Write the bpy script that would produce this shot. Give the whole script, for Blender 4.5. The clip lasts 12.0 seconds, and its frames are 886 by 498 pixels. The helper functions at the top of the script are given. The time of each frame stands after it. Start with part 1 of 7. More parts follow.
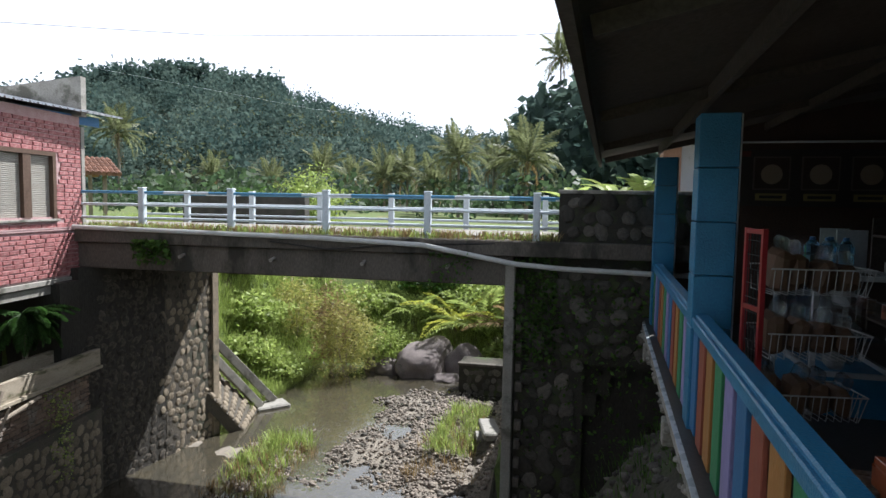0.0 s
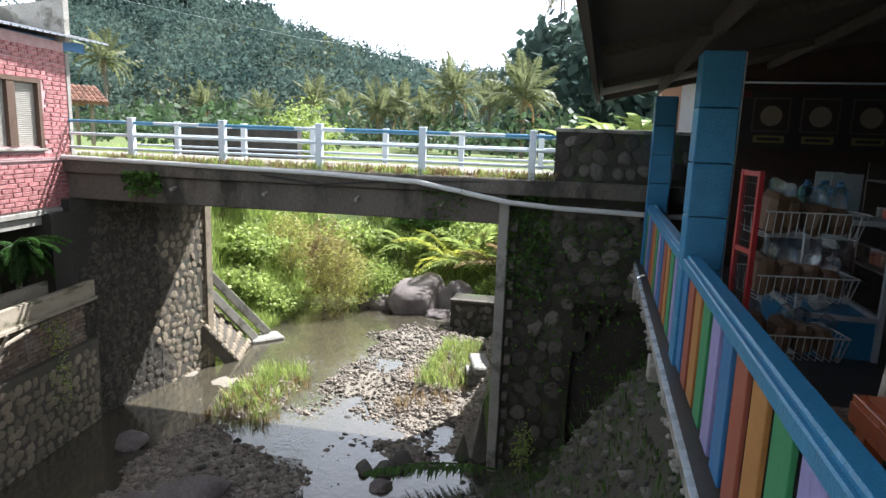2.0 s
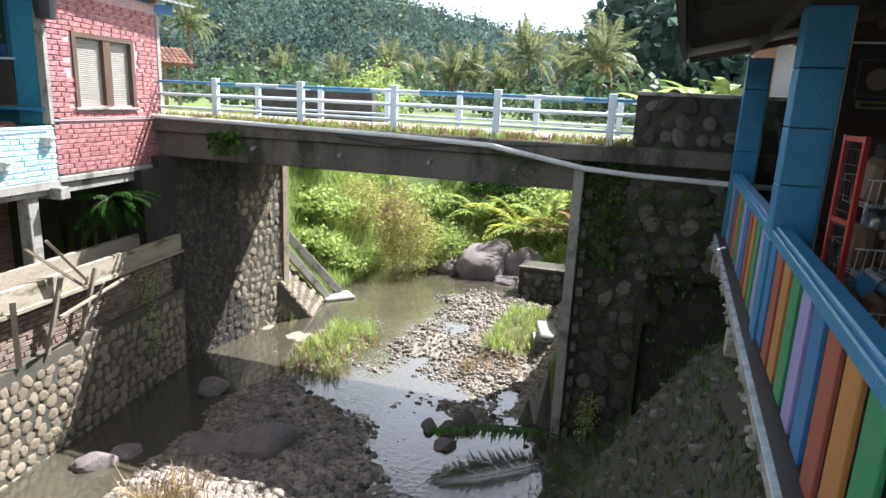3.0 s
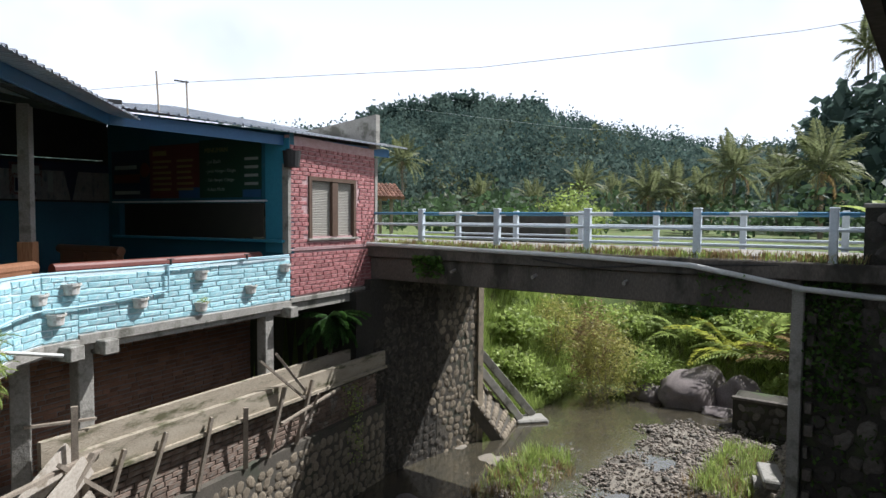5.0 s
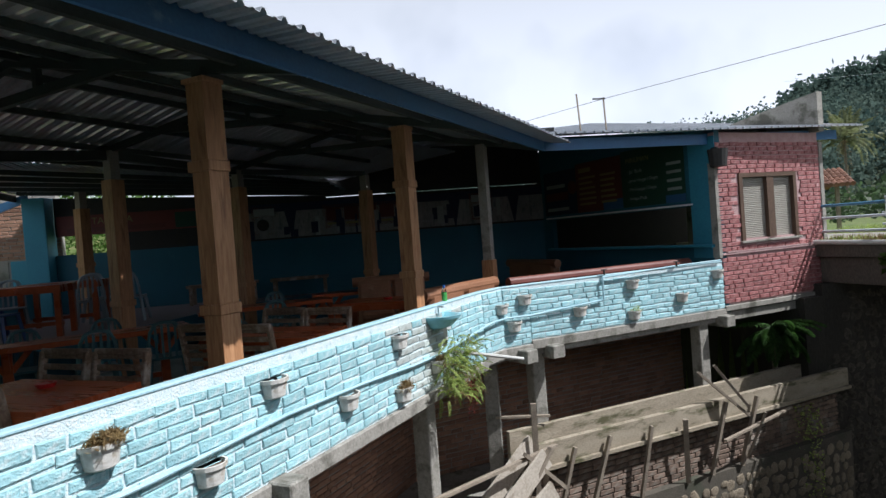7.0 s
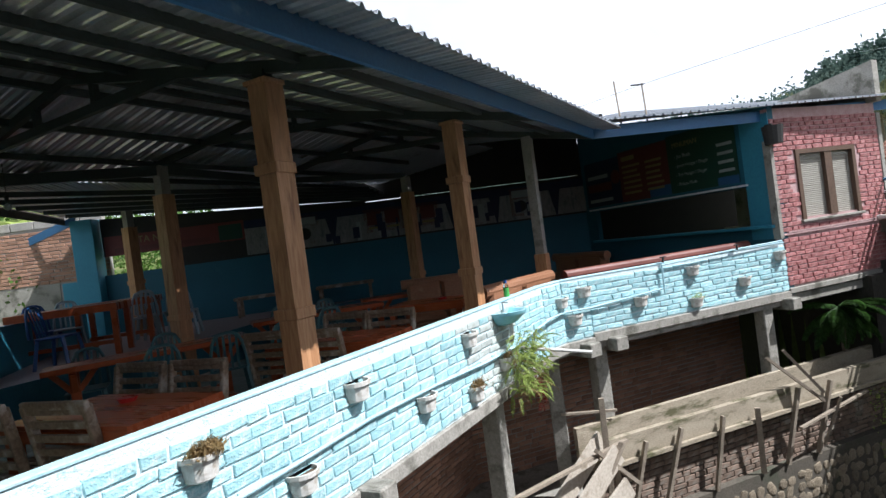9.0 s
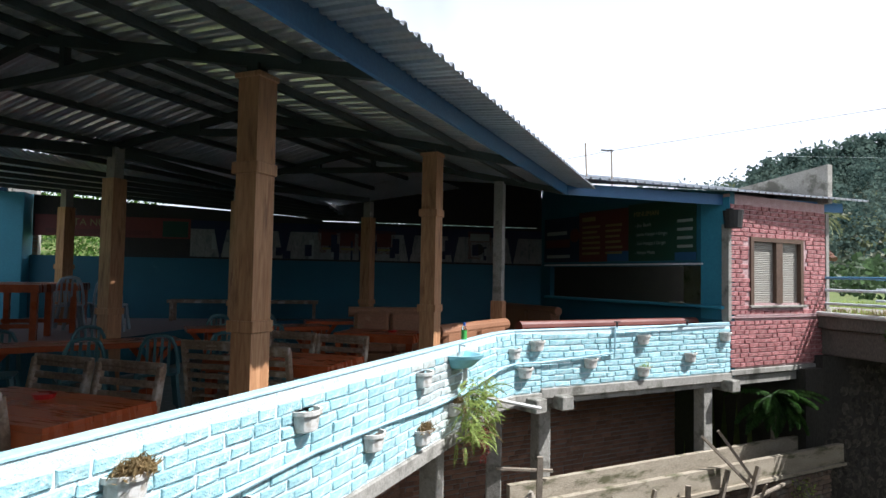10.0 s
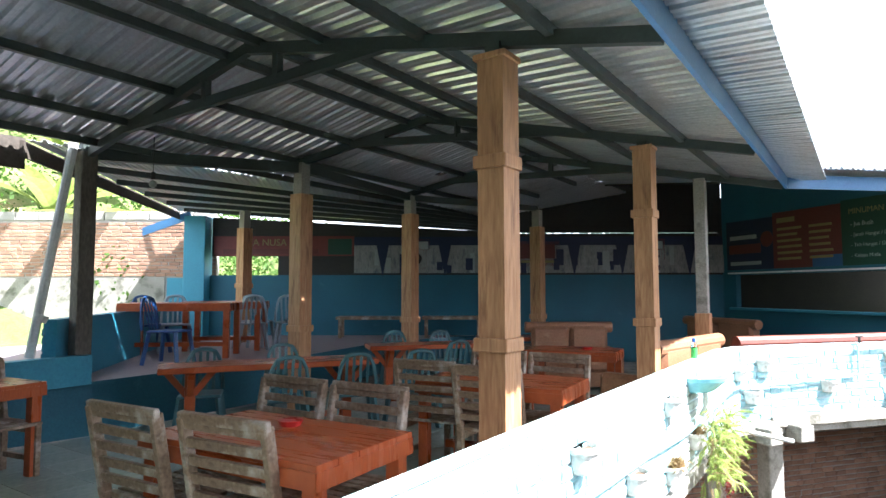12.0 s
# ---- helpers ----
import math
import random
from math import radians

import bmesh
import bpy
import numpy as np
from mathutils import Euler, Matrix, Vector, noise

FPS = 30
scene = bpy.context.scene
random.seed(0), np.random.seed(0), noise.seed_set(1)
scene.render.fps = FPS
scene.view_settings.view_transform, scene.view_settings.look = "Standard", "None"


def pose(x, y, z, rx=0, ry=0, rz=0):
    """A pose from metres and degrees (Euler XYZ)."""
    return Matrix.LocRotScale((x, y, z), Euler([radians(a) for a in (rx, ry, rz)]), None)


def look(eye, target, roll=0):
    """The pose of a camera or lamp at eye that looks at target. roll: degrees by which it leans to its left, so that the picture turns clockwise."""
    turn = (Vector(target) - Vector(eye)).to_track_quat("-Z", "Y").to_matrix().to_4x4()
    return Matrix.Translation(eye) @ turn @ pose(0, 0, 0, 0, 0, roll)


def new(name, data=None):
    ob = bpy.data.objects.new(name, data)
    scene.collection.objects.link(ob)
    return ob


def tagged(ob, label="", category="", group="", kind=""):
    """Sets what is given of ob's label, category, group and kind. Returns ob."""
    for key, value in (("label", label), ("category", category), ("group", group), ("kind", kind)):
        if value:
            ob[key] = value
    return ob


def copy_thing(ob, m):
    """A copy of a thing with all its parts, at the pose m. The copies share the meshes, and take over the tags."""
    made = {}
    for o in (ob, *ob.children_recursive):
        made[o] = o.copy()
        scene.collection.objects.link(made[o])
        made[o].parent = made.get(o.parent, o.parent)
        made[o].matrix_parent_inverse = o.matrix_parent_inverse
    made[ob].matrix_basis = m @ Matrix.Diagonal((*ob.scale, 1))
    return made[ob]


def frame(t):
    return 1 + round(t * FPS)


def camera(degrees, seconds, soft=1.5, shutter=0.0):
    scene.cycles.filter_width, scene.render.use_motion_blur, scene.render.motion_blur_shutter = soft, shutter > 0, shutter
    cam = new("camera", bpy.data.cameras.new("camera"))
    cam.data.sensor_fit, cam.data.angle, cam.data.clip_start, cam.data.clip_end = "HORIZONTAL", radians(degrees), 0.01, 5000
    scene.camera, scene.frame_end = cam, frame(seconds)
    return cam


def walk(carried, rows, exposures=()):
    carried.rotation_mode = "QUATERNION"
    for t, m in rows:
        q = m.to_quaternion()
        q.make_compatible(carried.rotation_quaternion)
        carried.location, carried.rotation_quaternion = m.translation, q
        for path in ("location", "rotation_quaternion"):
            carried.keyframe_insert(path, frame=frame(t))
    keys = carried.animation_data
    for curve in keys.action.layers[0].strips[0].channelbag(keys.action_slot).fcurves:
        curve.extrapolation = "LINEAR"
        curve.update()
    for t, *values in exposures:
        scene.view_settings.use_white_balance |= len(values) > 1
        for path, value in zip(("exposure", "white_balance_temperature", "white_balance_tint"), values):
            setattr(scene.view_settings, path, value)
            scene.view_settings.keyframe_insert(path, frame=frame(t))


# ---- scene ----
EXPOSURES = [(t, stops, 5800, 12) for t, stops in (
    (0.0, 0.95), (0.3, 1.3), (1.5, 1.45), (2.5, 1.85), (3.2, 1.85), (5.0, 0.6), (6.0, 0.28), (6.5, 0.28), (7.0, 0.32),
    (9.0, 0.8), (10.5, 0.9), (11.0, 1.05), (11.5, 2.25), (12.0, 2.88))]
cam = camera(71.1, 12.0)
PATH = [
    (0, (-1.100, 1.050, 1.525), (0.040, 2.686, 1.377), 1.00),
    (0.4, (-1.100, 1.040, 1.525), (0.100, 2.632, 1.365), 0.80),
    (0.5, (-1.100, 1.040, 1.525), (0.113, 2.622, 1.361), 0.67),
    (1, (-1.100, 1.030, 1.530), (0.144, 2.588, 1.380), 0.18),
    (1.5, (-1.100, 1.040, 1.530), (0.091, 2.634, 1.327), 0.08),
    (2, (-1.105, 1.060, 1.520), (0.043, 2.660, 1.173), 2.06),
    (2.5, (-1.110, 1.075, 1.505), (-0.046, 2.705, 1.045), 2.48),
    (3, (-1.132, 1.080, 1.484), (-0.178, 2.776, 1.022), 2.65),
    (3.2, (-1.124, 1.064, 1.489), (-0.225, 2.797, 1.055), 2.58),
    (4.8, (-1.142, 1.024, 1.516), (-0.660, 2.962, 1.412), 0.70),
    (5, (-1.145, 0.990, 1.520), (-0.759, 2.950, 1.422), 0.42),
    (5.5, (-1.155, 0.917, 1.536), (-0.993, 2.908, 1.434), -0.48),
    (6, (-1.212, 0.922, 1.550), (-1.385, 2.912, 1.453), -1.98),
    (6.5, (-1.265, 0.986, 1.563), (-1.868, 2.890, 1.459), -4.38),
    (7, (-1.350, 1.031, 1.579), (-2.221, 2.831, 1.541), -4.33),
    (7.2, (-1.376, 1.045, 1.578), (-2.344, 2.795, 1.533), -4.71),
    (8.8, (-1.701, 1.010, 1.542), (-2.696, 2.745, 1.502), -7.10),
    (9, (-1.745, 1.013, 1.536), (-2.693, 2.774, 1.517), -7.63),
    (9.5, (-1.896, 1.081, 1.539), (-2.775, 2.877, 1.580), -4.24),
    (10, (-2.077, 1.098, 1.534), (-2.851, 2.940, 1.620), 1.06),
    (10.5, (-2.314, 1.076, 1.545), (-2.958, 2.966, 1.658), 2.04),
    (11, (-2.584, 1.151, 1.511), (-3.351, 2.995, 1.622), 0.85),
    (11.5, (-2.853, 1.261, 1.491), (-3.835, 2.999, 1.611), 0.92),
    (12, (-3.129, 1.280, 1.486), (-4.249, 2.932, 1.618), -0.08),
]
walk(cam, [(t, look(eye, target, roll)) for t, eye, target, roll in PATH], EXPOSURES)

# ---- light ----
SUN = Vector((0.726, 0.135, 1.0)).normalized()
world = bpy.data.worlds.new("world")
scene.world = world
world.use_nodes = True
wn, wl = world.node_tree.nodes, world.node_tree.links
wn.clear()
w_out = wn.new("ShaderNodeOutputWorld")
w_bg = wn.new("ShaderNodeBackground")
w_sky = wn.new("ShaderNodeTexSky")
w_sky.sky_type = "NISHITA"
w_sky.sun_disc = False
w_sky.sun_elevation = math.asin(SUN.z)
w_sky.sun_rotation = math.atan2(SUN.x, SUN.y)
w_sky.dust_density = 4.0
w_sky.air_density = 1.2
# thin bright cloud over most of the sky, with a few blue gaps
w_co = wn.new("ShaderNodeTexCoord")
w_no = wn.new("ShaderNodeTexNoise")
w_no.inputs["Scale"].default_value = 1.6
w_no.inputs["Detail"].default_value = 5.0
w_ra = wn.new("ShaderNodeValToRGB")
w_ra.color_ramp.elements[0].position, w_ra.color_ramp.elements[0].color = 0.38, (0.35, 0.35, 0.35, 1)
w_ra.color_ramp.elements[1].position, w_ra.color_ramp.elements[1].color = 0.56, (1, 1, 1, 1)
w_mx = wn.new("ShaderNodeMix")
w_mx.data_type = "RGBA"
w_mx.inputs[7].default_value = (9.5, 9.7, 10.0, 1)
wl.new(w_co.outputs["Generated"], w_no.inputs["Vector"])
wl.new(w_no.outputs["Fac"], w_ra.inputs["Fac"])
wl.new(w_ra.outputs["Color"], w_mx.inputs[0])
wl.new(w_sky.outputs["Color"], w_mx.inputs[6])
w_xyz = wn.new("ShaderNodeSeparateXYZ")
w_hz = wn.new("ShaderNodeMapRange")
w_hz.interpolation_type = "SMOOTHSTEP"
w_hz.inputs["From Min"].default_value, w_hz.inputs["From Max"].default_value = 0.05, 0.75
w_hz.inputs["To Min"].default_value, w_hz.inputs["To Max"].default_value = 1.5, 0.5
w_sc = wn.new("ShaderNodeVectorMath")
w_sc.operation = "SCALE"
wl.new(w_co.outputs["Generated"], w_xyz.inputs[0])
wl.new(w_xyz.outputs["Z"], w_hz.inputs["Value"])
wl.new(w_mx.outputs[2], w_sc.inputs[0])
wl.new(w_hz.outputs["Result"], w_sc.inputs["Scale"])
wl.new(w_sc.outputs["Vector"], w_bg.inputs["Color"])
w_bg.inputs["Strength"].default_value = 0.06
wl.new(w_bg.outputs["Background"], w_out.inputs["Surface"])
sun = new("sun", bpy.data.lights.new("sun", "SUN"))
sun.data.energy, sun.data.angle, sun.data.color = 5.0, radians(0.6), (1.0, 0.95, 0.86)
sun.matrix_world = look((0, 0, 60), Vector((0, 0, 60)) - SUN)

# ---- materials ----
def material(name, a, b=None, rough=0.8, scale=4.0, fine=40.0, bump=0.3, metal=0.0, spots=None, spot_scale=1.3, spot_at=0.6,
             stretch=(1, 1, 1), random=0.0, spec=0.4):
    """Two base colours in coarse and fine noise, an optional stain colour with edges of its own, and relief."""
    m = bpy.data.materials.new(name)
    m.use_nodes = True
    n, l = m.node_tree.nodes, m.node_tree.links
    p = n["Principled BSDF"]
    b = b or tuple(c * 0.7 for c in a)
    co = n.new("ShaderNodeTexCoord")
    mp = n.new("ShaderNodeMapping")
    mp.inputs["Scale"].default_value = stretch
    l.new(co.outputs["Object"], mp.inputs["Vector"])
    n1 = n.new("ShaderNodeTexNoise")
    n1.inputs["Scale"].default_value, n1.inputs["Detail"].default_value = scale, 4.0
    n2 = n.new("ShaderNodeTexNoise")
    n2.inputs["Scale"].default_value, n2.inputs["Detail"].default_value = fine, 3.0
    for k in (n1, n2):
        l.new(mp.outputs["Vector"], k.inputs["Vector"])
    ad = n.new("ShaderNodeMath")
    ad.operation = "MULTIPLY_ADD"
    ad.inputs[1].default_value = 0.55
    l.new(n2.outputs["Fac"], ad.inputs[0])
    hf = n.new("ShaderNodeMath")
    hf.operation = "MULTIPLY"
    hf.inputs[1].default_value = 0.45
    l.new(n1.outputs["Fac"], hf.inputs[0])
    l.new(hf.outputs[0], ad.inputs[2])
    ra = n.new("ShaderNodeValToRGB")
    ra.color_ramp.elements[0].position, ra.color_ramp.elements[0].color = 0.36, (*b, 1)
    ra.color_ramp.elements[1].position, ra.color_ramp.elements[1].color = 0.64, (*a, 1)
    l.new(ad.outputs[0], ra.inputs["Fac"])
    col = ra.outputs["Color"]
    if spots:
        n3 = n.new("ShaderNodeTexNoise")
        n3.inputs["Scale"].default_value, n3.inputs["Detail"].default_value, n3.inputs["Roughness"].default_value = spot_scale, 8.0, 0.65
        l.new(mp.outputs["Vector"], n3.inputs["Vector"])
        r3 = n.new("ShaderNodeValToRGB")
        r3.color_ramp.elements[0].position, r3.color_ramp.elements[1].position = spot_at - 0.05, spot_at + 0.07
        l.new(n3.outputs["Fac"], r3.inputs["Fac"])
        mx = n.new("ShaderNodeMix")
        mx.data_type = "RGBA"
        mx.inputs[7].default_value = (*spots, 1)
        l.new(r3.outputs["Color"], mx.inputs[0])
        l.new(col, mx.inputs[6])
        col = mx.outputs[2]
    if random:
        oi = n.new("ShaderNodeObjectInfo")
        ge = n.new("ShaderNodeNewGeometry")
        sm = n.new("ShaderNodeMath")
        l.new(oi.outputs["Random"], sm.inputs[0])
        l.new(ge.outputs["Random Per Island"], sm.inputs[1])
        fr = n.new("ShaderNodeMath")
        fr.operation = "FRACT"
        l.new(sm.outputs[0], fr.inputs[0])
        mr = n.new("ShaderNodeMapRange")
        mr.inputs["To Min"].default_value, mr.inputs["To Max"].default_value = 1 - random, 1 + random * 0.6
        l.new(fr.outputs[0], mr.inputs["Value"])
        hs = n.new("ShaderNodeHueSaturation")
        l.new(mr.outputs["Result"], hs.inputs["Value"])
        l.new(col, hs.inputs["Color"])
        col = hs.outputs["Color"]
    l.new(col, p.inputs["Base Color"])
    rr = n.new("ShaderNodeMapRange")
    rr.inputs["To Min"].default_value, rr.inputs["To Max"].default_value = max(rough - 0.12, 0.03), min(rough + 0.1, 1)
    l.new(n1.outputs["Fac"], rr.inputs["Value"])
    l.new(rr.outputs["Result"], p.inputs["Roughness"])
    p.inputs["Metallic"].default_value = metal
    p.inputs["Specular IOR Level"].default_value = spec
    if bump:
        bu = n.new("ShaderNodeBump")
        bu.inputs["Strength"].default_value, bu.inputs["Distance"].default_value = bump, 0.02
        l.new(ad.outputs[0], bu.inputs["Height"])
        l.new(bu.outputs["Normal"], p.inputs["Normal"])
    return m


def glassy(name, colour, rough=0.05, alpha=1.0, transmission=1.0):
    m = bpy.data.materials.new(name)
    m.use_nodes = True
    p = m.node_tree.nodes["Principled BSDF"]
    p.inputs["Base Color"].default_value = (*colour, 1)
    p.inputs["Roughness"].default_value = rough
    p.inputs["Transmission Weight"].default_value = transmission
    p.inputs["Alpha"].default_value = alpha
    p.inputs["IOR"].default_value = 1.33
    return m


M_BLUE_BRICK = material("painted_blue_brick", (0.41, 0.64, 0.68), (0.27, 0.50, 0.56), 0.6, 7, 60, 0.8, spots=(0.66, 0.74, 0.75), spot_scale=9, spot_at=0.59, random=0.16)
M_WHITE_MORTAR = material("painted_mortar", (0.74, 0.79, 0.80), (0.50, 0.66, 0.71), 0.8, 14, 70, 0.7, spots=(0.22, 0.42, 0.48), spot_scale=12, spot_at=0.62)
M_BLUE_CAP = material("faded_blue_cement", (0.45, 0.63, 0.70), (0.30, 0.50, 0.58), 0.7, 3, 50, 0.4, spots=(0.30, 0.32, 0.31), spot_scale=4, spot_at=0.66)
M_RED_BRICK = material("painted_red_brick", (0.38, 0.15, 0.145), (0.26, 0.095, 0.095), 0.65, 5, 60, 0.5, spots=(0.55, 0.36, 0.34), spot_scale=7, spot_at=0.60, random=0.22)
M_RED_MORTAR = material("pink_mortar", (0.52, 0.38, 0.37), (0.38, 0.22, 0.22), 0.85, 8, 70, 0.6)
M_BARE_BRICK = material("bare_brick", (0.40, 0.235, 0.16), (0.27, 0.15, 0.105), 0.85, 4, 50, 0.5, random=0.3)
M_GREY_MORTAR = material("grey_mortar", (0.36, 0.34, 0.31), (0.26, 0.25, 0.23), 0.9, 5, 60, 0.6)
M_CONCRETE = material("raw_concrete", (0.34, 0.325, 0.29), (0.22, 0.207, 0.185), 0.88, 2.5, 45, 0.6, spots=(0.12, 0.115, 0.095), spot_scale=2.6, spot_at=0.57)
M_OLD_CONCRETE = material("weathered_concrete", (0.145, 0.125, 0.105), (0.075, 0.067, 0.057), 0.92, 1.6, 35, 0.7, spots=(0.04, 0.037, 0.03), spot_scale=1.4, spot_at=0.55, stretch=(1.2, 1.2, 0.5))
M_STONE = material("river_stone", (0.29, 0.24, 0.175), (0.17, 0.14, 0.10), 0.88, 6, 60, 0.5, spots=(0.10, 0.10, 0.075), spot_scale=4, spot_at=0.6, random=0.35)
M_STONE_MORTAR = material("stone_mortar", (0.115, 0.10, 0.08), (0.055, 0.05, 0.04), 0.92, 2, 40, 0.7, spots=(0.06, 0.065, 0.045), spot_scale=1.2, spot_at=0.56)
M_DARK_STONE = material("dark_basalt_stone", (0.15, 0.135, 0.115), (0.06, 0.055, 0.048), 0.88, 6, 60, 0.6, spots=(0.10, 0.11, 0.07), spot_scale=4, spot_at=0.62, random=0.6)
# Stained stone, with the shade under the bridge mixed into its dark colour.
M_STAIN_SHADE_STONE = material("stained_shaded_stone", (0.125, 0.105, 0.083), (0.055, 0.048, 0.038), 0.92, 5, 50, 0.6, spots=(0.035, 0.032, 0.026), spot_scale=1.6, spot_at=0.52, random=0.3)
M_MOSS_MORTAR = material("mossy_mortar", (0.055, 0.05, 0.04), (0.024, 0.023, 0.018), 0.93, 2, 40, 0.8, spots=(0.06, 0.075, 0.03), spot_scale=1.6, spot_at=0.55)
M_WOOD = material("honey_wood", (0.50, 0.275, 0.14), (0.32, 0.155, 0.072), 0.55, 1.3, 7, 0.35, spots=(0.19, 0.085, 0.042), spot_scale=1.5, spot_at=0.60, stretch=(8, 8, 0.9))
M_OLD_WOOD = material("weathered_bench_wood", (0.27, 0.19, 0.13), (0.13, 0.085, 0.055), 0.6, 3, 22, 0.4, spots=(0.40, 0.35, 0.30), spot_scale=2.5, spot_at=0.55, stretch=(2, 2, 2))
M_GREY_WOOD = material("grey_timber", (0.33, 0.28, 0.22), (0.20, 0.165, 0.13), 0.85, 3, 25, 0.5, stretch=(3, 3, 3))
M_TABLE = material("red_brown_varnish", (0.40, 0.095, 0.03), (0.29, 0.06, 0.02), 0.3, 2, 18, 0.12, stretch=(1, 7, 1))
M_ZINC = material("zinc_sheet", (0.78, 0.80, 0.82), (0.62, 0.64, 0.66), 0.34, 1.5, 30, 0.06, metal=0.8, spots=(0.45, 0.44, 0.43), spot_scale=1.1, spot_at=0.66)
M_STEEL = material("dark_green_steel", (0.045, 0.06, 0.055), (0.03, 0.04, 0.038), 0.5, 4, 40, 0.2)
M_FASCIA = material("blue_fascia_paint", (0.045, 0.155, 0.33), (0.034, 0.12, 0.27), 0.45, 2.5, 40, 0.15, spots=(0.16, 0.30, 0.45), spot_scale=3, spot_at=0.68)
M_BLUE_WALL = material("turquoise_wall_paint", (0.05, 0.26, 0.37), (0.038, 0.20, 0.30), 0.6, 1.5, 40, 0.2, spots=(0.14, 0.34, 0.43), spot_scale=3.0, spot_at=0.72)
M_TILE_FLOOR = material("pale_floor_tile", (0.36, 0.39, 0.35), (0.28, 0.32, 0.29), 0.22, 2, 25, 0.05, random=0.08)
M_DARK = material("dark_board", (0.035, 0.033, 0.03), (0.02, 0.02, 0.02), 0.7, 4, 40, 0.2)
M_ROOF_BOARD = material("old_roof_board", (0.085, 0.07, 0.058), (0.045, 0.037, 0.03), 0.85, 2, 30, 0.4)
M_WHITE = material("white_paint", (0.74, 0.76, 0.78), (0.58, 0.61, 0.64), 0.5, 3, 50, 0.2, spots=(0.35, 0.36, 0.34), spot_scale=5, spot_at=0.68)
M_RAIL_WHITE = material("rail_white_paint", (0.66, 0.71, 0.75), (0.48, 0.54, 0.58), 0.5, 4, 50, 0.2, spots=(0.25, 0.24, 0.21), spot_scale=6, spot_at=0.68)
M_RAIL_BLUE = material("rail_blue_paint", (0.10, 0.27, 0.42), (0.07, 0.20, 0.34), 0.5, 4, 50, 0.2)
M_PVC = material("pvc_pipe", (0.62, 0.62, 0.60), (0.48, 0.48, 0.46), 0.5, 3, 40, 0.1)
M_POST_BLUE = material("blue_tile_paint", (0.04, 0.205, 0.37), (0.028, 0.15, 0.285), 0.4, 6, 70, 0.5)
M_LEDGE = material("white_ledge_tile", (0.52, 0.57, 0.60), (0.42, 0.47, 0.50), 0.3, 3, 40, 0.1, random=0.1)
M_GRASS = material("bank_grass", (0.13, 0.17, 0.045), (0.07, 0.105, 0.026), 0.9, 0.8, 14, 0.8, spots=(0.22, 0.18, 0.09), spot_scale=0.7, spot_at=0.60)
M_BED = material("river_gravel", (0.27, 0.235, 0.19), (0.15, 0.135, 0.11), 0.9, 2, 20, 0.9, spots=(0.10, 0.09, 0.075), spot_scale=0.9, spot_at=0.58)
M_PEBBLE = material("pebble", (0.29, 0.245, 0.20), (0.165, 0.14, 0.115), 0.8, 5, 40, 0.3, random=0.5)
M_ROCK = material("boulder", (0.225, 0.19, 0.18), (0.13, 0.11, 0.105), 0.88, 2.5, 30, 0.45, spots=(0.10, 0.095, 0.08), spot_scale=2, spot_at=0.62)
M_WATER = material("shallow_water", (0.075, 0.064, 0.042), (0.045, 0.042, 0.032), 0.04, 2.0, 11, 0.9, spec=0.9)
M_WATER.node_tree.nodes["Principled BSDF"].inputs["Coat Weight"].default_value = 1.0
M_WATER.node_tree.nodes["Principled BSDF"].inputs["Coat Roughness"].default_value = 0.02
M_ASPHALT = material("pale_road", (0.29, 0.27, 0.235), (0.21, 0.195, 0.17), 0.9, 1.5, 30, 0.4)


def leaf_material(name, a, b, random=0.45, rough=0.55, spec=0.3, scale=3.0, fine=12.0):
    m = material(name, a, b, rough, scale, fine, 0.0, random=random, spec=spec)
    n, l = m.node_tree.nodes, m.node_tree.links
    p = n["Principled BSDF"]
    t = n.new("ShaderNodeBsdfTranslucent")
    src = p.inputs["Base Color"].links[0].from_socket
    l.new(src, t.inputs["Color"])
    x = n.new("ShaderNodeMixShader")
    x.inputs[0].default_value = 0.45
    l.new(p.outputs[0], x.inputs[1])
    l.new(t.outputs[0], x.inputs[2])
    l.new(x.outputs[0], n["Material Output"].inputs["Surface"])
    return m


M_LEAF = leaf_material("green_leaf", (0.10, 0.19, 0.035), (0.05, 0.11, 0.02))
M_LEAF_BRIGHT = leaf_material("bright_leaf", (0.42, 0.50, 0.15), (0.27, 0.36, 0.09))
M_LEAF_DRY = leaf_material("dry_leaf", (0.36, 0.27, 0.13), (0.24, 0.16, 0.075))
M_PALM = leaf_material("palm_leaf", (0.27, 0.29, 0.15), (0.14, 0.165, 0.075))
# Bluish, lifted leaf colour imitates distance haze over the hill.
M_WOODS = leaf_material("hazed_woods_leaf", (0.135, 0.185, 0.15), (0.042, 0.078, 0.072), 0.25, 0.85, 0.08, 0.055, 0.22)
M_BARK = material("palm_bark", (0.24, 0.20, 0.16), (0.15, 0.125, 0.10), 0.9, 3, 25, 0.6, stretch=(1, 1, 3))
M_TERRACOTTA = material("terracotta_tile", (0.25, 0.125, 0.08), (0.16, 0.08, 0.055), 0.8, 3, 30, 0.4, random=0.25)
# Stains are real; the very dark base also carries the shade below the bridge.
M_STAINED_SHADE = material("stained_shaded_plaster", (0.052, 0.047, 0.04), (0.026, 0.024, 0.02), 0.93, 1.3, 30, 0.8, spots=(0.085, 0.075, 0.06), spot_scale=1.1, spot_at=0.64, stretch=(1.3, 1.3, 0.45))
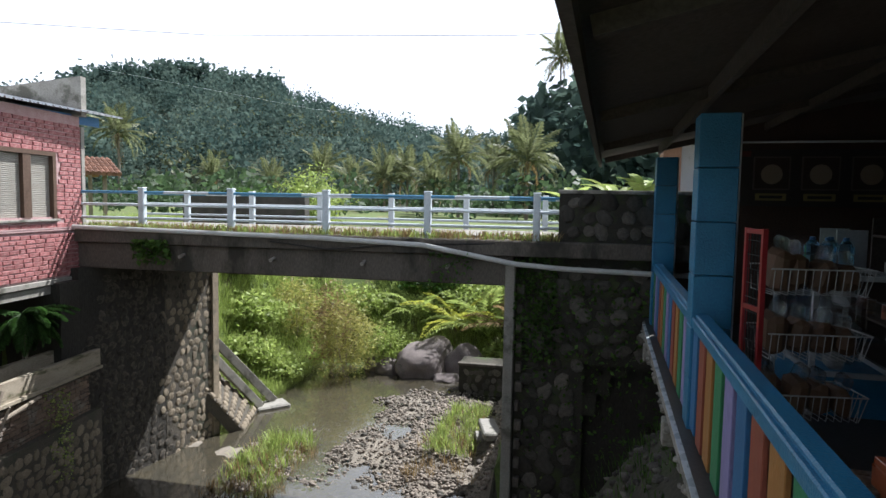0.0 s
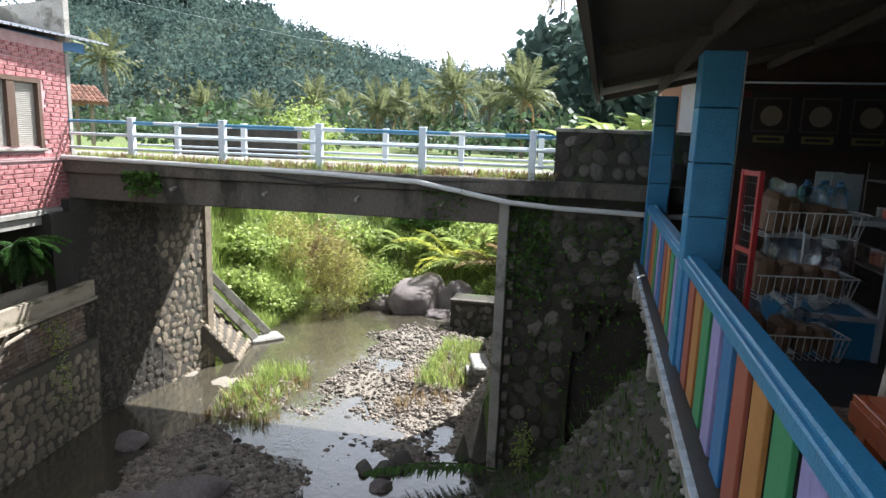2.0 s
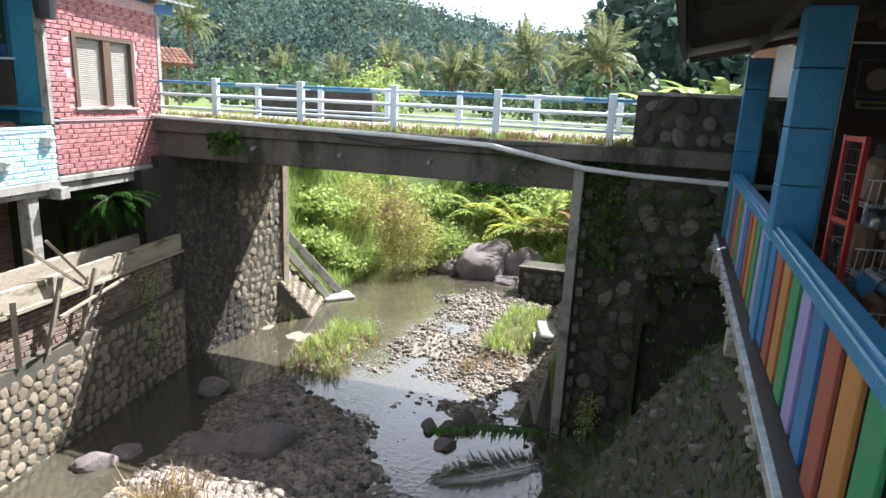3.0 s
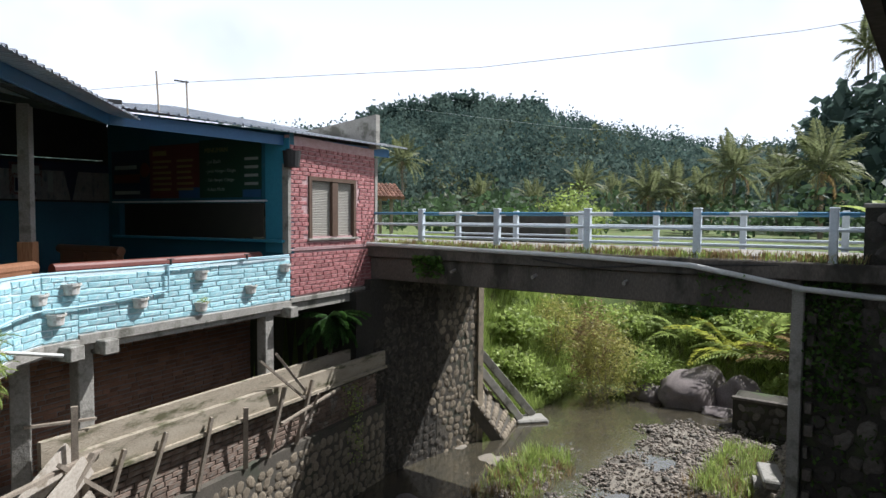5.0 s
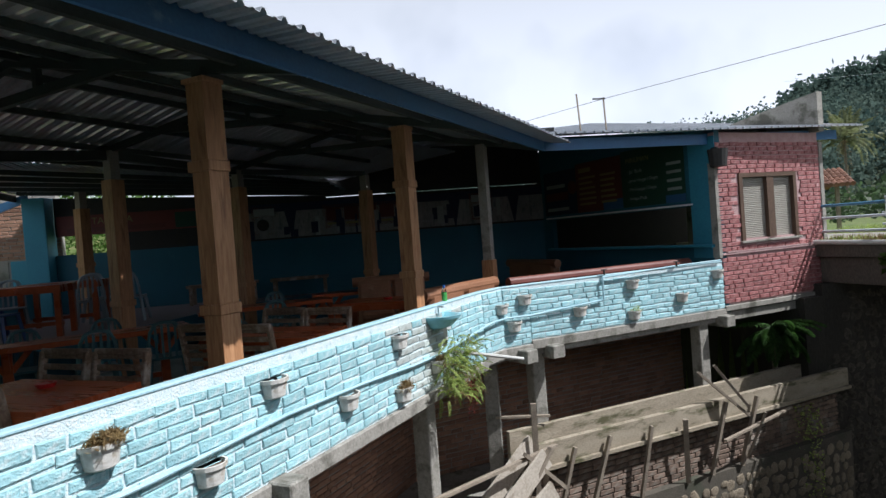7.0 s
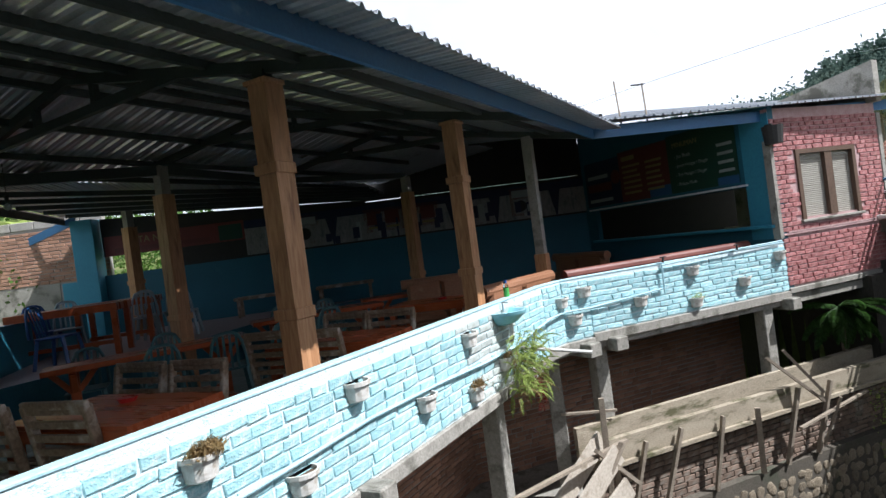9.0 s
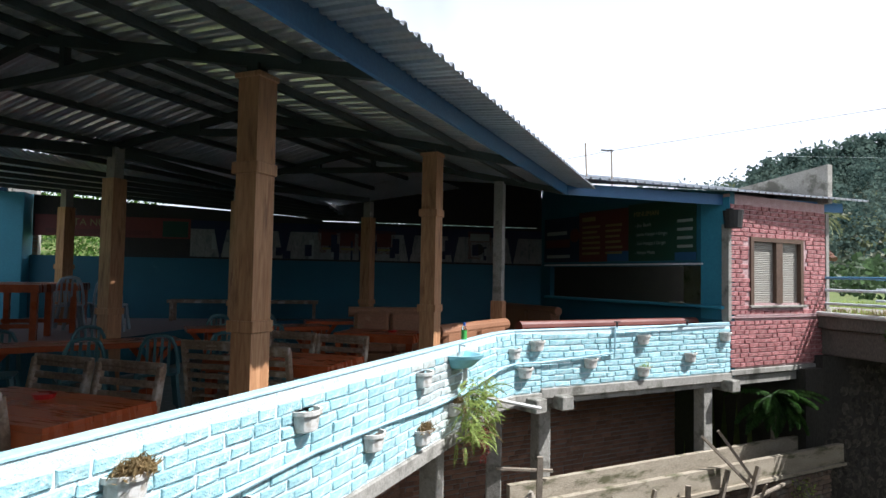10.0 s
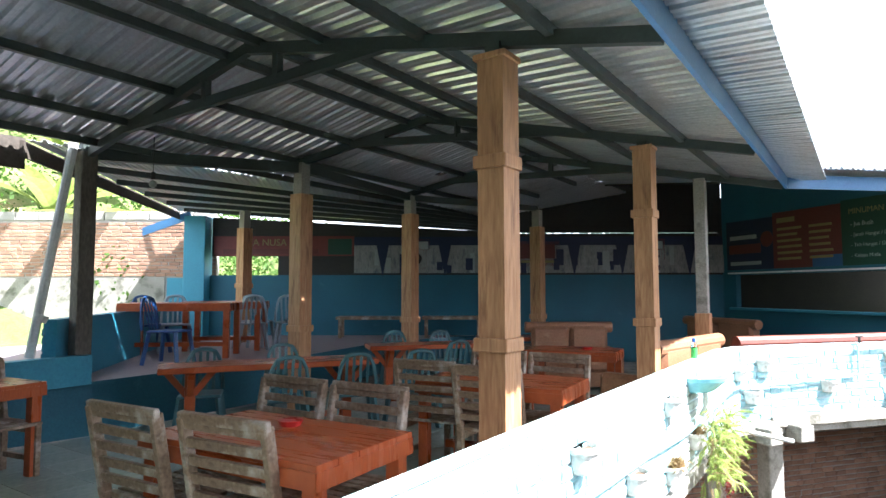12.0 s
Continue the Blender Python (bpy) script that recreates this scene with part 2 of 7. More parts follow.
# Soil colour darkened for the shade under the eatery floor.
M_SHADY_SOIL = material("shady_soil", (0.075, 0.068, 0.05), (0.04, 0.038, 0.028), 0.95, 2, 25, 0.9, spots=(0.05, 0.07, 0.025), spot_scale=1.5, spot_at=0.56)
# Floor tile darkened in colour to imitate the dim eatery interior.
M_SHADED_TILE = material("shaded_floor_tile", (0.065, 0.06, 0.055), (0.04, 0.038, 0.035), 0.5, 3, 30, 0.1)
# Darker copy of M_BLUE_WALL: indoor shade put into the paint colour.
M_BLUE_WALL_SHADE = material("shaded_turquoise_paint", (0.022, 0.125, 0.18), (0.016, 0.092, 0.14), 0.6, 1.5, 40, 0.2, spots=(0.05, 0.165, 0.22), spot_scale=2.2, spot_at=0.68)
M_ROUGH_BRICK = material("rough_smeared_brick", (0.235, 0.165, 0.125), (0.135, 0.10, 0.078), 0.9, 4, 40, 0.7, spots=(0.27, 0.245, 0.21), spot_scale=3, spot_at=0.56, random=0.35)
M_WORN_BRICK = material("worn_whitewashed_brick", (0.56, 0.60, 0.58), (0.36, 0.42, 0.41), 0.8, 6, 50, 0.6, spots=(0.25, 0.26, 0.22), spot_scale=6, spot_at=0.58, random=0.25)
# Bare brick darkened: the eatery's indoor shade is in this colour.
M_SHADED_BRICK = material("shaded_dark_brick", (0.07, 0.042, 0.032), (0.04, 0.026, 0.02), 0.85, 4, 40, 0.5)


# ---- building tools ----
def empty_at(name, m, label="", category="", group="", kind=""):
    ob = new(name)
    ob.empty_display_size = 0.1
    ob.matrix_basis = m
    return tagged(ob, label, category, group, kind)


def part(name, bm, mat, parent=None, label="", m=None):
    """One mesh object out of a bmesh, under a thing or a part."""
    me = bpy.data.meshes.new(name)
    bm.normal_update()
    bm.to_mesh(me)
    bm.free()
    me.materials.append(mat)
    ob = new(name, me)
    if m is not None:
        ob.matrix_basis = m
    ob.parent = parent
    return tagged(ob, label)


def pieces(name, me, parent, m):
    ob = new(name, me)
    ob.matrix_basis = m
    ob.parent = parent
    return ob


def mesh_of(name, bm, mat):
    me = bpy.data.meshes.new(name)
    bm.normal_update()
    bm.to_mesh(me)
    bm.free()
    me.materials.append(mat)
    return me


def raw(name, verts, faces, mat, parent=None, label="", smooth=False):
    """One mesh object out of numpy arrays."""
    me = bpy.data.meshes.new(name)
    verts, faces = np.asarray(verts, float), np.asarray(faces, int)
    me.vertices.add(len(verts))
    me.vertices.foreach_set("co", verts.ravel())
    k = faces.shape[1]
    me.loops.add(faces.size)
    me.loops.foreach_set("vertex_index", faces.ravel())
    me.polygons.add(len(faces))
    me.polygons.foreach_set("loop_start", np.arange(0, faces.size, k))
    me.polygons.foreach_set("use_smooth", np.full(len(faces), smooth))
    me.update(calc_edges=True)
    me.materials.append(mat)
    ob = new(name, me)
    ob.parent = parent
    return tagged(ob, label)


def box(bm, x0, x1, y0, y1, z0, z1, m=None, bevel=0.0):
    c = Vector(((x0 + x1) / 2, (y0 + y1) / 2, (z0 + z1) / 2))
    mm = Matrix.Translation(c) @ Matrix.Diagonal((x1 - x0, y1 - y0, z1 - z0, 1))
    r = bmesh.ops.create_cube(bm, size=1, matrix=(m @ mm) if m is not None else mm)
    if bevel:
        es = list({e for v in r["verts"] for e in v.link_edges})
        bmesh.ops.bevel(bm, geom=es, offset=bevel, segments=1, affect="EDGES")
    return bm


def boxed(x0, x1, y0, y1, z0, z1, m=None, bevel=0.0):
    return box(bmesh.new(), x0, x1, y0, y1, z0, z1, m, bevel)


def bar(bm, p, q, w, h, bevel=0.0):
    """A square bar from p to q, w wide and h high."""
    p, q = Vector(p), Vector(q)
    d = q - p
    rot = d.to_track_quat("X", "Z").to_matrix().to_4x4()
    return box(bm, 0, d.length, -w / 2, w / 2, -h / 2, h / 2, Matrix.Translation(p) @ rot, bevel)


def rod(bm, p, q, r, seg=8, r2=None):
    p, q = Vector(p), Vector(q)
    d = q - p
    m = Matrix.Translation((p + q) / 2) @ d.to_track_quat("Z", "Y").to_matrix().to_4x4()
    bmesh.ops.create_cone(bm, cap_ends=True, segments=seg, radius1=r, radius2=r if r2 is None else r2, depth=d.length, matrix=m)
    return bm


def tube(bm, pts, r, seg=8):
    for a, b in zip(pts, pts[1:]):
        rod(bm, a, b, r, seg)
    for a in pts[1:-1]:
        bmesh.ops.create_icosphere(bm, subdivisions=1, radius=r * 1.03, matrix=Matrix.Translation(a))
    return bm


def prism(bm, poly, z0, z1):
    """A flat-topped block over a plan outline."""
    lo = [bm.verts.new((x, y, z0)) for x, y in poly]
    hi = [bm.verts.new((x, y, z1)) for x, y in poly]
    n = len(poly)
    bm.faces.new(lo[::-1])
    bm.faces.new(hi)
    for i in range(n):
        bm.faces.new((lo[i], lo[(i + 1) % n], hi[(i + 1) % n], hi[i]))
    bmesh.ops.recalc_face_normals(bm, faces=bm.faces)
    return bm


def slab(bm, quad, thick):
    """A sheet over four 3D corners, thick downwards."""
    a = [bm.verts.new(p) for p in quad]
    b = [bm.verts.new(Vector(p) - Vector((0, 0, thick))) for p in quad]
    bm.faces.new(a)
    bm.faces.new(b[::-1])
    n = len(quad)
    for i in range(n):
        bm.faces.new((a[i], b[i], b[(i + 1) % n], a[(i + 1) % n]))
    bmesh.ops.recalc_face_normals(bm, faces=bm.faces)
    return bm


def line_pose(p, q, z=0.0):
    """A frame whose x runs from p to q in plan, with y to the left of that way."""
    return pose(p[0], p[1], z, 0, 0, math.degrees(math.atan2(q[1] - p[1], q[0] - p[0])))


def corrugated(bm, a, b, c, d, pitch=0.16, height=0.03, thick=0.004):
    """A ribbed sheet: ribs run from edge a-b (eave) to edge d-c (top). A tall rib and a low rib on each pitch."""
    a, b, c, d = (Vector(v) for v in (a, b, c, d))
    n = max(2, int((b - a).length / pitch))
    rows = []
    for i in range(n):
        for f, h in ((0.0, 0), (0.18, 0.02), (0.26, 0.3), (0.36, 0.3), (0.44, 0.02), (0.66, 0.0), (0.76, 1), (0.90, 1)):
            u = (i + f) / n
            rows.append((a.lerp(b, u) + Vector((0, 0, h * height)), d.lerp(c, u) + Vector((0, 0, h * height))))
    rows.append((b.copy(), c.copy()))
    lo = [(bm.verts.new(p), bm.verts.new(q)) for p, q in rows]
    hi = [(bm.verts.new(p + Vector((0, 0, thick))), bm.verts.new(q + Vector((0, 0, thick)))) for p, q in rows]
    for i in range(len(rows) - 1):
        bm.faces.new((lo[i][0], lo[i][1], lo[i + 1][1], lo[i + 1][0]))
        bm.faces.new((hi[i][0], hi[i + 1][0], hi[i + 1][1], hi[i][1]))
        bm.faces.new((lo[i][0], lo[i + 1][0], hi[i + 1][0], hi[i][0]))
        bm.faces.new((lo[i][1], hi[i][1], hi[i + 1][1], lo[i + 1][1]))
    return bm


def in_quad(px, quad):
    s = 0
    for (ax, ay), (bx, by) in zip(quad, quad[1:] + quad[:1]):
        c = (bx - ax) * (px[1] - ay) - (by - ay) * (px[0] - ax)
        if s and c * s < 0:
            return False
        s = c or s
    return True


# ---- ground, river, far hill ----
# bridge frame: origin at the first rail post, s along the bridge, n upstream across it
BR0 = Vector((0.822, 13.193))
BD, BN = Vector((0.687, -0.727)), Vector((0.727, 0.687))
BANG = math.degrees(math.atan2(BD.y, BD.x))
WATER = -3.93


def bp(s, n, z=0.0):
    v = BR0 + BD * s + BN * n
    return Vector((v.x, v.y, z))


def smooth(a, b, x):
    t = np.clip((x - a) / (b - a), 0, 1)
    return t * t * (3 - 2 * t)


def wave(x, y, k, seed=0.0):
    return (np.sin(x * k + seed) * np.cos(y * k * 1.13 + 1.7 * seed) + 0.5 * np.sin(2.3 * k * x + y * k * 0.9 + seed * 3.1)
            + 0.3 * np.sin(4.1 * k * y - 2.9 * k * x + seed)) / 1.8


def ridge(theta):
    """Elevation of the hill's skyline by heading, in degrees."""
    return np.interp(theta, [-60, -30, -20, -14, -10, -4, 0, 4, 8, 12, 19, 22, 26, 30, 34, 40, 50, 70, 95], [2, 3, 3.6, 5.0, 6.5, 6.5, 6.8, 7.8, 8.4, 8.8, 9.2, 8.6, 7.2, 6.1, 5.1, 4.4, 4.6, 3.5, 1.5])


def ground_z(x, y):
    x, y = np.asarray(x, float), np.asarray(y, float)
    dx, dy = x - BR0.x, y - BR0.y
    s, n = dx * BD.x + dy * BD.y, dx * BN.x + dy * BN.y
    bed = -4.02 + 0.10 * wave(x, y, 1.1, 2) + 0.05 * wave(x, y, 3.3, 5)
    bed = bed + 0.20 * np.exp(-((s - 1.6) / 1.3) ** 2) * smooth(-6.5, -5.2, n) * smooth(0.6, -1.2, n)
    bed = bed + 0.22 * np.exp(-((s - 1.5) / 0.6) ** 2 - ((n - 1.6) / 1.6) ** 2)
    bed = bed + 0.24 * np.exp(-((s - 5.2) / 0.9) ** 2 - ((n - 3.0) / 3.0) ** 2)
    bed = bed + 0.22 * np.exp(-((x - 0.2) / 1.6) ** 2 - ((y - 8.2) / 1.3) ** 2)
    bed = bed + 0.14 * np.exp(-((s - 3.7) / 1.3) ** 2) * smooth(0.6, 2.2, n) * smooth(9.0, 6.0, n) * (0.7 + 0.6 * wave(x, y, 2.1, 4))
    dw = (x + 4.08) * 0.775 - (y - 8.62) * 0.632
    bed = bed - 0.34 * np.exp(-((dw - 0.55) / 0.75) ** 2) * smooth(0.4, -0.8, n)
    # right bank: rubble slope near, terrace beyond the bridge
    near_r = smooth(6.3, 8.8, s) * 3.3 * (1 - 0.7 * smooth(-2.8, -0.8, n))
    far_r = smooth(5.6, 7.6, s) * (3.4 + 1.3 * smooth(3.5, 6.0, n))
    right = np.where(n > 0.3, far_r, near_r)
    # left bank: terrace under the hall, grass slope upstream
    edge = np.where(n > 3.2, -0.8, -1.7)
    left_far = smooth(0.0, 1.0, (edge + 0.5 - s) / 5.0) * 4.6
    hall = (x < -4.9) | ((s < -1.9) & (n < 3.0))
    left = np.where(n > 3.0, left_far, 0.0)
    z = bed + right + left
    z = np.where(hall, np.where(n > -0.7, 0.6, -2.35), z)
    # upstream the valley floor rises to fields
    up = smooth(10.0, 17.0, n)
    z = z * (1 - up) + (0.55 + 0.25 * wave(x, y, 0.12, 1)) * up
    # away from the hall: rising garden bank behind it
    d = (x + 14.6) * -0.556 + (y - 9.55) * 0.83
    back = smooth(0.6, 14.0, d) * (1 - smooth(30, 60, y))
    z = np.where(x < -11.0, np.where(d > 0.2, np.maximum(z, 0.9 + back * 2.6), 0.45), z)
    tg = np.degrees(np.arctan2(x + 3.1, y - 1.3))
    z = z + np.where(x < -15.0, 6.5 * smooth(-58, -63, tg) * smooth(18, 30, np.hypot(x, y)), 0.0) * np.where(tg > -120, 1, 0)
    r = np.hypot(x + 1.2, y - 0.9)
    th = np.degrees(np.arctan2(x + 1.2, y - 0.9))
    hill = np.tan(np.radians(ridge(th))) * 205 - 4.5 + 3.0 * wave(x, y, 0.045, 3)
    far = smooth(75, 205, r) * (1 - 0.5 * smooth(215, 420, r))
    z = z + far * np.where((th > -75) & (th < 100), hill, 6.0)
    return z


def axis(fine0, fine1, step, reach):
    a = list(np.arange(fine0, fine1, step))
    out, d = a[-1], step
    while out < reach:
        d *= 1.16
        out += d
        a.append(out)
    out, d = a[0], step
    while out > -reach:
        d *= 1.16
        out -= d
        a.insert(0, out)
    return np.array(a)


gx, gy = axis(-6, 11, 0.22, 900), axis(2, 24, 0.22, 900)
GX, GY = np.meshgrid(gx, gy)
GZ = ground_z(GX, GY)
nx, ny = len(gx), len(gy)
idx = np.arange(nx * ny).reshape(ny, nx)
quads = np.stack([idx[:-1, :-1], idx[:-1, 1:], idx[1:, 1:], idx[1:, :-1]], -1).reshape(-1, 4)
ground = raw("ground", np.stack([GX, GY, GZ], -1).reshape(-1, 3), quads, M_GRASS, smooth=True)
ground.data.materials.append(M_BED)
qc = np.stack([GX, GY], -1).reshape(-1, 2)[quads].mean(1)
qs = (qc - np.array(BR0)) @ np.array(BD)
qn = (qc - np.array(BR0)) @ np.array(BN)
ground.data.polygons.foreach_set("material_index", ((qs > -1.6) & (qs < np.where(qn > 0, 6.2, 7.0)) & (qn < 9.5)).astype(int))
ground.data.materials.append(material("forest_floor", (0.045, 0.06, 0.03), (0.025, 0.035, 0.018), 0.95, 0.4, 6, 0.6))
qr = np.hypot(qc[:, 0] + 1.2, qc[:, 1] - 0.9)
gi = np.zeros(len(quads), int)
ground.data.polygons.foreach_get("material_index", gi)
ground.data.materials.append(M_SHADY_SOIL)
# Bank below the eatery: shade put in through the darkened soil.
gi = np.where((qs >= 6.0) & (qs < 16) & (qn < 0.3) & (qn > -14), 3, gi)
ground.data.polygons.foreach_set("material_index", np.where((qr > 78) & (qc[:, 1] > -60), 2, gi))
tagged(ground, "river bed gravel and grassy valley ground", "ground", kind="structure")

wv = [bp(-1.6, 9.5), bp(6.8, 9.5), bp(7.2, -16), bp(-4, -16)]
water = part("water", slab(bmesh.new(), [(v.x, v.y, WATER) for v in wv], 0.02), M_WATER)
tagged(water, "shallow brown stream over stones", "stream", kind="structure")


# ---- hall: plan ----
S0, S1, S2 = (-4.05, 9.2), (-1.68, 12.11), (-0.05, 14.12)      # street-side wall: kink, start and end of the red hut
SA, SB = (-4.4, 0.6), (-4.4, 8.35)                              # straight parapet
E1 = (-5.55, 15.26)                                             # far inner corner
W1 = (-14.7, 9.15)                                             # near end of the back wall
LP = (-9.74, 4.46)                                              # concrete post at the platform
EDIR = Vector((E1[0] - S1[0], E1[1] - S1[1])).normalized()

floor_poly = [(-4.42, 0.6), (-4.42, 8.35), (-4.3, 8.85), (-4.07, 9.2), (-1.70, 12.11), (-0.07, 14.12), (-2.4, 16.6), E1, W1, (-14.7, 0.6)]
hall_floor = part("floor", prism(bmesh.new(), floor_poly, -0.14, 0.0), M_CONCRETE)
tagged(hall_floor, "hall floor slab with pale tiles on concrete", "floor", kind="structure")


def brick_mesh(name, w, h, d, mat):
    bm = bmesh.new()
    box(bm, -w / 2, w / 2, -d / 2, d / 2, -h / 2, h / 2)
    for v in bm.verts:
        v.co += Vector((random.uniform(-1, 1) * 0.009, random.uniform(-1, 1) * 0.003, random.uniform(-1, 1) * 0.006))
    top = [e for e in bm.edges if all(v.co.y < 0 for v in e.verts)]
    bmesh.ops.bevel(bm, geom=top, offset=0.006, segments=1, affect="EDGES")
    return mesh_of(name, bm, mat)


def brick_face(wall, length, z0, z1, mat, prefer=None, worn=None, holes=(), course=0.078, run=0.225, proud=0.012, limit=300):
    """Courses of bricks on the face y = 0 of a wall's own frame, which looks along -y. The nearest are parts, the rest one mesh."""
    meshes = [brick_mesh("brick", run - 0.013, course - 0.015, 2 * proud + 0.02, mat) for _ in range(5)]
    halves = [brick_mesh("brick", run * 0.5 - 0.013, course - 0.015, 2 * proud + 0.02, mat) for _ in range(3)]
    others = [brick_mesh("brick", run - 0.013, course - 0.015, 2 * proud + 0.02, M_WORN_BRICK) for _ in range(3)] if worn else []
    spots = []
    for r in range(int((z1 - z0) / course)):
        z = z0 + (r + 0.5) * course
        x = 0.0
        while length - x > 0.05:
            w = run * (0.5 if r % 2 and x == 0 else random.choice((0.62, 0.9, 1.0, 1.0, 1.05, 1.12)))
            if length - x - w < 0.4 * run:
                w = length - x
            spots.append((x + w / 2, z, w / run))
            x += w
    spots = [s for s in spots if not any(a < s[0] < b and c < s[1] < d for a, b, c, d in holes)]
    if prefer is not None:
        spots.sort(key=lambda s: abs(s[0] - prefer))
    rest = bmesh.new()
    for i, (x, z, w) in enumerate(spots):
        half = w < 0.7
        me = random.choice(halves if half else meshes)
        if worn and not half and abs(x - worn[0]) < worn[1] and random.random() < 1.15 - abs(x - worn[0]) / worn[1]:
            me = random.choice(others)
        m = pose(x + random.uniform(-1, 1) * 0.006, 0.008 - random.random() * 0.006, z + random.uniform(-1, 1) * 0.003, random.uniform(-1.5, 1.5), random.uniform(-1.1, 1.1), random.uniform(-1.5, 1.5)) @ Matrix.Diagonal((w * (2 if half else 1) * random.uniform(0.97, 1.06), 1, random.uniform(0.9, 1.12), 1))
        if i < limit:
            pieces("brick", me, wall, m)
        else:
            n0 = len(rest.verts)
            rest.from_mesh(me)
            rest.verts.ensure_lookup_table()
            bmesh.ops.transform(rest, matrix=m, verts=rest.verts[n0:])
    if rest.verts:
        part("brickwork", rest, mat, wall)["kind"] = "stuff"
    else:
        rest.free()


PAR_TOP = 0.85


def wall_box(name, p, q, z0, z1, mat, thick=0.13, label="", category="wall"):
    """A straight wall whose outer face runs from p to q, its body to the left of that way."""
    ln = math.dist(p, q)
    return tagged(part(name, boxed(0, ln, 0.0, thick, z0, z1), mat, m=line_pose(p, q)), label, category, kind="structure"), ln


# parapet: straight run, three short turns, then the run towards the hut
TURNS = [SA, SB, (-4.31, 8.83), S0, S1]
par_walls = []
for k, (p, q) in enumerate(zip(TURNS, TURNS[1:])):
    z0 = 0.10 if k == 3 else (0.0 if k == 0 else 0.05)
    w, ln = wall_box("wall_parapet_%d" % (k + 1), p, q, z0 - 0.06, PAR_TOP - 0.022, M_WHITE_MORTAR, 0.09,
                     "low parapet of light blue painted brick above the river", "parapet")
    part("coping", boxed(-0.01, ln + 0.01, -0.008, 0.085, PAR_TOP - 0.022, PAR_TOP, bevel=0.006), M_BLUE_CAP, w, "faded blue cement coping")
    part("slab_edge", boxed(-0.01, ln + 0.01, -0.035, 0.14, z0 - 0.16, z0 - 0.03, bevel=0.01), M_CONCRETE, w, "raw concrete floor edge")
    par_walls.append((w, ln, z0))

# red hut
hut_front, HL = wall_box("wall_hut_front", S1, S2, 0.12, 2.95, M_RED_MORTAR, 0.13, "red painted brick hut wall with a window", "wall")
WX0, WX1, WZ0, WZ1 = 0.55, 1.86, 1.17, 2.22
bm = bmesh.new()
for a in ((0, WX0, 0.12, 2.95), (WX1, HL, 0.12, 2.95), (WX0, WX1, 0.12, WZ0), (WX0, WX1, WZ1, 2.95)):
    box(bm, a[0], a[1], 0.0, 0.13, a[2], a[3])
bm.to_mesh(hut_front.data)
bm.free()
part("slab_edge", boxed(-0.02, HL + 0.02, -0.04, 0.2, 0.02, 0.11, bevel=0.01), M_CONCRETE, hut_front, "raw concrete floor edge")
part("string_course", boxed(0, HL + 0.03, -0.035, 0.0, 0.93, 0.965, bevel=0.008), M_RED_MORTAR, hut_front, "thin pale cement band")
part("corner_strip", boxed(-0.07, 0.0, -0.03, 0.10, 0.9, 2.45), M_CONCRETE, hut_front, "grey cement corner strip")
part("corner_strip", boxed(HL, HL + 0.09, -0.03, 0.12, 0.1, 2.78), M_CONCRETE, hut_front, "grey cement corner strip")
hut_side, HS = wall_box("wall_hut_side", S2, (-2.4, 16.6), 0.1, 3.0, M_CONCRETE, 0.13, "plain side wall of the hut", "wall")
par_up = part("wall_gable_slab", boxed(-0.1, 4.2, 0.0, 0.14, 2.95, 3.65), M_CONCRETE, m=line_pose((-0.02, 14.05), (-2.4, 15.98)))
for v in par_up.data.vertices:
    if v.co.x > 1 and v.co.z > 3.5:
        v.co.z = 3.1
tagged(par_up, "weathered grey concrete gable upstand", "wall", kind="structure")

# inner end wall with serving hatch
gable = part("wall_end_gable", bmesh.new(), M_BLUE_WALL_SHADE, m=line_pose(E1, S1))
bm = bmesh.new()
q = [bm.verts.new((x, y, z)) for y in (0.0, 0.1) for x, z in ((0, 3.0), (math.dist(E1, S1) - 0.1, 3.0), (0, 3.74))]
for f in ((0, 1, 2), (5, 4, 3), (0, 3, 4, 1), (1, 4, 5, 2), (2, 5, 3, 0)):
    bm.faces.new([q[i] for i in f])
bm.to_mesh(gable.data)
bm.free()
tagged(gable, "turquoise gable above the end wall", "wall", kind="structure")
end_wall = part("wall_end", bmesh.new(), M_BLUE_WALL_SHADE, m=line_pose(E1, S1))
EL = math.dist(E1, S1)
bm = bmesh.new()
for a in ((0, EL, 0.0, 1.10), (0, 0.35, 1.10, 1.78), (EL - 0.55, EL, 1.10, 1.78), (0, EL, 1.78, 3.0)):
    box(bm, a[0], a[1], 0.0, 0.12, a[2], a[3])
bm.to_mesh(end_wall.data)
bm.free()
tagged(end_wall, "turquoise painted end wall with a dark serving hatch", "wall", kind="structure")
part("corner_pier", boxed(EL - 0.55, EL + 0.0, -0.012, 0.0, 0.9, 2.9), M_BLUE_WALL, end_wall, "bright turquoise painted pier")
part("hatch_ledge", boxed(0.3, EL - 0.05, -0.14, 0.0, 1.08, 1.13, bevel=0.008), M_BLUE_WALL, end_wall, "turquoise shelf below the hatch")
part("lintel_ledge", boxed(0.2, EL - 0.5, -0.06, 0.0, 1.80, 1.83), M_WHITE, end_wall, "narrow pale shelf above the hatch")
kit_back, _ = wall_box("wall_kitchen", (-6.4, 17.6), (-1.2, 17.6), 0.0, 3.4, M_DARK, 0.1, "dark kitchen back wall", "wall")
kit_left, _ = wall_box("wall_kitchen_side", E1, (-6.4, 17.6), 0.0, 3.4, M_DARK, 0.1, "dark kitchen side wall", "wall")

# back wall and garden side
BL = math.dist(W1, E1)
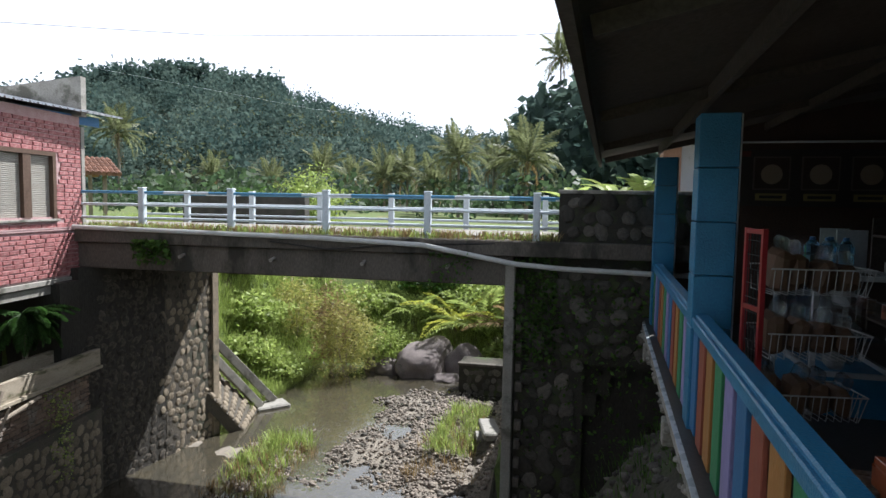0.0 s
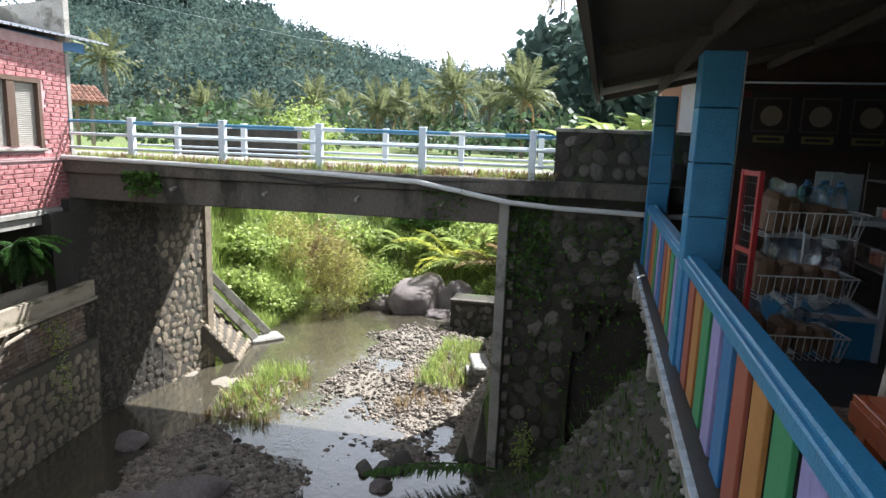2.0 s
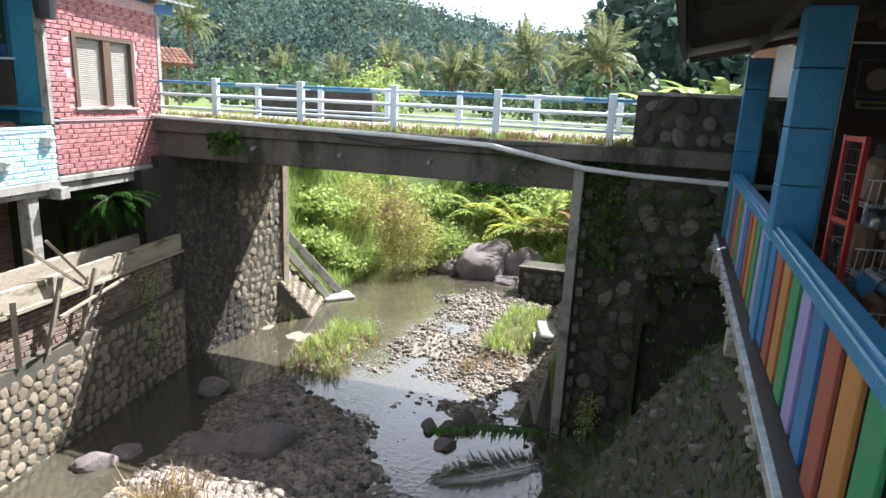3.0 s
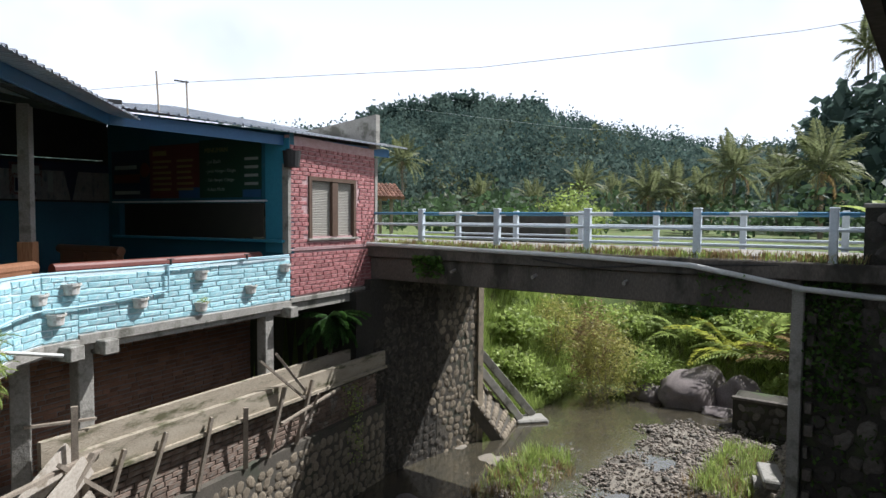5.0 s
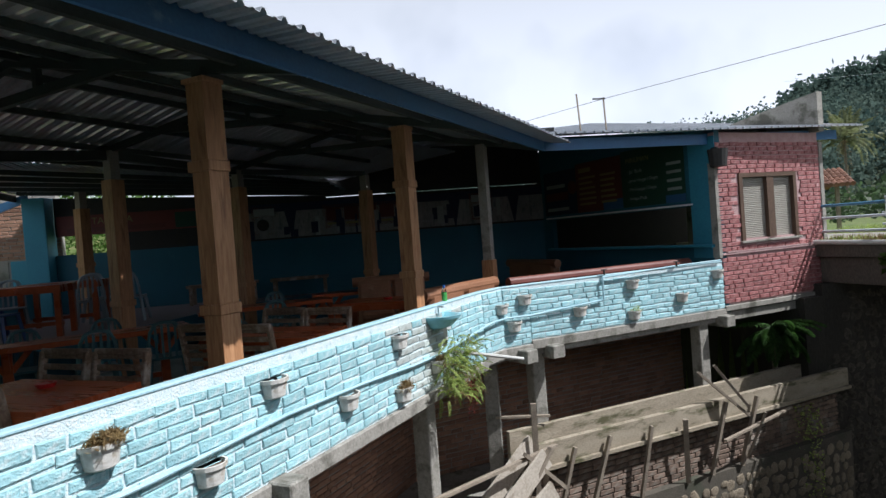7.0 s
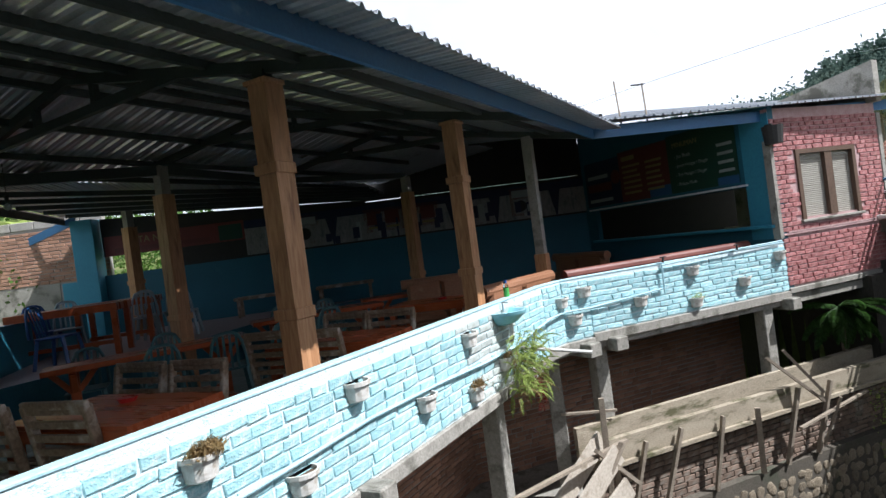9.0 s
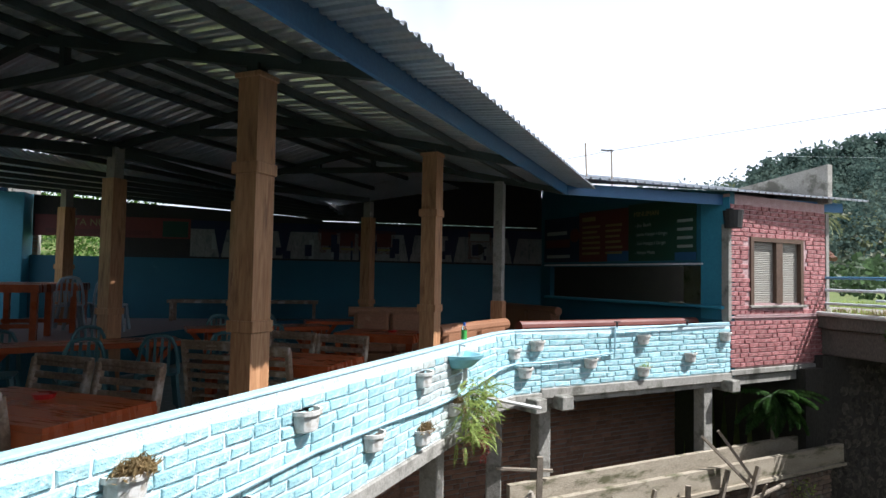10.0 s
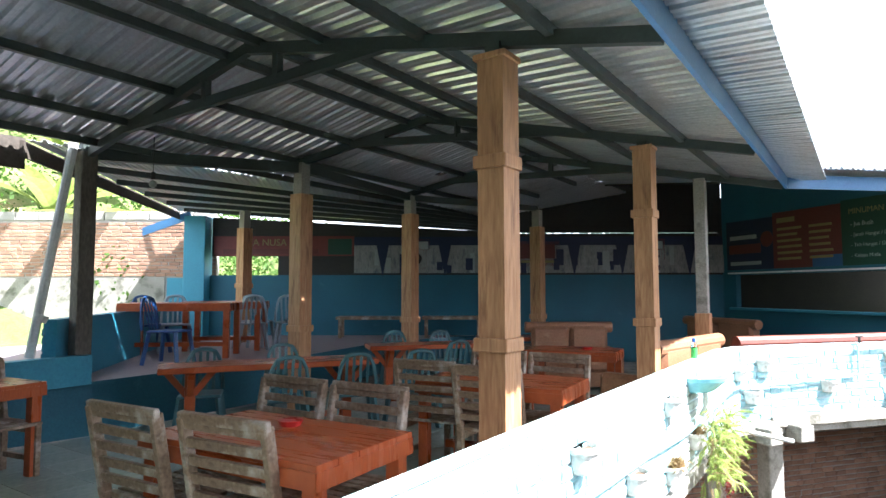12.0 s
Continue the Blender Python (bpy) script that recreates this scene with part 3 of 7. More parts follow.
back_wall, _ = wall_box("wall_back", E1, W1, 0.0, 1.80, M_BLUE_WALL_SHADE, 0.12, "turquoise back wall below an open strip", "wall")
back_wall.matrix_basis = line_pose(W1, E1)
bm = bmesh.new()
box(bm, 1.7, BL, 0.02, 0.08, 1.80, 2.2)
box(bm, 6.0, BL, 0.02, 0.08, 2.2, 2.665)
n0 = len(bm.verts)
box(bm, 0.3, 6.0, 0.02, 0.08, 2.2, 2.72)
bm.verts.ensure_lookup_table()
for v in bm.verts[n0:]:
    if v.co.z > 2.6 and v.co.x < 0.4:
        v.co.z = 3.02
part("boarding", bm, M_DARK, back_wall, "dark boarding behind the posters")
# Dark filler added where the area below the roof is only shade.
part("upper_filler", boxed(6.0, BL, 0.02, 0.08, 2.685, 3.78), M_DARK, back_wall, "dark filler boarding added to close the gap below the roof")

garden_wall, GWL = wall_box("wall_garden", (-22.6, 4.2), (-14.6, 9.55), 0.0, 3.0, M_GREY_MORTAR, 0.14, "sunlit bare brick garden wall with block coping", "wall")
part("render_coat", boxed(0, GWL - 1.1, -0.02, 0.0, 0.5, 1.75), M_CONCRETE, garden_wall, "pale cement render")
part("blue_panel", boxed(GWL - 1.05, GWL, -0.02, 0.0, 0.5, 1.75), M_BLUE_WALL, garden_wall, "turquoise painted panel")
for k in range(20):
    part("coping_block", boxed(k * 0.48, k * 0.48 + 0.46, -0.03, 0.16, 3.0, 3.18, bevel=0.01), M_GREY_MORTAR, garden_wall)
side_low, SLL = wall_box("wall_platform_side", (-9.85, 4.35), (-14.4, 8.9), 0.55, 1.2, M_BLUE_WALL, 0.12, "low painted brick wall on the garden side", "wall")
side_low.matrix_basis = line_pose((-14.4, 8.6), (-9.9, 4.25))
corner_col = part("blue_column", boxed(-0.22, 0.22, -0.22, 0.22, 0, 3.02, bevel=0.01), M_BLUE_WALL, m=pose(W1[0] + 0.1, W1[1] - 0.05, 0, 0, 0, 34))
tagged(corner_col, "square bright turquoise corner column", "column", kind="structure")
# Unseen end wall, added to hold back light from the near side.
near_wall, _ = wall_box("wall_near_end", (-15.2, -1.6), (-4.5, -1.6), 0.0, 3.4, M_BLUE_WALL, 0.12, "plain turquoise wall added unseen to cut light into the hall", "wall")

# Another unseen wall, added to darken the hall's left part.
garden_end, _ = wall_box("wall_garden_end", (-9.9, 3.5), (-9.9, -1.6), 0.0, 3.2, M_BLUE_WALL, 0.12, "plain turquoise wall added unseen to cut light into the hall", "wall")

# platform
PZ = 0.55
plat_poly = [(-9.75, 4.85), (-9.9, 7.9), (-10.4, 10.2), (-9.8, 12.35), W1, (-15.2, 3.3), (-10.0, 3.3), (-9.75, 4.6)]
platform = part("floor_platform", prism(bmesh.new(), plat_poly, 0.0, PZ), M_BLUE_WALL_SHADE)
platform.data.materials.append(material("mauve_cement", (0.36, 0.30, 0.32), (0.28, 0.23, 0.25), 0.5, 2, 30, 0.1))
for f in platform.data.polygons:
    if f.normal.z > 0.5:
        f.material_index = 1
tagged(platform, "raised platform with turquoise riser and mauve cement top", "platform", kind="structure")
low_wall = part("wall_low", boxed(0, 3.2, 0, 0.14, PZ, 0.84), M_BLUE_WALL, m=line_pose((-9.72, 4.5), (-9.5, 1.3)))
tagged(low_wall, "low turquoise wall at the platform edge", "wall", kind="structure")

# ---- hall roof ----
RX, RZ = -7.2, 3.52          # ridge
EZ = 2.86                    # sheet height above the fascia line x = -3.9
SL = (RZ - EZ) / (-3.9 - RX)


def roof_z(x):
    return EZ + (-3.9 - x) * SL if x > RX else RZ - (RX - x) * 0.22


hall_roof = part("ceiling_hall_roof", corrugated(bmesh.new(), (-3.45, 9.75, roof_z(-3.45)), (-3.45, -1.5, roof_z(-3.45)), (RX, -1.5, RZ), (RX, 12.9, RZ)), M_ZINC)
tagged(hall_roof, "corrugated zinc roof sheets over the hall", "roof", kind="structure")
roof_l = part("ceiling_hall_roof_back", corrugated(bmesh.new(), (-9.75, -1.5, roof_z(-9.75)), (-9.4, 15.6, roof_z(-9.4)), (RX, 15.6, RZ), (RX, -1.5, RZ)), M_ZINC)
tagged(roof_l, "corrugated zinc roof sheets on the far slope", "roof", kind="structure")
lean = part("ceiling_lean_to", corrugated(bmesh.new(), (W1[0] - 0.3, W1[1] - 0.2, 3.14), (-9.35, 13.0, 2.74), (-9.37, 12.0, 3.02), (-9.74, 3.9, 2.93)), M_ZINC)
tagged(lean, "low corrugated zinc lean-to roof at the back", "roof", kind="structure")
ga, gb = Vector((-9.74, 3.86, 2.84)), Vector((W1[0] - 0.3, W1[1] - 0.25, 3.06))
lf = part("trim_edge_garden", bar(bmesh.new(), ga, gb, 0.03, 0.16), M_ROOF_BOARD)
tagged(lf, "dark weathered roof edge board on the garden side", "edge board", kind="structure")
gc, gd = gb + Vector((0.25, 0.1, 0.0)), gb + Vector((-0.95, -0.25, -0.32))
lf = part("trim_fascia_garden", bar(bmesh.new(), gc, gd, 0.03, 0.17), M_FASCIA)
tagged(lf, "short blue painted fascia end on the garden side", "fascia", kind="structure")
for k in range(1, 6):
    f = k / 6
    a = Vector((-9.74, 3.9, 2.88)).lerp(Vector((W1[0], W1[1], 3.06)), f)
    b = Vector((-9.37, 12.0, 2.97)).lerp(Vector((-9.35, 13.0, 2.68)), f)
    pu = part("lean_to_purlin", bar(bmesh.new(), a, b, 0.05, 0.07), M_STEEL)
    tagged(pu, "dark steel purlin under the lean-to sheets", "purlin", "lean-to purlins")
K3 = (-3.87, 9.84)
F3 = (0.3, 14.55)
fn = Vector((F3[0] - K3[0], F3[1] - K3[1], 0)).normalized()
fo = Vector((fn.y, -fn.x, 0))
ka, kb = Vector((*K3, 2.90)) + fo * 0.34, Vector((*F3, 3.02)) + fo * 0.34 + fn * 0.25
hut_roof = part("ceiling_hut_roof", corrugated(bmesh.new(), ka - fn * 0.3, kb, kb - fo * 8.0 + Vector((0, 0, 1.60)), ka - fn * 0.3 - fo * 8.0 + Vector((0, 0, 1.02))), M_ZINC)
# Filler added to stop the bright slit between hall and hut roof.
flash = part("trim_valley_filler", bar(bmesh.new(), (-3.75, 9.98, roof_z(-3.75) + 0.10), (RX, 12.9, RZ + 0.10), 0.02, 0.26), M_DARK)
tagged(flash, "dark filler sheet added to block light between the roofs", "flashing", kind="structure")
tagged(hut_roof, "corrugated zinc roof over the hut end", "roof", kind="structure")
fas = part("trim_fascia", bar(bmesh.new(), (-3.9, -1.5, 2.79), (*K3, 2.80), 0.03, 0.17), M_FASCIA)
tagged(fas, "long dark blue painted fascia board", "fascia", kind="structure")
fas2 = part("trim_fascia_hut", bar(bmesh.new(), (*K3, 2.80), (*F3, 2.92), 0.03, 0.17), M_FASCIA)
tagged(fas2, "dark blue painted fascia board over the hut", "fascia", kind="structure")

eb = part("trim_eave_board", bar(bmesh.new(), (-9.77, -1.5, 2.80), (-9.77, 3.9, 2.80), 0.03, 0.30), M_ROOF_BOARD)
tagged(eb, "dark eave board above the garden opening", "eave board", kind="structure")

# ---- pillars, trusses and purlins ----
def clad_pillar(x, y, top, base=0.0, head=2.96, rz=0.0, w=0.17):
    t = empty_at("wooden_pillar", pose(x, y, base, 0, 0, rz), "tall honey-coloured boxed wooden roof pillar with two collars", "pillar", "hall pillars")
    h = top - base
    part("shaft", boxed(-w / 2, w / 2, -w / 2, w / 2, 0, h, bevel=0.004), M_WOOD, t)
    part("corner_board", boxed(w / 2, w / 2 + 0.012, -w / 2 - 0.01, w / 2 + 0.012, 0.02, h - 0.01), M_WOOD, t)
    for zc in (1.17 - base, 2.235 - base):
        part("collar", boxed(-w / 2 - 0.022, w / 2 + 0.03, -w / 2 - 0.022, w / 2 + 0.022, zc - 0.04, zc + 0.04, bevel=0.005), M_WOOD, t)
    part("cap", boxed(-w / 2 - 0.02, w / 2 + 0.028, -w / 2 - 0.02, w / 2 + 0.02, h - 0.02, h + 0.015, bevel=0.004), M_WOOD, t)
    part("stub", boxed(-0.05, 0.05, -0.05, 0.05, h, head - base), M_STEEL, t, "short dark steel stub")
    return t


clad_pillar(-4.91, 4.48, 2.87)
clad_pillar(-4.91, 7.48, 2.90)
t = empty_at("concrete_pillar", pose(-4.88, 9.92, 0), "slim grey concrete pillar with a wooden box foot", "pillar", "hall pillars")
part("shaft", boxed(-0.07, 0.07, -0.07, 0.07, 0, 2.95, bevel=0.006), M_CONCRETE, t)
part("foot_box", boxed(-0.09, 0.09, -0.09, 0.09, 0, 1.18, bevel=0.004), M_WOOD, t)


def back_pillar(x, y, base, wood_top, top):
    t = empty_at("boxed_pillar", pose(x, y, base), "boxed wooden roof pillar with a bare concrete head", "pillar", "back pillars")
    part("shaft", boxed(-0.1, 0.1, -0.1, 0.1, 0, wood_top - base, bevel=0.005), M_WOOD, t)
    part("collar", boxed(-0.118, 0.118, -0.118, 0.118, 0.98, 1.06, bevel=0.004), M_WOOD, t)
    part("head", boxed(-0.07, 0.07, -0.07, 0.07, wood_top - base, top - base), M_CONCRETE, t)


back_pillar(-8.87, 6.62, 0.0, 2.67, 3.06)
back_pillar(-9.12, 9.18, 0.0, 2.70, 3.0)
back_pillar(-7.9, 11.3, 0.0, 2.6, 2.9)
back_pillar(-12.5, 8.62, PZ, 2.62, 2.98)
t = empty_at("concrete_post", pose(LP[0], LP[1], 0.55), "square grey concrete post beside a leaning pole", "post")
part("shaft", boxed(-0.08, 0.08, -0.08, 0.08, 0, 2.36, bevel=0.008), M_OLD_CONCRETE, t)
part("beam_seat", boxed(-0.07, 0.07, -0.07, 0.07, 2.36, 2.44), M_STEEL, t)
t = empty_at("leaning_pole", pose(LP[0] - 0.02, LP[1] - 0.33, 0.84), "pale round pole leaning beside the post", "pole")
part("shaft", rod(bmesh.new(), (0.0, -0.12, 0), (0.04, 0.2, 2.2), 0.045, 10), M_PVC, t)
part("clamp", rod(bmesh.new(), (0.02, -0.06, 0.35), (0.03, -0.035, 0.41), 0.065, 10), M_PVC, t)

POSTS = [((-4.91, 4.48), LP), ((-4.91, 7.48), (-8.87, 6.62)), ((-4.88, 9.92), (-9.12, 9.18))]
for (a, b) in POSTS:
    t = empty_at("roof_truss", Matrix(), "dark green steel roof truss under zinc sheets", "truss", "hall trusses")
    d = Vector((a[0] - b[0], a[1] - b[1]))

    def on(x, dz=-0.075):
        f = (x - b[0]) / d.x
        return Vector((x, b[1] + d.y * f, roof_z(x) + dz - 0.0))
    part("rafter", bar(bmesh.new(), on(-3.93), on(RX), 0.06, 0.09), M_STEEL, t)
    part("rafter", bar(bmesh.new(), on(RX), on(b[0] - 0.05), 0.06, 0.09), M_STEEL, t)
    p, q = on(b[0] + 0.75), on(-5.75)
    part("tie", bar(bmesh.new(), p, q, 0.055, 0.085), M_STEEL, t)
    for x in (-7.75, -6.85):
        f = (x - p.x) / (q.x - p.x)
        part("strut", bar(bmesh.new(), p.lerp(q, f), on(x), 0.06, 0.06), M_STEEL, t)
for x in (-4.55, -5.45, -6.35, -7.05):
    pu = part("roof_purlin", bar(bmesh.new(), (x, -1.5, roof_z(x) - 0.035), (x, 10.2, roof_z(x) - 0.035), 0.05, 0.07), M_STEEL)
    tagged(pu, "long dark steel purlin under the zinc sheets", "purlin", "hall purlins")
for x in (-7.45, -8.2, -8.95, -9.5):
    pu = part("roof_purlin", bar(bmesh.new(), (x, -1.5, roof_z(x) - 0.035), (x, 12.0, roof_z(x) - 0.035), 0.05, 0.07), M_STEEL)
    tagged(pu, "long dark steel purlin under the zinc sheets", "purlin", "hall purlins")
beam = part("eave_beam", bar(bmesh.new(), (LP[0], LP[1], 2.90), (-8.87, 6.62, 3.0), 0.09, 0.13), M_STEEL)
tagged(beam, "steel beam along the inner post row", "beam", "inner beams")
beam = part("eave_beam", bar(bmesh.new(), (-8.87, 6.62, 3.0), (-9.12, 9.18, 2.97), 0.09, 0.11), M_STEEL)
tagged(beam, "steel beam along the inner post row", "beam", "inner beams")
beam = part("eave_beam", bar(bmesh.new(), (-9.12, 9.18, 2.97), (-7.9, 11.3, 2.93), 0.09, 0.09), M_STEEL)
tagged(beam, "steel beam along the inner post row", "beam", "inner beams")

# ---- lower storey ----
M_TROUGH = material("mossy_cement", (0.40, 0.35, 0.27), (0.25, 0.21, 0.155), 0.9, 2.2, 40, 0.6, spots=(0.10, 0.095, 0.05), spot_scale=2.4, spot_at=0.58, stretch=(0.7, 0.7, 2.4))
M_FORM = material("pale_form_board", (0.55, 0.50, 0.43), (0.38, 0.33, 0.27), 0.85, 2, 30, 0.4, spots=(0.22, 0.18, 0.13), spot_scale=3, spot_at=0.62)

TO = Vector((0.775, -0.632)) * 0.35
T0, T1 = (S0[0] + TO.x - 0.3, S0[1] + TO.y - 0.36), (S2[0] + TO.x - 0.05, S2[1] + TO.y - 0.06)
trough, TL = wall_box("concrete_trough", T0, T1, -1.60, -1.25, M_TROUGH, 0.09, "stained concrete planter channel on the river wall", "channel")
part("rim", boxed(0, TL, -0.05, 0.0, -1.60, -1.55), M_TROUGH, trough)
part("inner_side", boxed(0, TL, 0.34, 0.42, -1.60, -1.12), M_TROUGH, trough)
part("bottom", boxed(0, TL, 0.09, 0.34, -1.60, -1.52), M_TROUGH, trough)
mid, _ = wall_box("wall_lower_brick", (T0[0] - 0.1, T0[1] + 0.1), (T1[0] - 0.1, T1[1] + 0.1), -2.42, -1.6, M_STONE_MORTAR, 0.25, "rough bare brick band above the stone river wall", "wall")
stone_l, STL = wall_box("wall_river_stone", T0, T1, -4.4, -2.36, M_STONE_MORTAR, 0.5, "river stone retaining wall below the hall", "wall")
stone_s, STS = wall_box("wall_river_stone_near", (-4.75, 0.0), (-4.6, 9.0), -4.4, -2.36, M_STONE_MORTAR, 0.5, "river stone retaining wall below the terrace", "wall")
lowfloor = part("floor_lower", boxed(-9, 2.5, -0.5, 17.5, -2.42, -2.3), M_CONCRETE)
lowfloor.data.clear_geometry()
bm = prism(bmesh.new(), [(-4.7, 0.0), (-4.6, 8.9), (-3.95, 9.0), (-0.2, 13.7), (-3.0, 16.5), (-9.5, 12.0), (-9.5, 0.0)], -2.45, -2.3)
bm.to_mesh(lowfloor.data)
bm.free()
tagged(lowfloor, "bare concrete floor of the open lower storey", "floor", kind="structure")
lb1, LB1 = wall_box("wall_lower_back", (-6.3, 0.0), (-6.3, 9.6), -2.3, -0.1, M_GREY_MORTAR, 0.12, "bare brick back wall of the lower storey", "wall")
lb2, LB2 = wall_box("wall_lower_inner", (-6.3, 9.6), (-2.6, 14.3), -2.3, -0.1, M_GREY_MORTAR, 0.12, "bare brick inner wall of the lower storey", "wall")
lb3, LB3 = wall_box("wall_lower_end", (-0.6, 14.3), (-2.6, 15.9), -2.3, -0.1, M_GREY_MORTAR, 0.12, "bare brick end wall of the lower storey", "wall")


# Side and far walls added to keep daylight out of the lower storey.
lb4, _ = wall_box("wall_lower_side", (-0.12, 14.2), (-3.0, 16.6), -2.45, 0.1, M_OLD_CONCRETE, 0.14, "dark side wall added to shut light out of the lower storey", "wall")
lb5, _ = wall_box("wall_lower_far", (-9.4, 0.1), (-9.4, 12.0), -2.45, -0.1, M_DARK, 0.1, "dark far wall added to keep the lower storey unlit", "wall")


def low_column(x, y, rz=0.0, w=0.2):
    t = empty_at("concrete_column", pose(x, y, -2.3, 0, 0, rz), "grey concrete column of the lower storey", "column", "lower columns")
    part("shaft", boxed(-w / 2, w / 2, -w / 2, w / 2, 0, 2.16, bevel=0.012), M_CONCRETE, t)


for x, y, r in ((-4.68, 7.1, 0), (-4.68, 4.85, 0), (-4.68, 2.4, 0), (-4.62, 9.0, 20), (-4.1, 9.42, 50), (-2.08, 11.86, 50)):
    low_column(x, y, r)
for m in (line_pose((-4.14, 9.05), S0), line_pose((-3.86, 9.43), S1), line_pose((-1.75, 12.02), S2), line_pose((-4.4, 4.38), SB)):
    c = part("concrete_corbel", boxed(-0.1, 0.1, -0.2, 0.3, -0.2, -0.02, bevel=0.012), M_CONCRETE, m=m)
    tagged(c, "short concrete beam end below the parapet", "corbel", "corbels")


# ---- road bridge ----
BW = 3.0
bridge = empty_at("road_bridge", pose(BR0.x, BR0.y, 0, 0, 0, BANG), "old concrete road bridge with stained beams over the stream", "bridge", kind="structure")
# own frame: x along the bridge, y upstream
part("deck", boxed(-3.0, 9.2, -0.22, BW + 0.25, 0.72, 0.96, bevel=0.015), M_OLD_CONCRETE, bridge)
part("beam", boxed(-1.6, 6.62, -0.12, 0.25, 0.25, 0.72, bevel=0.02), M_OLD_CONCRETE, bridge)
part("beam", boxed(-1.6, 6.62, 1.3, 1.65, 0.25, 0.72, bevel=0.02), M_OLD_CONCRETE, bridge)
part("beam", boxed(-1.6, 6.62, BW - 0.2, BW + 0.15, 0.25, 0.72, bevel=0.02), M_OLD_CONCRETE, bridge)
road = part("road", boxed(-60, 60, 0.35, BW - 0.35, 0.90, 1.0), M_ASPHALT, m=pose(BR0.x, BR0.y, 0, 0, 0, BANG))
tagged(road, "pale dusty road across the bridge", "road", kind="structure")


def guard_rail(n0, s_posts, s_end):
    t = empty_at("guard_rail", pose(BR0.x + BN.x * n0, BR0.y + BN.y * n0, 0.96, 0, 0, BANG), "white and blue painted steel bridge railing", "railing", "bridge railings")
    for s in s_posts:
        p = part("post", boxed(s - 0.055, s + 0.055, -0.055, 0.055, -0.04, 0.73, bevel=0.012), M_RAIL_WHITE, t)
        part("cap", boxed(s - 0.062, s + 0.062, -0.062, 0.062, 0.72, 0.75, bevel=0.012), M_RAIL_WHITE, p)
    for k, z in enumerate((0.20, 0.44, 0.66)):
        s = s_end[0]
        i = k
        while s < s_end[1] - 0.01:
            e = min(s + 0.87, s_end[1])
            part("rail", rod(bmesh.new(), (s, 0, z), (e, 0, z), 0.025, 8), M_RAIL_BLUE if k == 2 and i % 3 != 1 else M_RAIL_WHITE, t)
            s, i = e, i + 1


guard_rail(0.0, [1.74 * i for i in range(5)], (-1.3, 7.3))
guard_rail(BW, [-1.14 + 1.62 * i for i in range(6)], (-2.4, 8.0))

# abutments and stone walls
ab = part("wall_abutment", bmesh.new(), M_STAINED_SHADE)
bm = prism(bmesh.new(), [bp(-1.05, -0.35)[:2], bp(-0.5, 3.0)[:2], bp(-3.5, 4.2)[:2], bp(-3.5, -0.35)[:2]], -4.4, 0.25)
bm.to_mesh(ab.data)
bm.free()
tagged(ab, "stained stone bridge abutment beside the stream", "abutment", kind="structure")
# Dark wall added where the void below the hut is only shade.
ra = part("wall_below_hut", boxed(-8.0, -1.0, -0.82, -0.4, -4.3, 0.05), M_STAINED_SHADE, m=pose(BR0.x, BR0.y, 0, 0, 0, BANG))
tagged(ra, "dark wall added for the shaded void below the hut", "wall", kind="structure")
bm = boxed(6.6, 9.4, 0.0, 0.6, -0.95, 1.0)
box(bm, 6.6, 7.75, 0.0, 0.6, -4.4, -0.95)
for a, b in ((7.95, -1.75), (8.15, -1.4), (8.4, -1.12), (8.7, -1.0)):
    box(bm, 7.75, a, 0.02, 0.58, b, -0.95)
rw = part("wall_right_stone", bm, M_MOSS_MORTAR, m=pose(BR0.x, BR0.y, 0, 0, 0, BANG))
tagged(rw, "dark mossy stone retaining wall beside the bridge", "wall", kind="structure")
# Added backing, coloured near black for the shade in the hollow.
cb = part("wall_cavity_back", boxed(7.7, 9.4, 0.16, 0.3, -4.4, -0.9), M_STAINED_SHADE, m=pose(BR0.x, BR0.y, 0, 0, 0, BANG))
tagged(cb, "dark wall added for the shade inside the hollow", "wall", kind="structure")
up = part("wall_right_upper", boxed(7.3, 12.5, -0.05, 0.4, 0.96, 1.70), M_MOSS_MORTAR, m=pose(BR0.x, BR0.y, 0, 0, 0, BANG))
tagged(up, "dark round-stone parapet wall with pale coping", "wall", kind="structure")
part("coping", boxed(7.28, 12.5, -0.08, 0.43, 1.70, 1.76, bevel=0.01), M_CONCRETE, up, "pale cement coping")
pil = part("concrete_pilaster", boxed(6.50, 6.66, -0.13, 0.1, -4.3, 0.62, bevel=0.015), M_CONCRETE, m=pose(BR0.x, BR0.y, 0, 0, 0, BANG))
tagged(pil, "narrow concrete corner strip of the right abutment", "pilaster", kind="structure")
# Takes the darkened soil colour to read as the hollow's shade.
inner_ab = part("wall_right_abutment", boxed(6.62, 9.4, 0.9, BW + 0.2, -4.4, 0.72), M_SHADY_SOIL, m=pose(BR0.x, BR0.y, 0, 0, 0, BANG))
tagged(inner_ab, "right bridge abutment, darkened as the shaded hollow's back", "abutment", kind="structure")
band = part("trim_band", boxed(7.2, 9.4, -0.05, 0.0, 0.80, 0.95), M_CONCRETE, m=pose(BR0.x, BR0.y, 0, 0, 0, BANG))
tagged(band, "plain cement band in the stone wall", "band", kind="structure")
pipe = part("water_pipe", tube(bmesh.new(), [(-1.3, -0.27, 0.99), (0.9, -0.27, 0.96), (3.5, -0.28, 0.92), (5.2, -0.28, 0.86), (6.65, -0.25, 0.61), (7.4, -0.14, 0.55), (8.9, -0.14, 0.52), (9.5, -0.14, 0.52)], 0.04, 10), M_PVC, m=pose(BR0.x, BR0.y, 0, 0, 0, BANG))
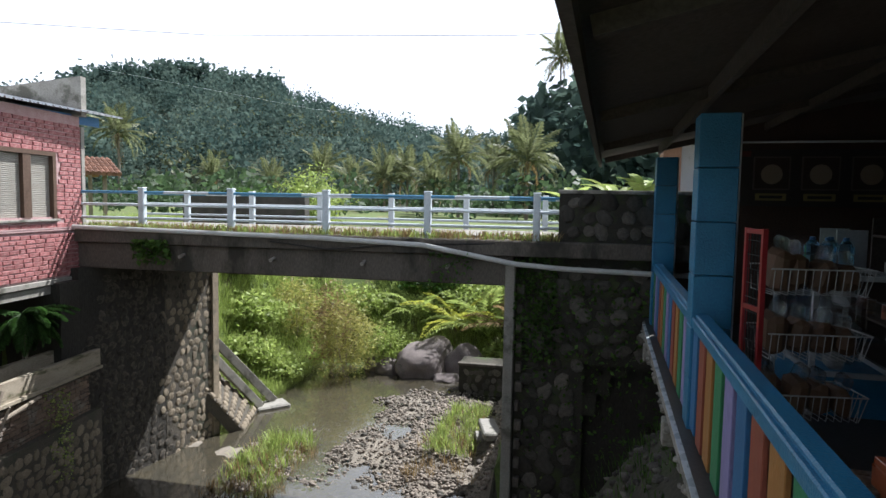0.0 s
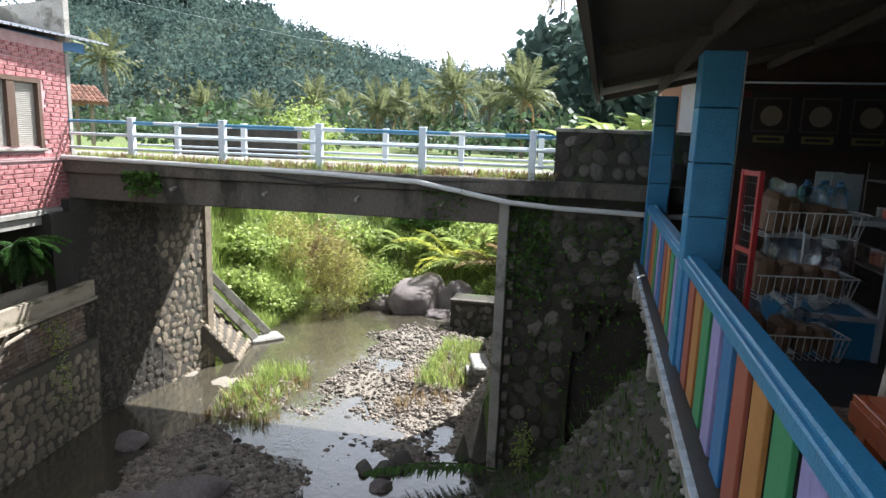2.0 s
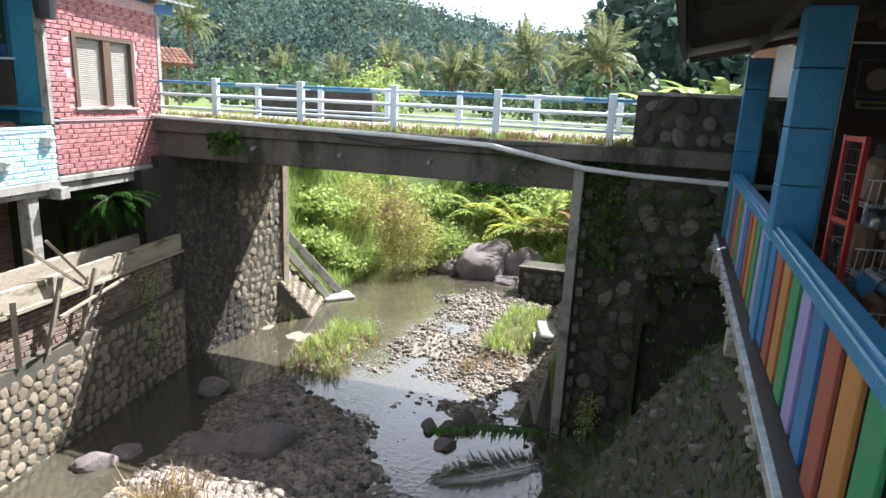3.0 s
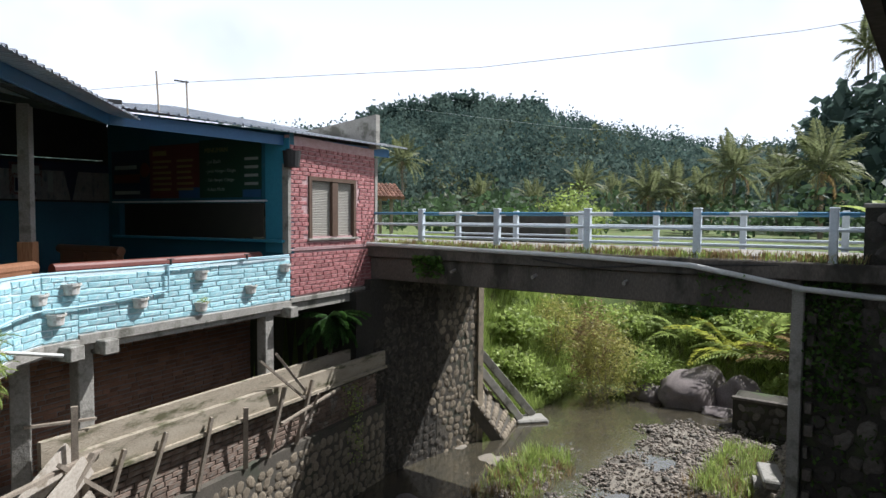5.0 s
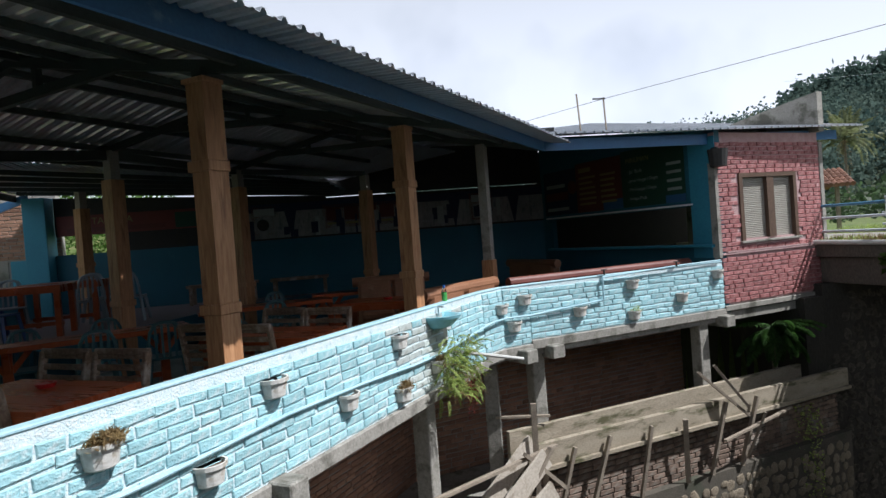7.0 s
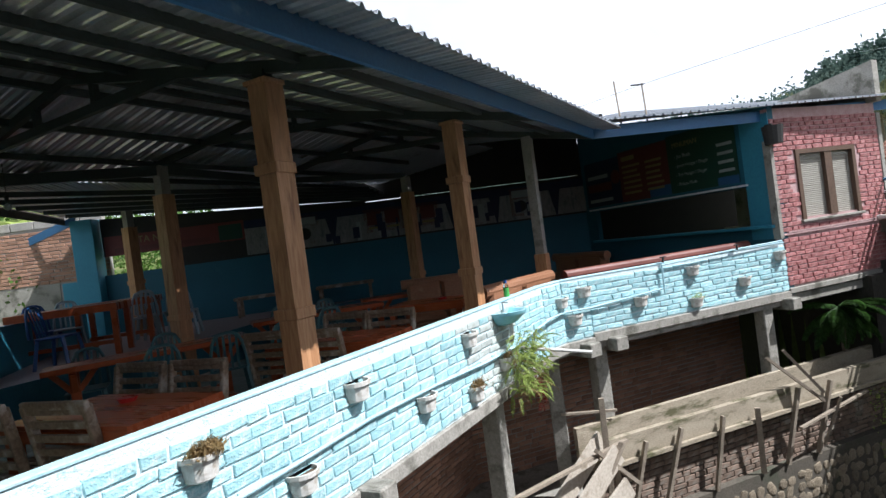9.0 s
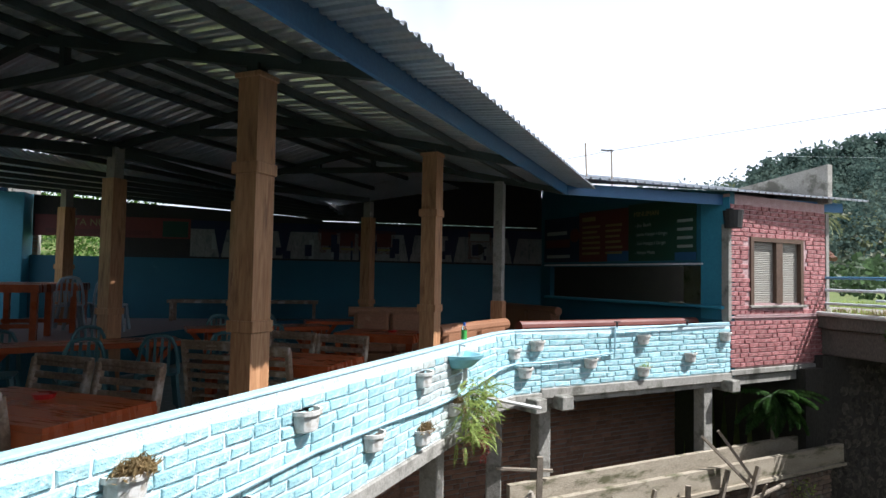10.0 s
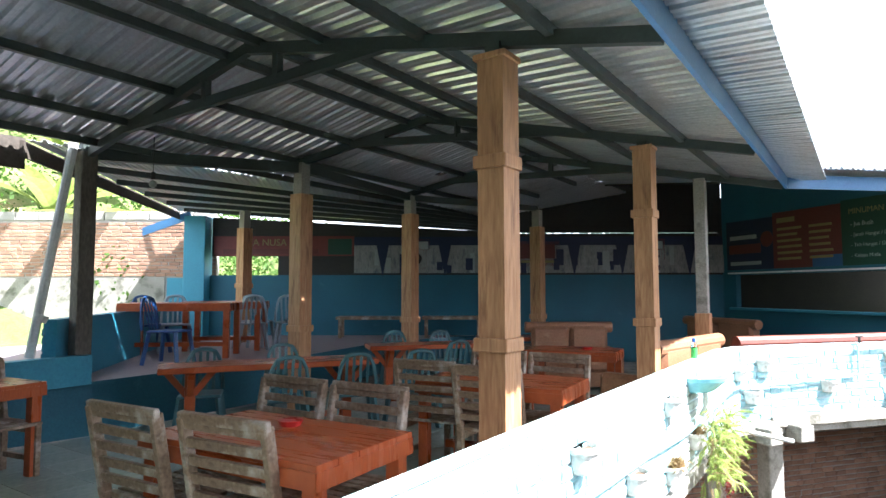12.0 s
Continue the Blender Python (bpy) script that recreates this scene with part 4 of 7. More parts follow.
tagged(pipe, "sagging white water pipe along the bridge", "pipe")

# ---- eatery on the right bank: floor, rail, roof ----
K0 = Vector((0.4, 1.39))
KD, KI = Vector((0.763, 0.646)), Vector((0.646, -0.763))
EAT = pose(K0.x, K0.y, 0, 0, 0, math.degrees(math.atan2(KD.y, KD.x)))      # x along the rail, -y into the eatery
FZ = -0.16
ef = part("floor_eatery", boxed(-0.6, 8.6, -6.0, 0.14, FZ - 0.14, FZ, bevel=0.0), M_SHADED_TILE, m=EAT)
tagged(ef, "eatery floor slab with broken concrete edge", "floor", kind="structure")
COLS = [(0.035, 0.15, 0.34), (0.29, 0.075, 0.045), (0.38, 0.17, 0.045), (0.04, 0.23, 0.095), (0.26, 0.235, 0.46)]
M_SLATS = [material("slat_paint", c, tuple(v * 0.78 for v in c), 0.55, 3, 35, 0.25, spots=tuple(v * 0.6 for v in c), spot_scale=3, spot_at=0.66, stretch=(3, 3, 1)) for c in COLS]
rail = empty_at("balustrade", EAT @ pose(0, 0, FZ), "balustrade of rainbow coloured wooden slats with blue handrail", "balustrade", kind="structure")
part("handrail", boxed(-0.35, 8.1, -0.05, 0.05, 0.84, 0.885, bevel=0.01), M_POST_BLUE, rail, "blue painted steel handrail")
part("handrail_lip", boxed(-0.35, 8.1, 0.035, 0.075, 0.78, 0.86, bevel=0.008), M_POST_BLUE, rail)
part("bottom_rail", boxed(-0.35, 8.1, -0.03, 0.03, 0.06, 0.11), M_POST_BLUE, rail)
for i in range(-14, 12):
    x = 3.35 - 0.327 * i - (0.0 if i >= 0 else -0.30)
    z = random.uniform(-0.012, 0.015)
    if -0.35 < x < 7.75:
        part("slat", boxed(x, x + 0.225, 0.035, 0.06, 0.02 + z, 0.80 + z, bevel=0.004), M_SLATS[i % 5], rail)


def tiled_post(u, v=0.0):
    t = empty_at("tiled_post", EAT @ pose(u, v, FZ - 0.02), "square post clad in blue painted patterned tiles", "post", "eatery posts")
    for k in range(6):
        part("tile_band", boxed(-0.14, 0.14, -0.14, 0.14, 0.40 * k + 0.003, 0.40 * k + 0.397, bevel=0.006), M_POST_BLUE, t)
    part("strip", boxed(-0.06, 0.12, -0.165, -0.14, 0, 2.4), M_WHITE, t, "pale wooden strip")


tiled_post(3.72, -0.06)
tiled_post(8.0, -0.06)
SLR = 0.22
def er(v):
    return 2.27 + (0.92 - v) * SLR


er_roof = part("ceiling_eatery_roof", slab(bmesh.new(), [(0.2, 0.92, er(0.92)), (8.7, 0.92, er(0.92)), (8.7, -6.2, er(-6.2)), (0.2, -6.2, er(-6.2))], 0.03), M_ROOF_BOARD, m=EAT)
# Out-of-view slab, added so no skylight falls into the eatery.
inner = part("ceiling_unseen_block", slab(bmesh.new(), [(-0.9, 0.1, er(0.1)), (0.2, 0.1, er(0.1)), (0.2, -6.2, er(-6.2)), (-0.9, -6.2, er(-6.2))], 0.03), M_ROOF_BOARD, m=EAT)
tagged(inner, "unseen roof slab added to keep sky light out of the eatery", "roof", kind="structure")
tagged(er_roof, "dark low roof of old boards over the eatery", "roof", kind="structure")
for v, w in ((0.86, 0.1), (0.0, 0.12), (-1.4, 0.1)):
    b = part("eave_plank", bar(bmesh.new(), (0.2, v, er(v) - 0.10), (8.7, v, er(v) - 0.10), 0.04, w), M_ROOF_BOARD, m=EAT)
    tagged(b, "dark weathered roof plank of the eatery", "plank", "eatery roof planks")
for u in (8.6, 6.4, 3.75, 1.2):
    b = part("roof_rafter", bar(bmesh.new(), (u, 0.8, er(0.8) - 0.07), (u, -6.0, er(-6.0) - 0.07), 0.06, 0.09), M_ROOF_BOARD, m=EAT)
    tagged(b, "dark wooden rafter under the eatery roof", "rafter", "eatery rafters")
ew = part("wall_eatery_back", boxed(-0.6, 8.6, -4.5, -4.38, FZ, 3.2), M_SHADED_BRICK, m=EAT)
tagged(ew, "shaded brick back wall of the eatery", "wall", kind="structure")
ew2 = part("wall_eatery_side", boxed(-0.7, -0.58, -4.5, -0.6, FZ, 3.2), M_SHADED_BRICK, m=EAT)
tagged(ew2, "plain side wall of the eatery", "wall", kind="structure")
ew3 = part("wall_eatery_end", boxed(8.4, 8.52, -4.4, -0.85, FZ, 3.0), M_SHADED_BRICK, m=EAT)
# Added dark wall, hides bright ground where the gap is only shade.
low = part("wall_eatery_low", boxed(8.4, 8.52, -0.85, -0.25, FZ, 1.15), M_SHADED_BRICK, m=EAT)
tagged(low, "low dark wall added to fill the eatery end gap", "wall", kind="structure")
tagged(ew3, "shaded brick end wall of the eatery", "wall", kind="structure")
# Unseen wall, added to cut the horizon sky that lights the hall.
cw = part("wall_unseen_block", boxed(-9.0, 9.0, -6.6, -6.4, -4.4, 5.0), M_CONCRETE, m=EAT)
tagged(cw, "plain unseen wall added to block sky light behind the eatery", "wall", kind="structure")
for s in (0.9, 2.6, 4.2, 5.6):
    o = part("weep_spout", rod(bmesh.new(), (s, -0.26, 0.52), (s, -0.1, 0.55), 0.03, 8), M_CONCRETE, m=pose(BR0.x, BR0.y, 0, 0, 0, BANG))
    tagged(o, "short drain spout in the bridge beam", "spout", "bridge spouts")
o = part("bridge_cable", tube(bmesh.new(), [(2.6, -0.26, 0.84), (3.6, -0.26, 0.74), (5.0, -0.26, 0.86), (6.6, -0.2, 0.92), (7.6, -0.14, 0.86), (9.2, -0.14, 0.74)], 0.012, 6), M_DARK, m=pose(BR0.x, BR0.y, 0, 0, 0, BANG))
tagged(o, "thin black cable sagging along the bridge", "cable")


# ---- plants ----
RNG = np.random.default_rng(7)


def leaf_cards(c, size, tilt=0.9, aspect=0.5):
    """Pointed leaves, one four-cornered blade at each place of c."""
    k = len(c)
    size = np.broadcast_to(np.asarray(size, float), (k,))[:, None]
    d = RNG.normal(size=(k, 3))
    d[:, 2] *= tilt
    d /= np.linalg.norm(d, axis=1)[:, None]
    o = RNG.normal(size=(k, 3))
    o -= (o * d).sum(1)[:, None] * d
    o /= np.linalg.norm(o, axis=1)[:, None] + 1e-9
    v = np.stack([c - d * size * 0.5, c + o * size * aspect * 0.5, c + d * size * 0.5, c - o * size * aspect * 0.5], 1).reshape(-1, 3)
    return v, np.arange(4 * k).reshape(-1, 4)


def shell(center, radii, k, fill=0.35):
    """Places on and a little inside an uneven ball."""
    d = RNG.normal(size=(k, 3))
    d /= np.linalg.norm(d, axis=1)[:, None]
    lump = 1 + 0.22 * np.sin(d[:, 0] * 5 + center[0]) * np.cos(d[:, 1] * 6 + center[1]) + 0.15 * np.sin(d[:, 2] * 8 + center[0] * 3)
    r = (1 - fill * RNG.random(k)) * lump
    return np.asarray(center) + d * r[:, None] * np.asarray(radii)


def from_leaves(name, groups, mat, label, category, kind="", parent=None):
    vs, fs, n = [], [], 0
    for c, size, asp in groups:
        v, f = leaf_cards(c, size, aspect=asp)
        vs.append(v)
        fs.append(f + n)
        n += len(v)
    ob = raw(name, np.concatenate(vs), np.concatenate(fs), mat, parent)
    return tagged(ob, label, category, kind=kind) if label else ob


# far wooded hill: many crowns of small clumps
def woods(name, n, rmin, rmax, tmin, tmax, hmin, hmax, mat, label, leaf=0.15, k=70, slim=0.42):
    groups = []
    th = np.radians(RNG.uniform(tmin, tmax, n))
    r = np.sqrt(RNG.uniform(rmin ** 2, rmax ** 2, n))
    x, y = -1.2 + r * np.sin(th), 0.9 + r * np.cos(th)
    z = ground_z(x, y)
    h = RNG.uniform(hmin, hmax, n)
    for i in range(n):
        c = shell((x[i], y[i], z[i] + h[i] * 0.5), (h[i] * slim * RNG.uniform(0.7, 1.2), h[i] * slim * RNG.uniform(0.7, 1.2), h[i] * 0.55), k)
        groups.append((c, h[i] * leaf * RNG.uniform(0.7, 1.4, k), 0.7))
    return from_leaves(name, groups, mat, label, "woods", "stuff")


woods("hill_woods", 2300, 92, 222, -30, 66, 5.5, 9.5, M_WOODS, "dense dark green woods covering the hill", 0.082, 150)
woods("hilltop_conifers", 420, 188, 216, 3, 20.5, 8, 12, M_WOODS, "tall dark conifers along the hilltop", 0.12, 60, 0.16)
woods("pale_crowns", 90, 100, 170, 0, 45, 5, 8, leaf_material("pale_crown_leaf", (0.16, 0.18, 0.09), (0.10, 0.12, 0.06)), "pale flowering tree crowns among the woods", 0.13, 80)
woods("field_shrubs", 170, 34, 85, -2, 60, 1.2, 3.2, leaf_material("field_leaf", (0.10, 0.155, 0.07), (0.045, 0.08, 0.04)), "green shrubs along the fields beyond the bridge", 0.16, 90, 0.6)
woods("right_grove", 60, 52, 75, 42, 62, 8, 14, M_WOODS, "tall dark grove beyond the right bank", 0.10, 160, 0.34)
woods("garden_shrubs", 120, 17, 32, -78, -50, 0.8, 2.2, M_LEAF, "sunlit shrubs on the garden slope", 0.07, 160, 0.6)


def frond_mesh(name, length, droop, mat, n=26, leaf=0.62, broad=1.0):
    """A feather palm frond along +x that arches down."""
    bm = bmesh.new()
    pts = []
    for i in range(9):
        u = i / 8
        pts.append(Vector((length * u * (1 - 0.18 * droop * u), 0, length * (0.32 * u - droop * u * u))))
    for i in range(8):
        rod(bm, pts[i], pts[i + 1], 0.009 * length * (1 - i / 10), 4)
    for i in range(n):
        u = 0.10 + 0.9 * i / (n - 1)
        f = u * 8
        j = min(int(f), 7)
        p = pts[j].lerp(pts[j + 1], f - j)
        ll = leaf * length * 0.34 * math.sin(math.pi * (0.12 + 0.83 * u)) * random.uniform(0.85, 1.1)
        for sgn in (-1, 1):
            tip = p + Vector((ll * 0.55, sgn * ll * 0.8, -ll * random.uniform(0.2, 0.55)))
            w = Vector((0.045 * broad * length / 3, 0, 0))
            mid = p.lerp(tip, 0.45) + Vector((0, 0, 0.03 * length))
            a, b, c, d = bm.verts.new(p - w * 0.5), bm.verts.new(mid + w), bm.verts.new(tip), bm.verts.new(mid - w)
            bm.faces.new((a, b, c, d))
    return mesh_of(name, bm, mat)


def palm_frond(length, arch, mat, n=44):
    """A coconut frond along +x: a bowed rib with narrow leaflets that hang on both sides."""
    bm = bmesh.new()
    pts = [Vector((length * (u - 0.22 * arch * u * u), 0, length * (0.42 * u - arch * u * u))) for u in (k / 10 for k in range(11))]
    for i in range(10):
        rod(bm, pts[i], pts[i + 1], 0.012 * length * (1.05 - i / 10), 4)
    for i in range(n):
        u = 0.12 + 0.88 * i / (n - 1)
        j = min(int(u * 10), 9)
        p = pts[j].lerp(pts[j + 1], u * 10 - j)
        ll = length * 0.26 * math.sin(math.pi * (0.2 + 0.72 * u)) ** 0.8 * random.uniform(0.8, 1.1)
        for sgn in (-1, 1):
            hang = random.uniform(0.1, 0.55)
            tip = p + Vector((ll * 0.45, sgn * ll * 0.72, -ll * hang))
            mid = p + Vector((ll * 0.26, sgn * ll * 0.42, -ll * hang * 0.22))
            w = Vector((0.017 * length, 0, 0))
            bm.faces.new([bm.verts.new(v) for v in (p - w * 0.4, mid - w, tip, mid + w)])
    return mesh_of("frond", bm, mat)


FRONDS = [palm_frond(3.4, d, M_PALM) for d in (0.22, 0.42, 0.6, 0.8)]
FRONDS_DRY = [palm_frond(2.9, 1.35, M_LEAF_DRY, 30)]


def palm(x, y, top, size=1.0, n=19, label="feathery coconut palm beyond the bridge", dry=2):
    z0 = float(ground_z(x, y))
    t = empty_at("palm_tree", pose(x, y, z0, 0, 0, random.uniform(0, 360)), label, "palm", "coconut palms")
    h = top - z0
    bm = bmesh.new()
    lean = random.uniform(-0.04, 0.04) * h
    steps = [Vector((lean * (k / 6) ** 2, 0, h * k / 6)) for k in range(7)]
    for k in range(6):
        rod(bm, steps[k], steps[k + 1], 0.15 * size * (1 - 0.06 * k), 8, 0.15 * size * (1 - 0.06 * (k + 1)))
    part("trunk", bm, M_BARK, t)
    for i in range(n):
        el = -30 + 98 * (i / (n - 1)) ** 1.1
        me = FRONDS[min(3, int((1 - i / n) * 4))]
        if i < dry:
            me = FRONDS_DRY[0]
        ob = pieces("frond", me, t, Matrix.Translation(steps[-1]) @ pose(0, 0, 0, random.uniform(-12, 12), -el, i * 137.5 + random.uniform(-12, 12)) @ Matrix.Scale(size * random.uniform(0.85, 1.1), 4))


def polar(theta, r):
    return -1.2 + r * math.sin(radians(theta)), 0.9 + r * math.cos(radians(theta))


for th, r, top, sc in ((36.2, 46, 4.7, 0.92), (42.4, 41, 4.3, 0.92), (39.4, 62, 5.0, 1.0), (7.4, 78, 8.6, 1.15), (23.8, 62, 4.6, 0.9), (29.4, 56, 3.6, 0.9), (31.5, 58, 4.0, 0.9),
                       (14.5, 80, 4.4, 0.9), (3.5, 85, 8.0, 0.9), (45.2, 66, 16.5, 1.0), (46.8, 70, 18.0, 1.0), (49.5, 60, 14.0, 1.0), (26.5, 70, 4.0, 0.8), (33.8, 50, 3.0, 0.8), (19.5, 66, 3.4, 0.8)):
    palm(*polar(th, r), top, sc)


# upstream banks
def bush(s, n, h, rad, k, mat, label, leaf=0.14, asp=0.35, group="bank bushes", cat="bush"):
    p = bp(s, n)
    z = float(ground_z(p.x, p.y))
    t = empty_at("bank_bush", pose(p.x, p.y, z), label, cat, group)
    bm = bmesh.new()
    for i in range(6):
        a = i * 1.05
        rod(bm, (0, 0, -0.1), (math.cos(a) * rad * 0.5, math.sin(a) * rad * 0.5, h * 0.75), 0.02, 4, 0.006)
    part("stem", bm, M_GREY_WOOD, t)["kind"] = "stuff"
    c = shell((0, 0, h * 0.52), (rad, rad, h * 0.52), k, 0.55)
    v, f = leaf_cards(c, leaf * RNG.uniform(0.6, 1.5, k), 0.6, asp)
    raw("crown", v, f, mat, t)


M_FEATHER = leaf_material("feathery_leaf", (0.50, 0.47, 0.16), (0.33, 0.34, 0.09))
bush(0.7, 8.4, 2.5, 1.05, 5200, M_FEATHER, "tall feathery yellow-green bush on the bank", 0.12, 0.2)
bush(0.0, 8.9, 2.9, 0.8, 2400, M_LEAF_DRY, "dry brownish tall grass bush on the bank", 0.15, 0.18)
bush(1.6, 9.4, 1.6, 0.7, 1800, M_LEAF_BRIGHT, "rounded green bush on the stream bank", 0.12)
bush(2.0, 10.2, 1.3, 0.8, 1400, M_LEAF_BRIGHT, "rounded green bush on the stream bank", 0.12)
bush(-0.9, 7.0, 0.8, 0.8, 1900, M_LEAF_BRIGHT, "bright green creeper bush on the slope", 0.11, 0.7)
bush(-1.7, 6.4, 0.8, 0.9, 2200, M_LEAF_BRIGHT, "bright green creeper bush on the slope", 0.12, 0.7)
bush(-2.3, 7.8, 1.0, 1.2, 2600, M_LEAF_BRIGHT, "bright green creeper bush on the slope", 0.14, 0.7)
bush(-3.4, 9.2, 1.3, 1.3, 2400, M_LEAF_BRIGHT, "bright green creeper bush on the slope", 0.15, 0.6)
bush(-1.6, 9.8, 2.2, 1.0, 2200, M_FEATHER, "feathery yellow-green grass bush on the slope", 0.16, 0.2)
bush(-4.4, 11.5, 1.6, 1.5, 2400, M_LEAF, "dense green bush on the slope", 0.18, 0.5)
bush(-0.4, 12.4, 1.0, 1.5, 2600, M_LEAF_BRIGHT, "dense green bush on the slope", 0.16, 0.5)
bush(2.4, 13.4, 1.1, 1.5, 2400, M_LEAF, "dark green bush behind the boulders", 0.18, 0.5)
bush(4.4, 12.8, 1.0, 1.4, 2200, M_LEAF_BRIGHT, "green bush behind the boulders", 0.16, 0.5)
bush(6.6, 12.4, 1.4, 1.5, 2600, M_LEAF, "green bush behind the boulders", 0.18, 0.5)
bush(5.4, 10.4, 1.0, 0.8, 1200, M_LEAF_BRIGHT, "green bush behind the boulders", 0.14, 0.5)
bush(5.1, 8.2, 0.75, 0.45, 500, M_LEAF_BRIGHT, "leafy plant on the low stone planter", 0.16, 0.6)


def young_palm(s, n, size, mat, lift=0.2):
    p = bp(s, n)
    z = float(ground_z(p.x, p.y)) + lift
    t = empty_at("young_palm", pose(p.x, p.y, z), "bright yellow-green young palm on the bank", "palm", "young palms")
    me = frond_mesh("frond", 2.4, 0.7, mat, 22, 0.6)
    for i in range(11):
        pieces("frond", me, t, pose(0, 0, 0, random.uniform(-10, 10), -25 - 45 * random.random(), i * 33 + random.uniform(-10, 10)) @ Matrix.Scale(size * random.uniform(0.8, 1.1), 4))


young_palm(3.7, 11.4, 0.95, leaf_material("yellow_frond", (0.55, 0.55, 0.10), (0.38, 0.42, 0.07)), 0.6)
young_palm(4.8, 11.0, 1.1, M_LEAF_BRIGHT, 0.8)
young_palm(5.9, 10.4, 0.9, M_LEAF_DRY, 0.9)
young_palm(2.2, 11.8, 0.8, M_LEAF_BRIGHT, 0.6)


# grass tufts: on islets, on the deck edge, on the slope
def tufts(name, places, h, blades, mat, label, spread=0.12):
    vs, fs, n = [], [], 0
    for (x, y, z) in places:
        k = blades
        a = RNG.uniform(0, 2 * math.pi, k)
        o = np.stack([np.cos(a), np.sin(a), np.zeros(k)], 1)
        base = np.array((x, y, z)) + o * (RNG.random(k) * spread)[:, None]
        hh = h * RNG.uniform(0.4, 1.2, k)
        out = o * (hh * RNG.uniform(0.1, 0.7, k))[:, None]
        side = np.stack([-o[:, 1], o[:, 0], o[:, 2]], 1) * 0.006 * (1 + h)
        tip = base + out + np.array((0, 0, 1.0)) * hh[:, None]
        mid = base + out * 0.35 + np.array((0, 0, 0.62)) * hh[:, None]
        vs.append(np.stack([base - side, mid + side, tip, mid - side], 1).reshape(-1, 3))
        fs.append(np.arange(4 * k).reshape(-1, 4) + n)
        n += 4 * k
    return tagged(raw(name, np.concatenate(vs), np.concatenate(fs), mat), label, "grass", kind="stuff")


def scatter(s0, s1, n0, n1, k):
    s, n = RNG.uniform(s0, s1, k), RNG.uniform(n0, n1, k)
    x, y = BR0.x + BD.x * s + BN.x * n, BR0.y + BD.y * s + BN.y * n
    return np.stack([x, y, ground_z(x, y)], 1)


tufts("islet_grass", np.concatenate([scatter(1.0, 2.1, 0.6, 3.0, 90), scatter(4.6, 5.6, 2.5, 6.0, 90)]), 0.36, 16, M_LEAF_BRIGHT, "grass tufts on the gravel islets")
tufts("slope_grass", np.concatenate([scatter(-6, -0.4, 4.0, 13, 3600), scatter(0.2, 6, 10.3, 15, 1100)]), 0.42, 16, M_LEAF_BRIGHT, "long grass on the upstream bank")
tufts("dry_islet_grass", np.concatenate([scatter(0.8, 2.3, 0.2, 2.6, 70), scatter(4.4, 5.8, 1.5, 5.5, 60)]), 0.28, 12, M_LEAF_DRY, "dry straw on the gravel islets")
deck = np.stack([np.array(bp(s, RNG.uniform(-0.2, 0.3), 0.95)) for s in RNG.uniform(-1.2, 7.3, 260)])
tufts("deck_weeds", deck, 0.13, 12, M_LEAF_BRIGHT, "weeds growing along the bridge edge")
deck2 = np.stack([np.array(bp(s, RNG.uniform(-0.2, 0.3), 0.95)) for s in RNG.uniform(-1.2, 7.3, 260)])
tufts("deck_straw", deck2, 0.15, 10, M_LEAF_DRY, "dry grass along the bridge edge")
tufts("rubble_weeds", scatter(6.4, 8.6, -8, -0.3, 420), 0.13, 12, M_LEAF, "weeds on the shaded rubble slope", 0.25)


def creeper(name, s0, s1, z0, z1, k, n0, mat, label, leaf=0.07):
    s = RNG.uniform(s0, s1, k)
    z = z1 - (z1 - z0) * RNG.random(k) ** 1.5
    n = n0 - RNG.random(k) * 0.12
    c = np.stack([BR0.x + BD.x * s + BN.x * n, BR0.y + BD.y * s + BN.y * n, z], 1)
    return from_leaves(name, [(c, leaf * RNG.uniform(0.6, 1.5, k), 0.6)], mat, label, "creeper")


creeper("wall_creeper", 6.65, 7.3, -0.9, 0.8, 900, -0.05, M_LEAF, "dark creeper hanging on the stone wall")
creeper("wall_creeper", 6.8, 8.9, -2.4, 0.3, 800, -0.05, M_LEAF, "dark creeper hanging on the stone wall")
creeper("beam_fern", 0.0, 0.7, 0.38, 0.78, 260, -0.2, M_LEAF, "small fern sprouting from the bridge beam", 0.1)
creeper("beam_creeper", 5.3, 6.0, 0.3, 0.75, 160, -0.18, M_LEAF, "small creeper on the bridge beam", 0.06)


# ---- stones and pebbles ----
def stone_mesh(name, mat, sides=8, seed=0):
    """A cut-off rounded stone that sits in a wall face and bulges along -y."""
    bm = bmesh.new()
    rr = [random.uniform(0.82, 1.05) for _ in range(sides)]
    rings = []
    for f, y in ((1.0, 0.12), (1.0, -0.12), (0.86, -0.3), (0.5, -0.42)):
        rings.append([bm.verts.new((math.cos(2 * math.pi * i / sides) * rr[i] * 0.5 * f, y, math.sin(2 * math.pi * i / sides) * rr[i] * 0.5 * f)) for i in range(sides)])
    for a, b in zip(rings, rings[1:]):
        for i in range(sides):
            bm.faces.new((a[i], a[(i + 1) % sides], b[(i + 1) % sides], b[i]))
    bm.faces.new(rings[-1])
    bmesh.ops.recalc_face_normals(bm, faces=bm.faces)
    return mesh_of(name, bm, mat)


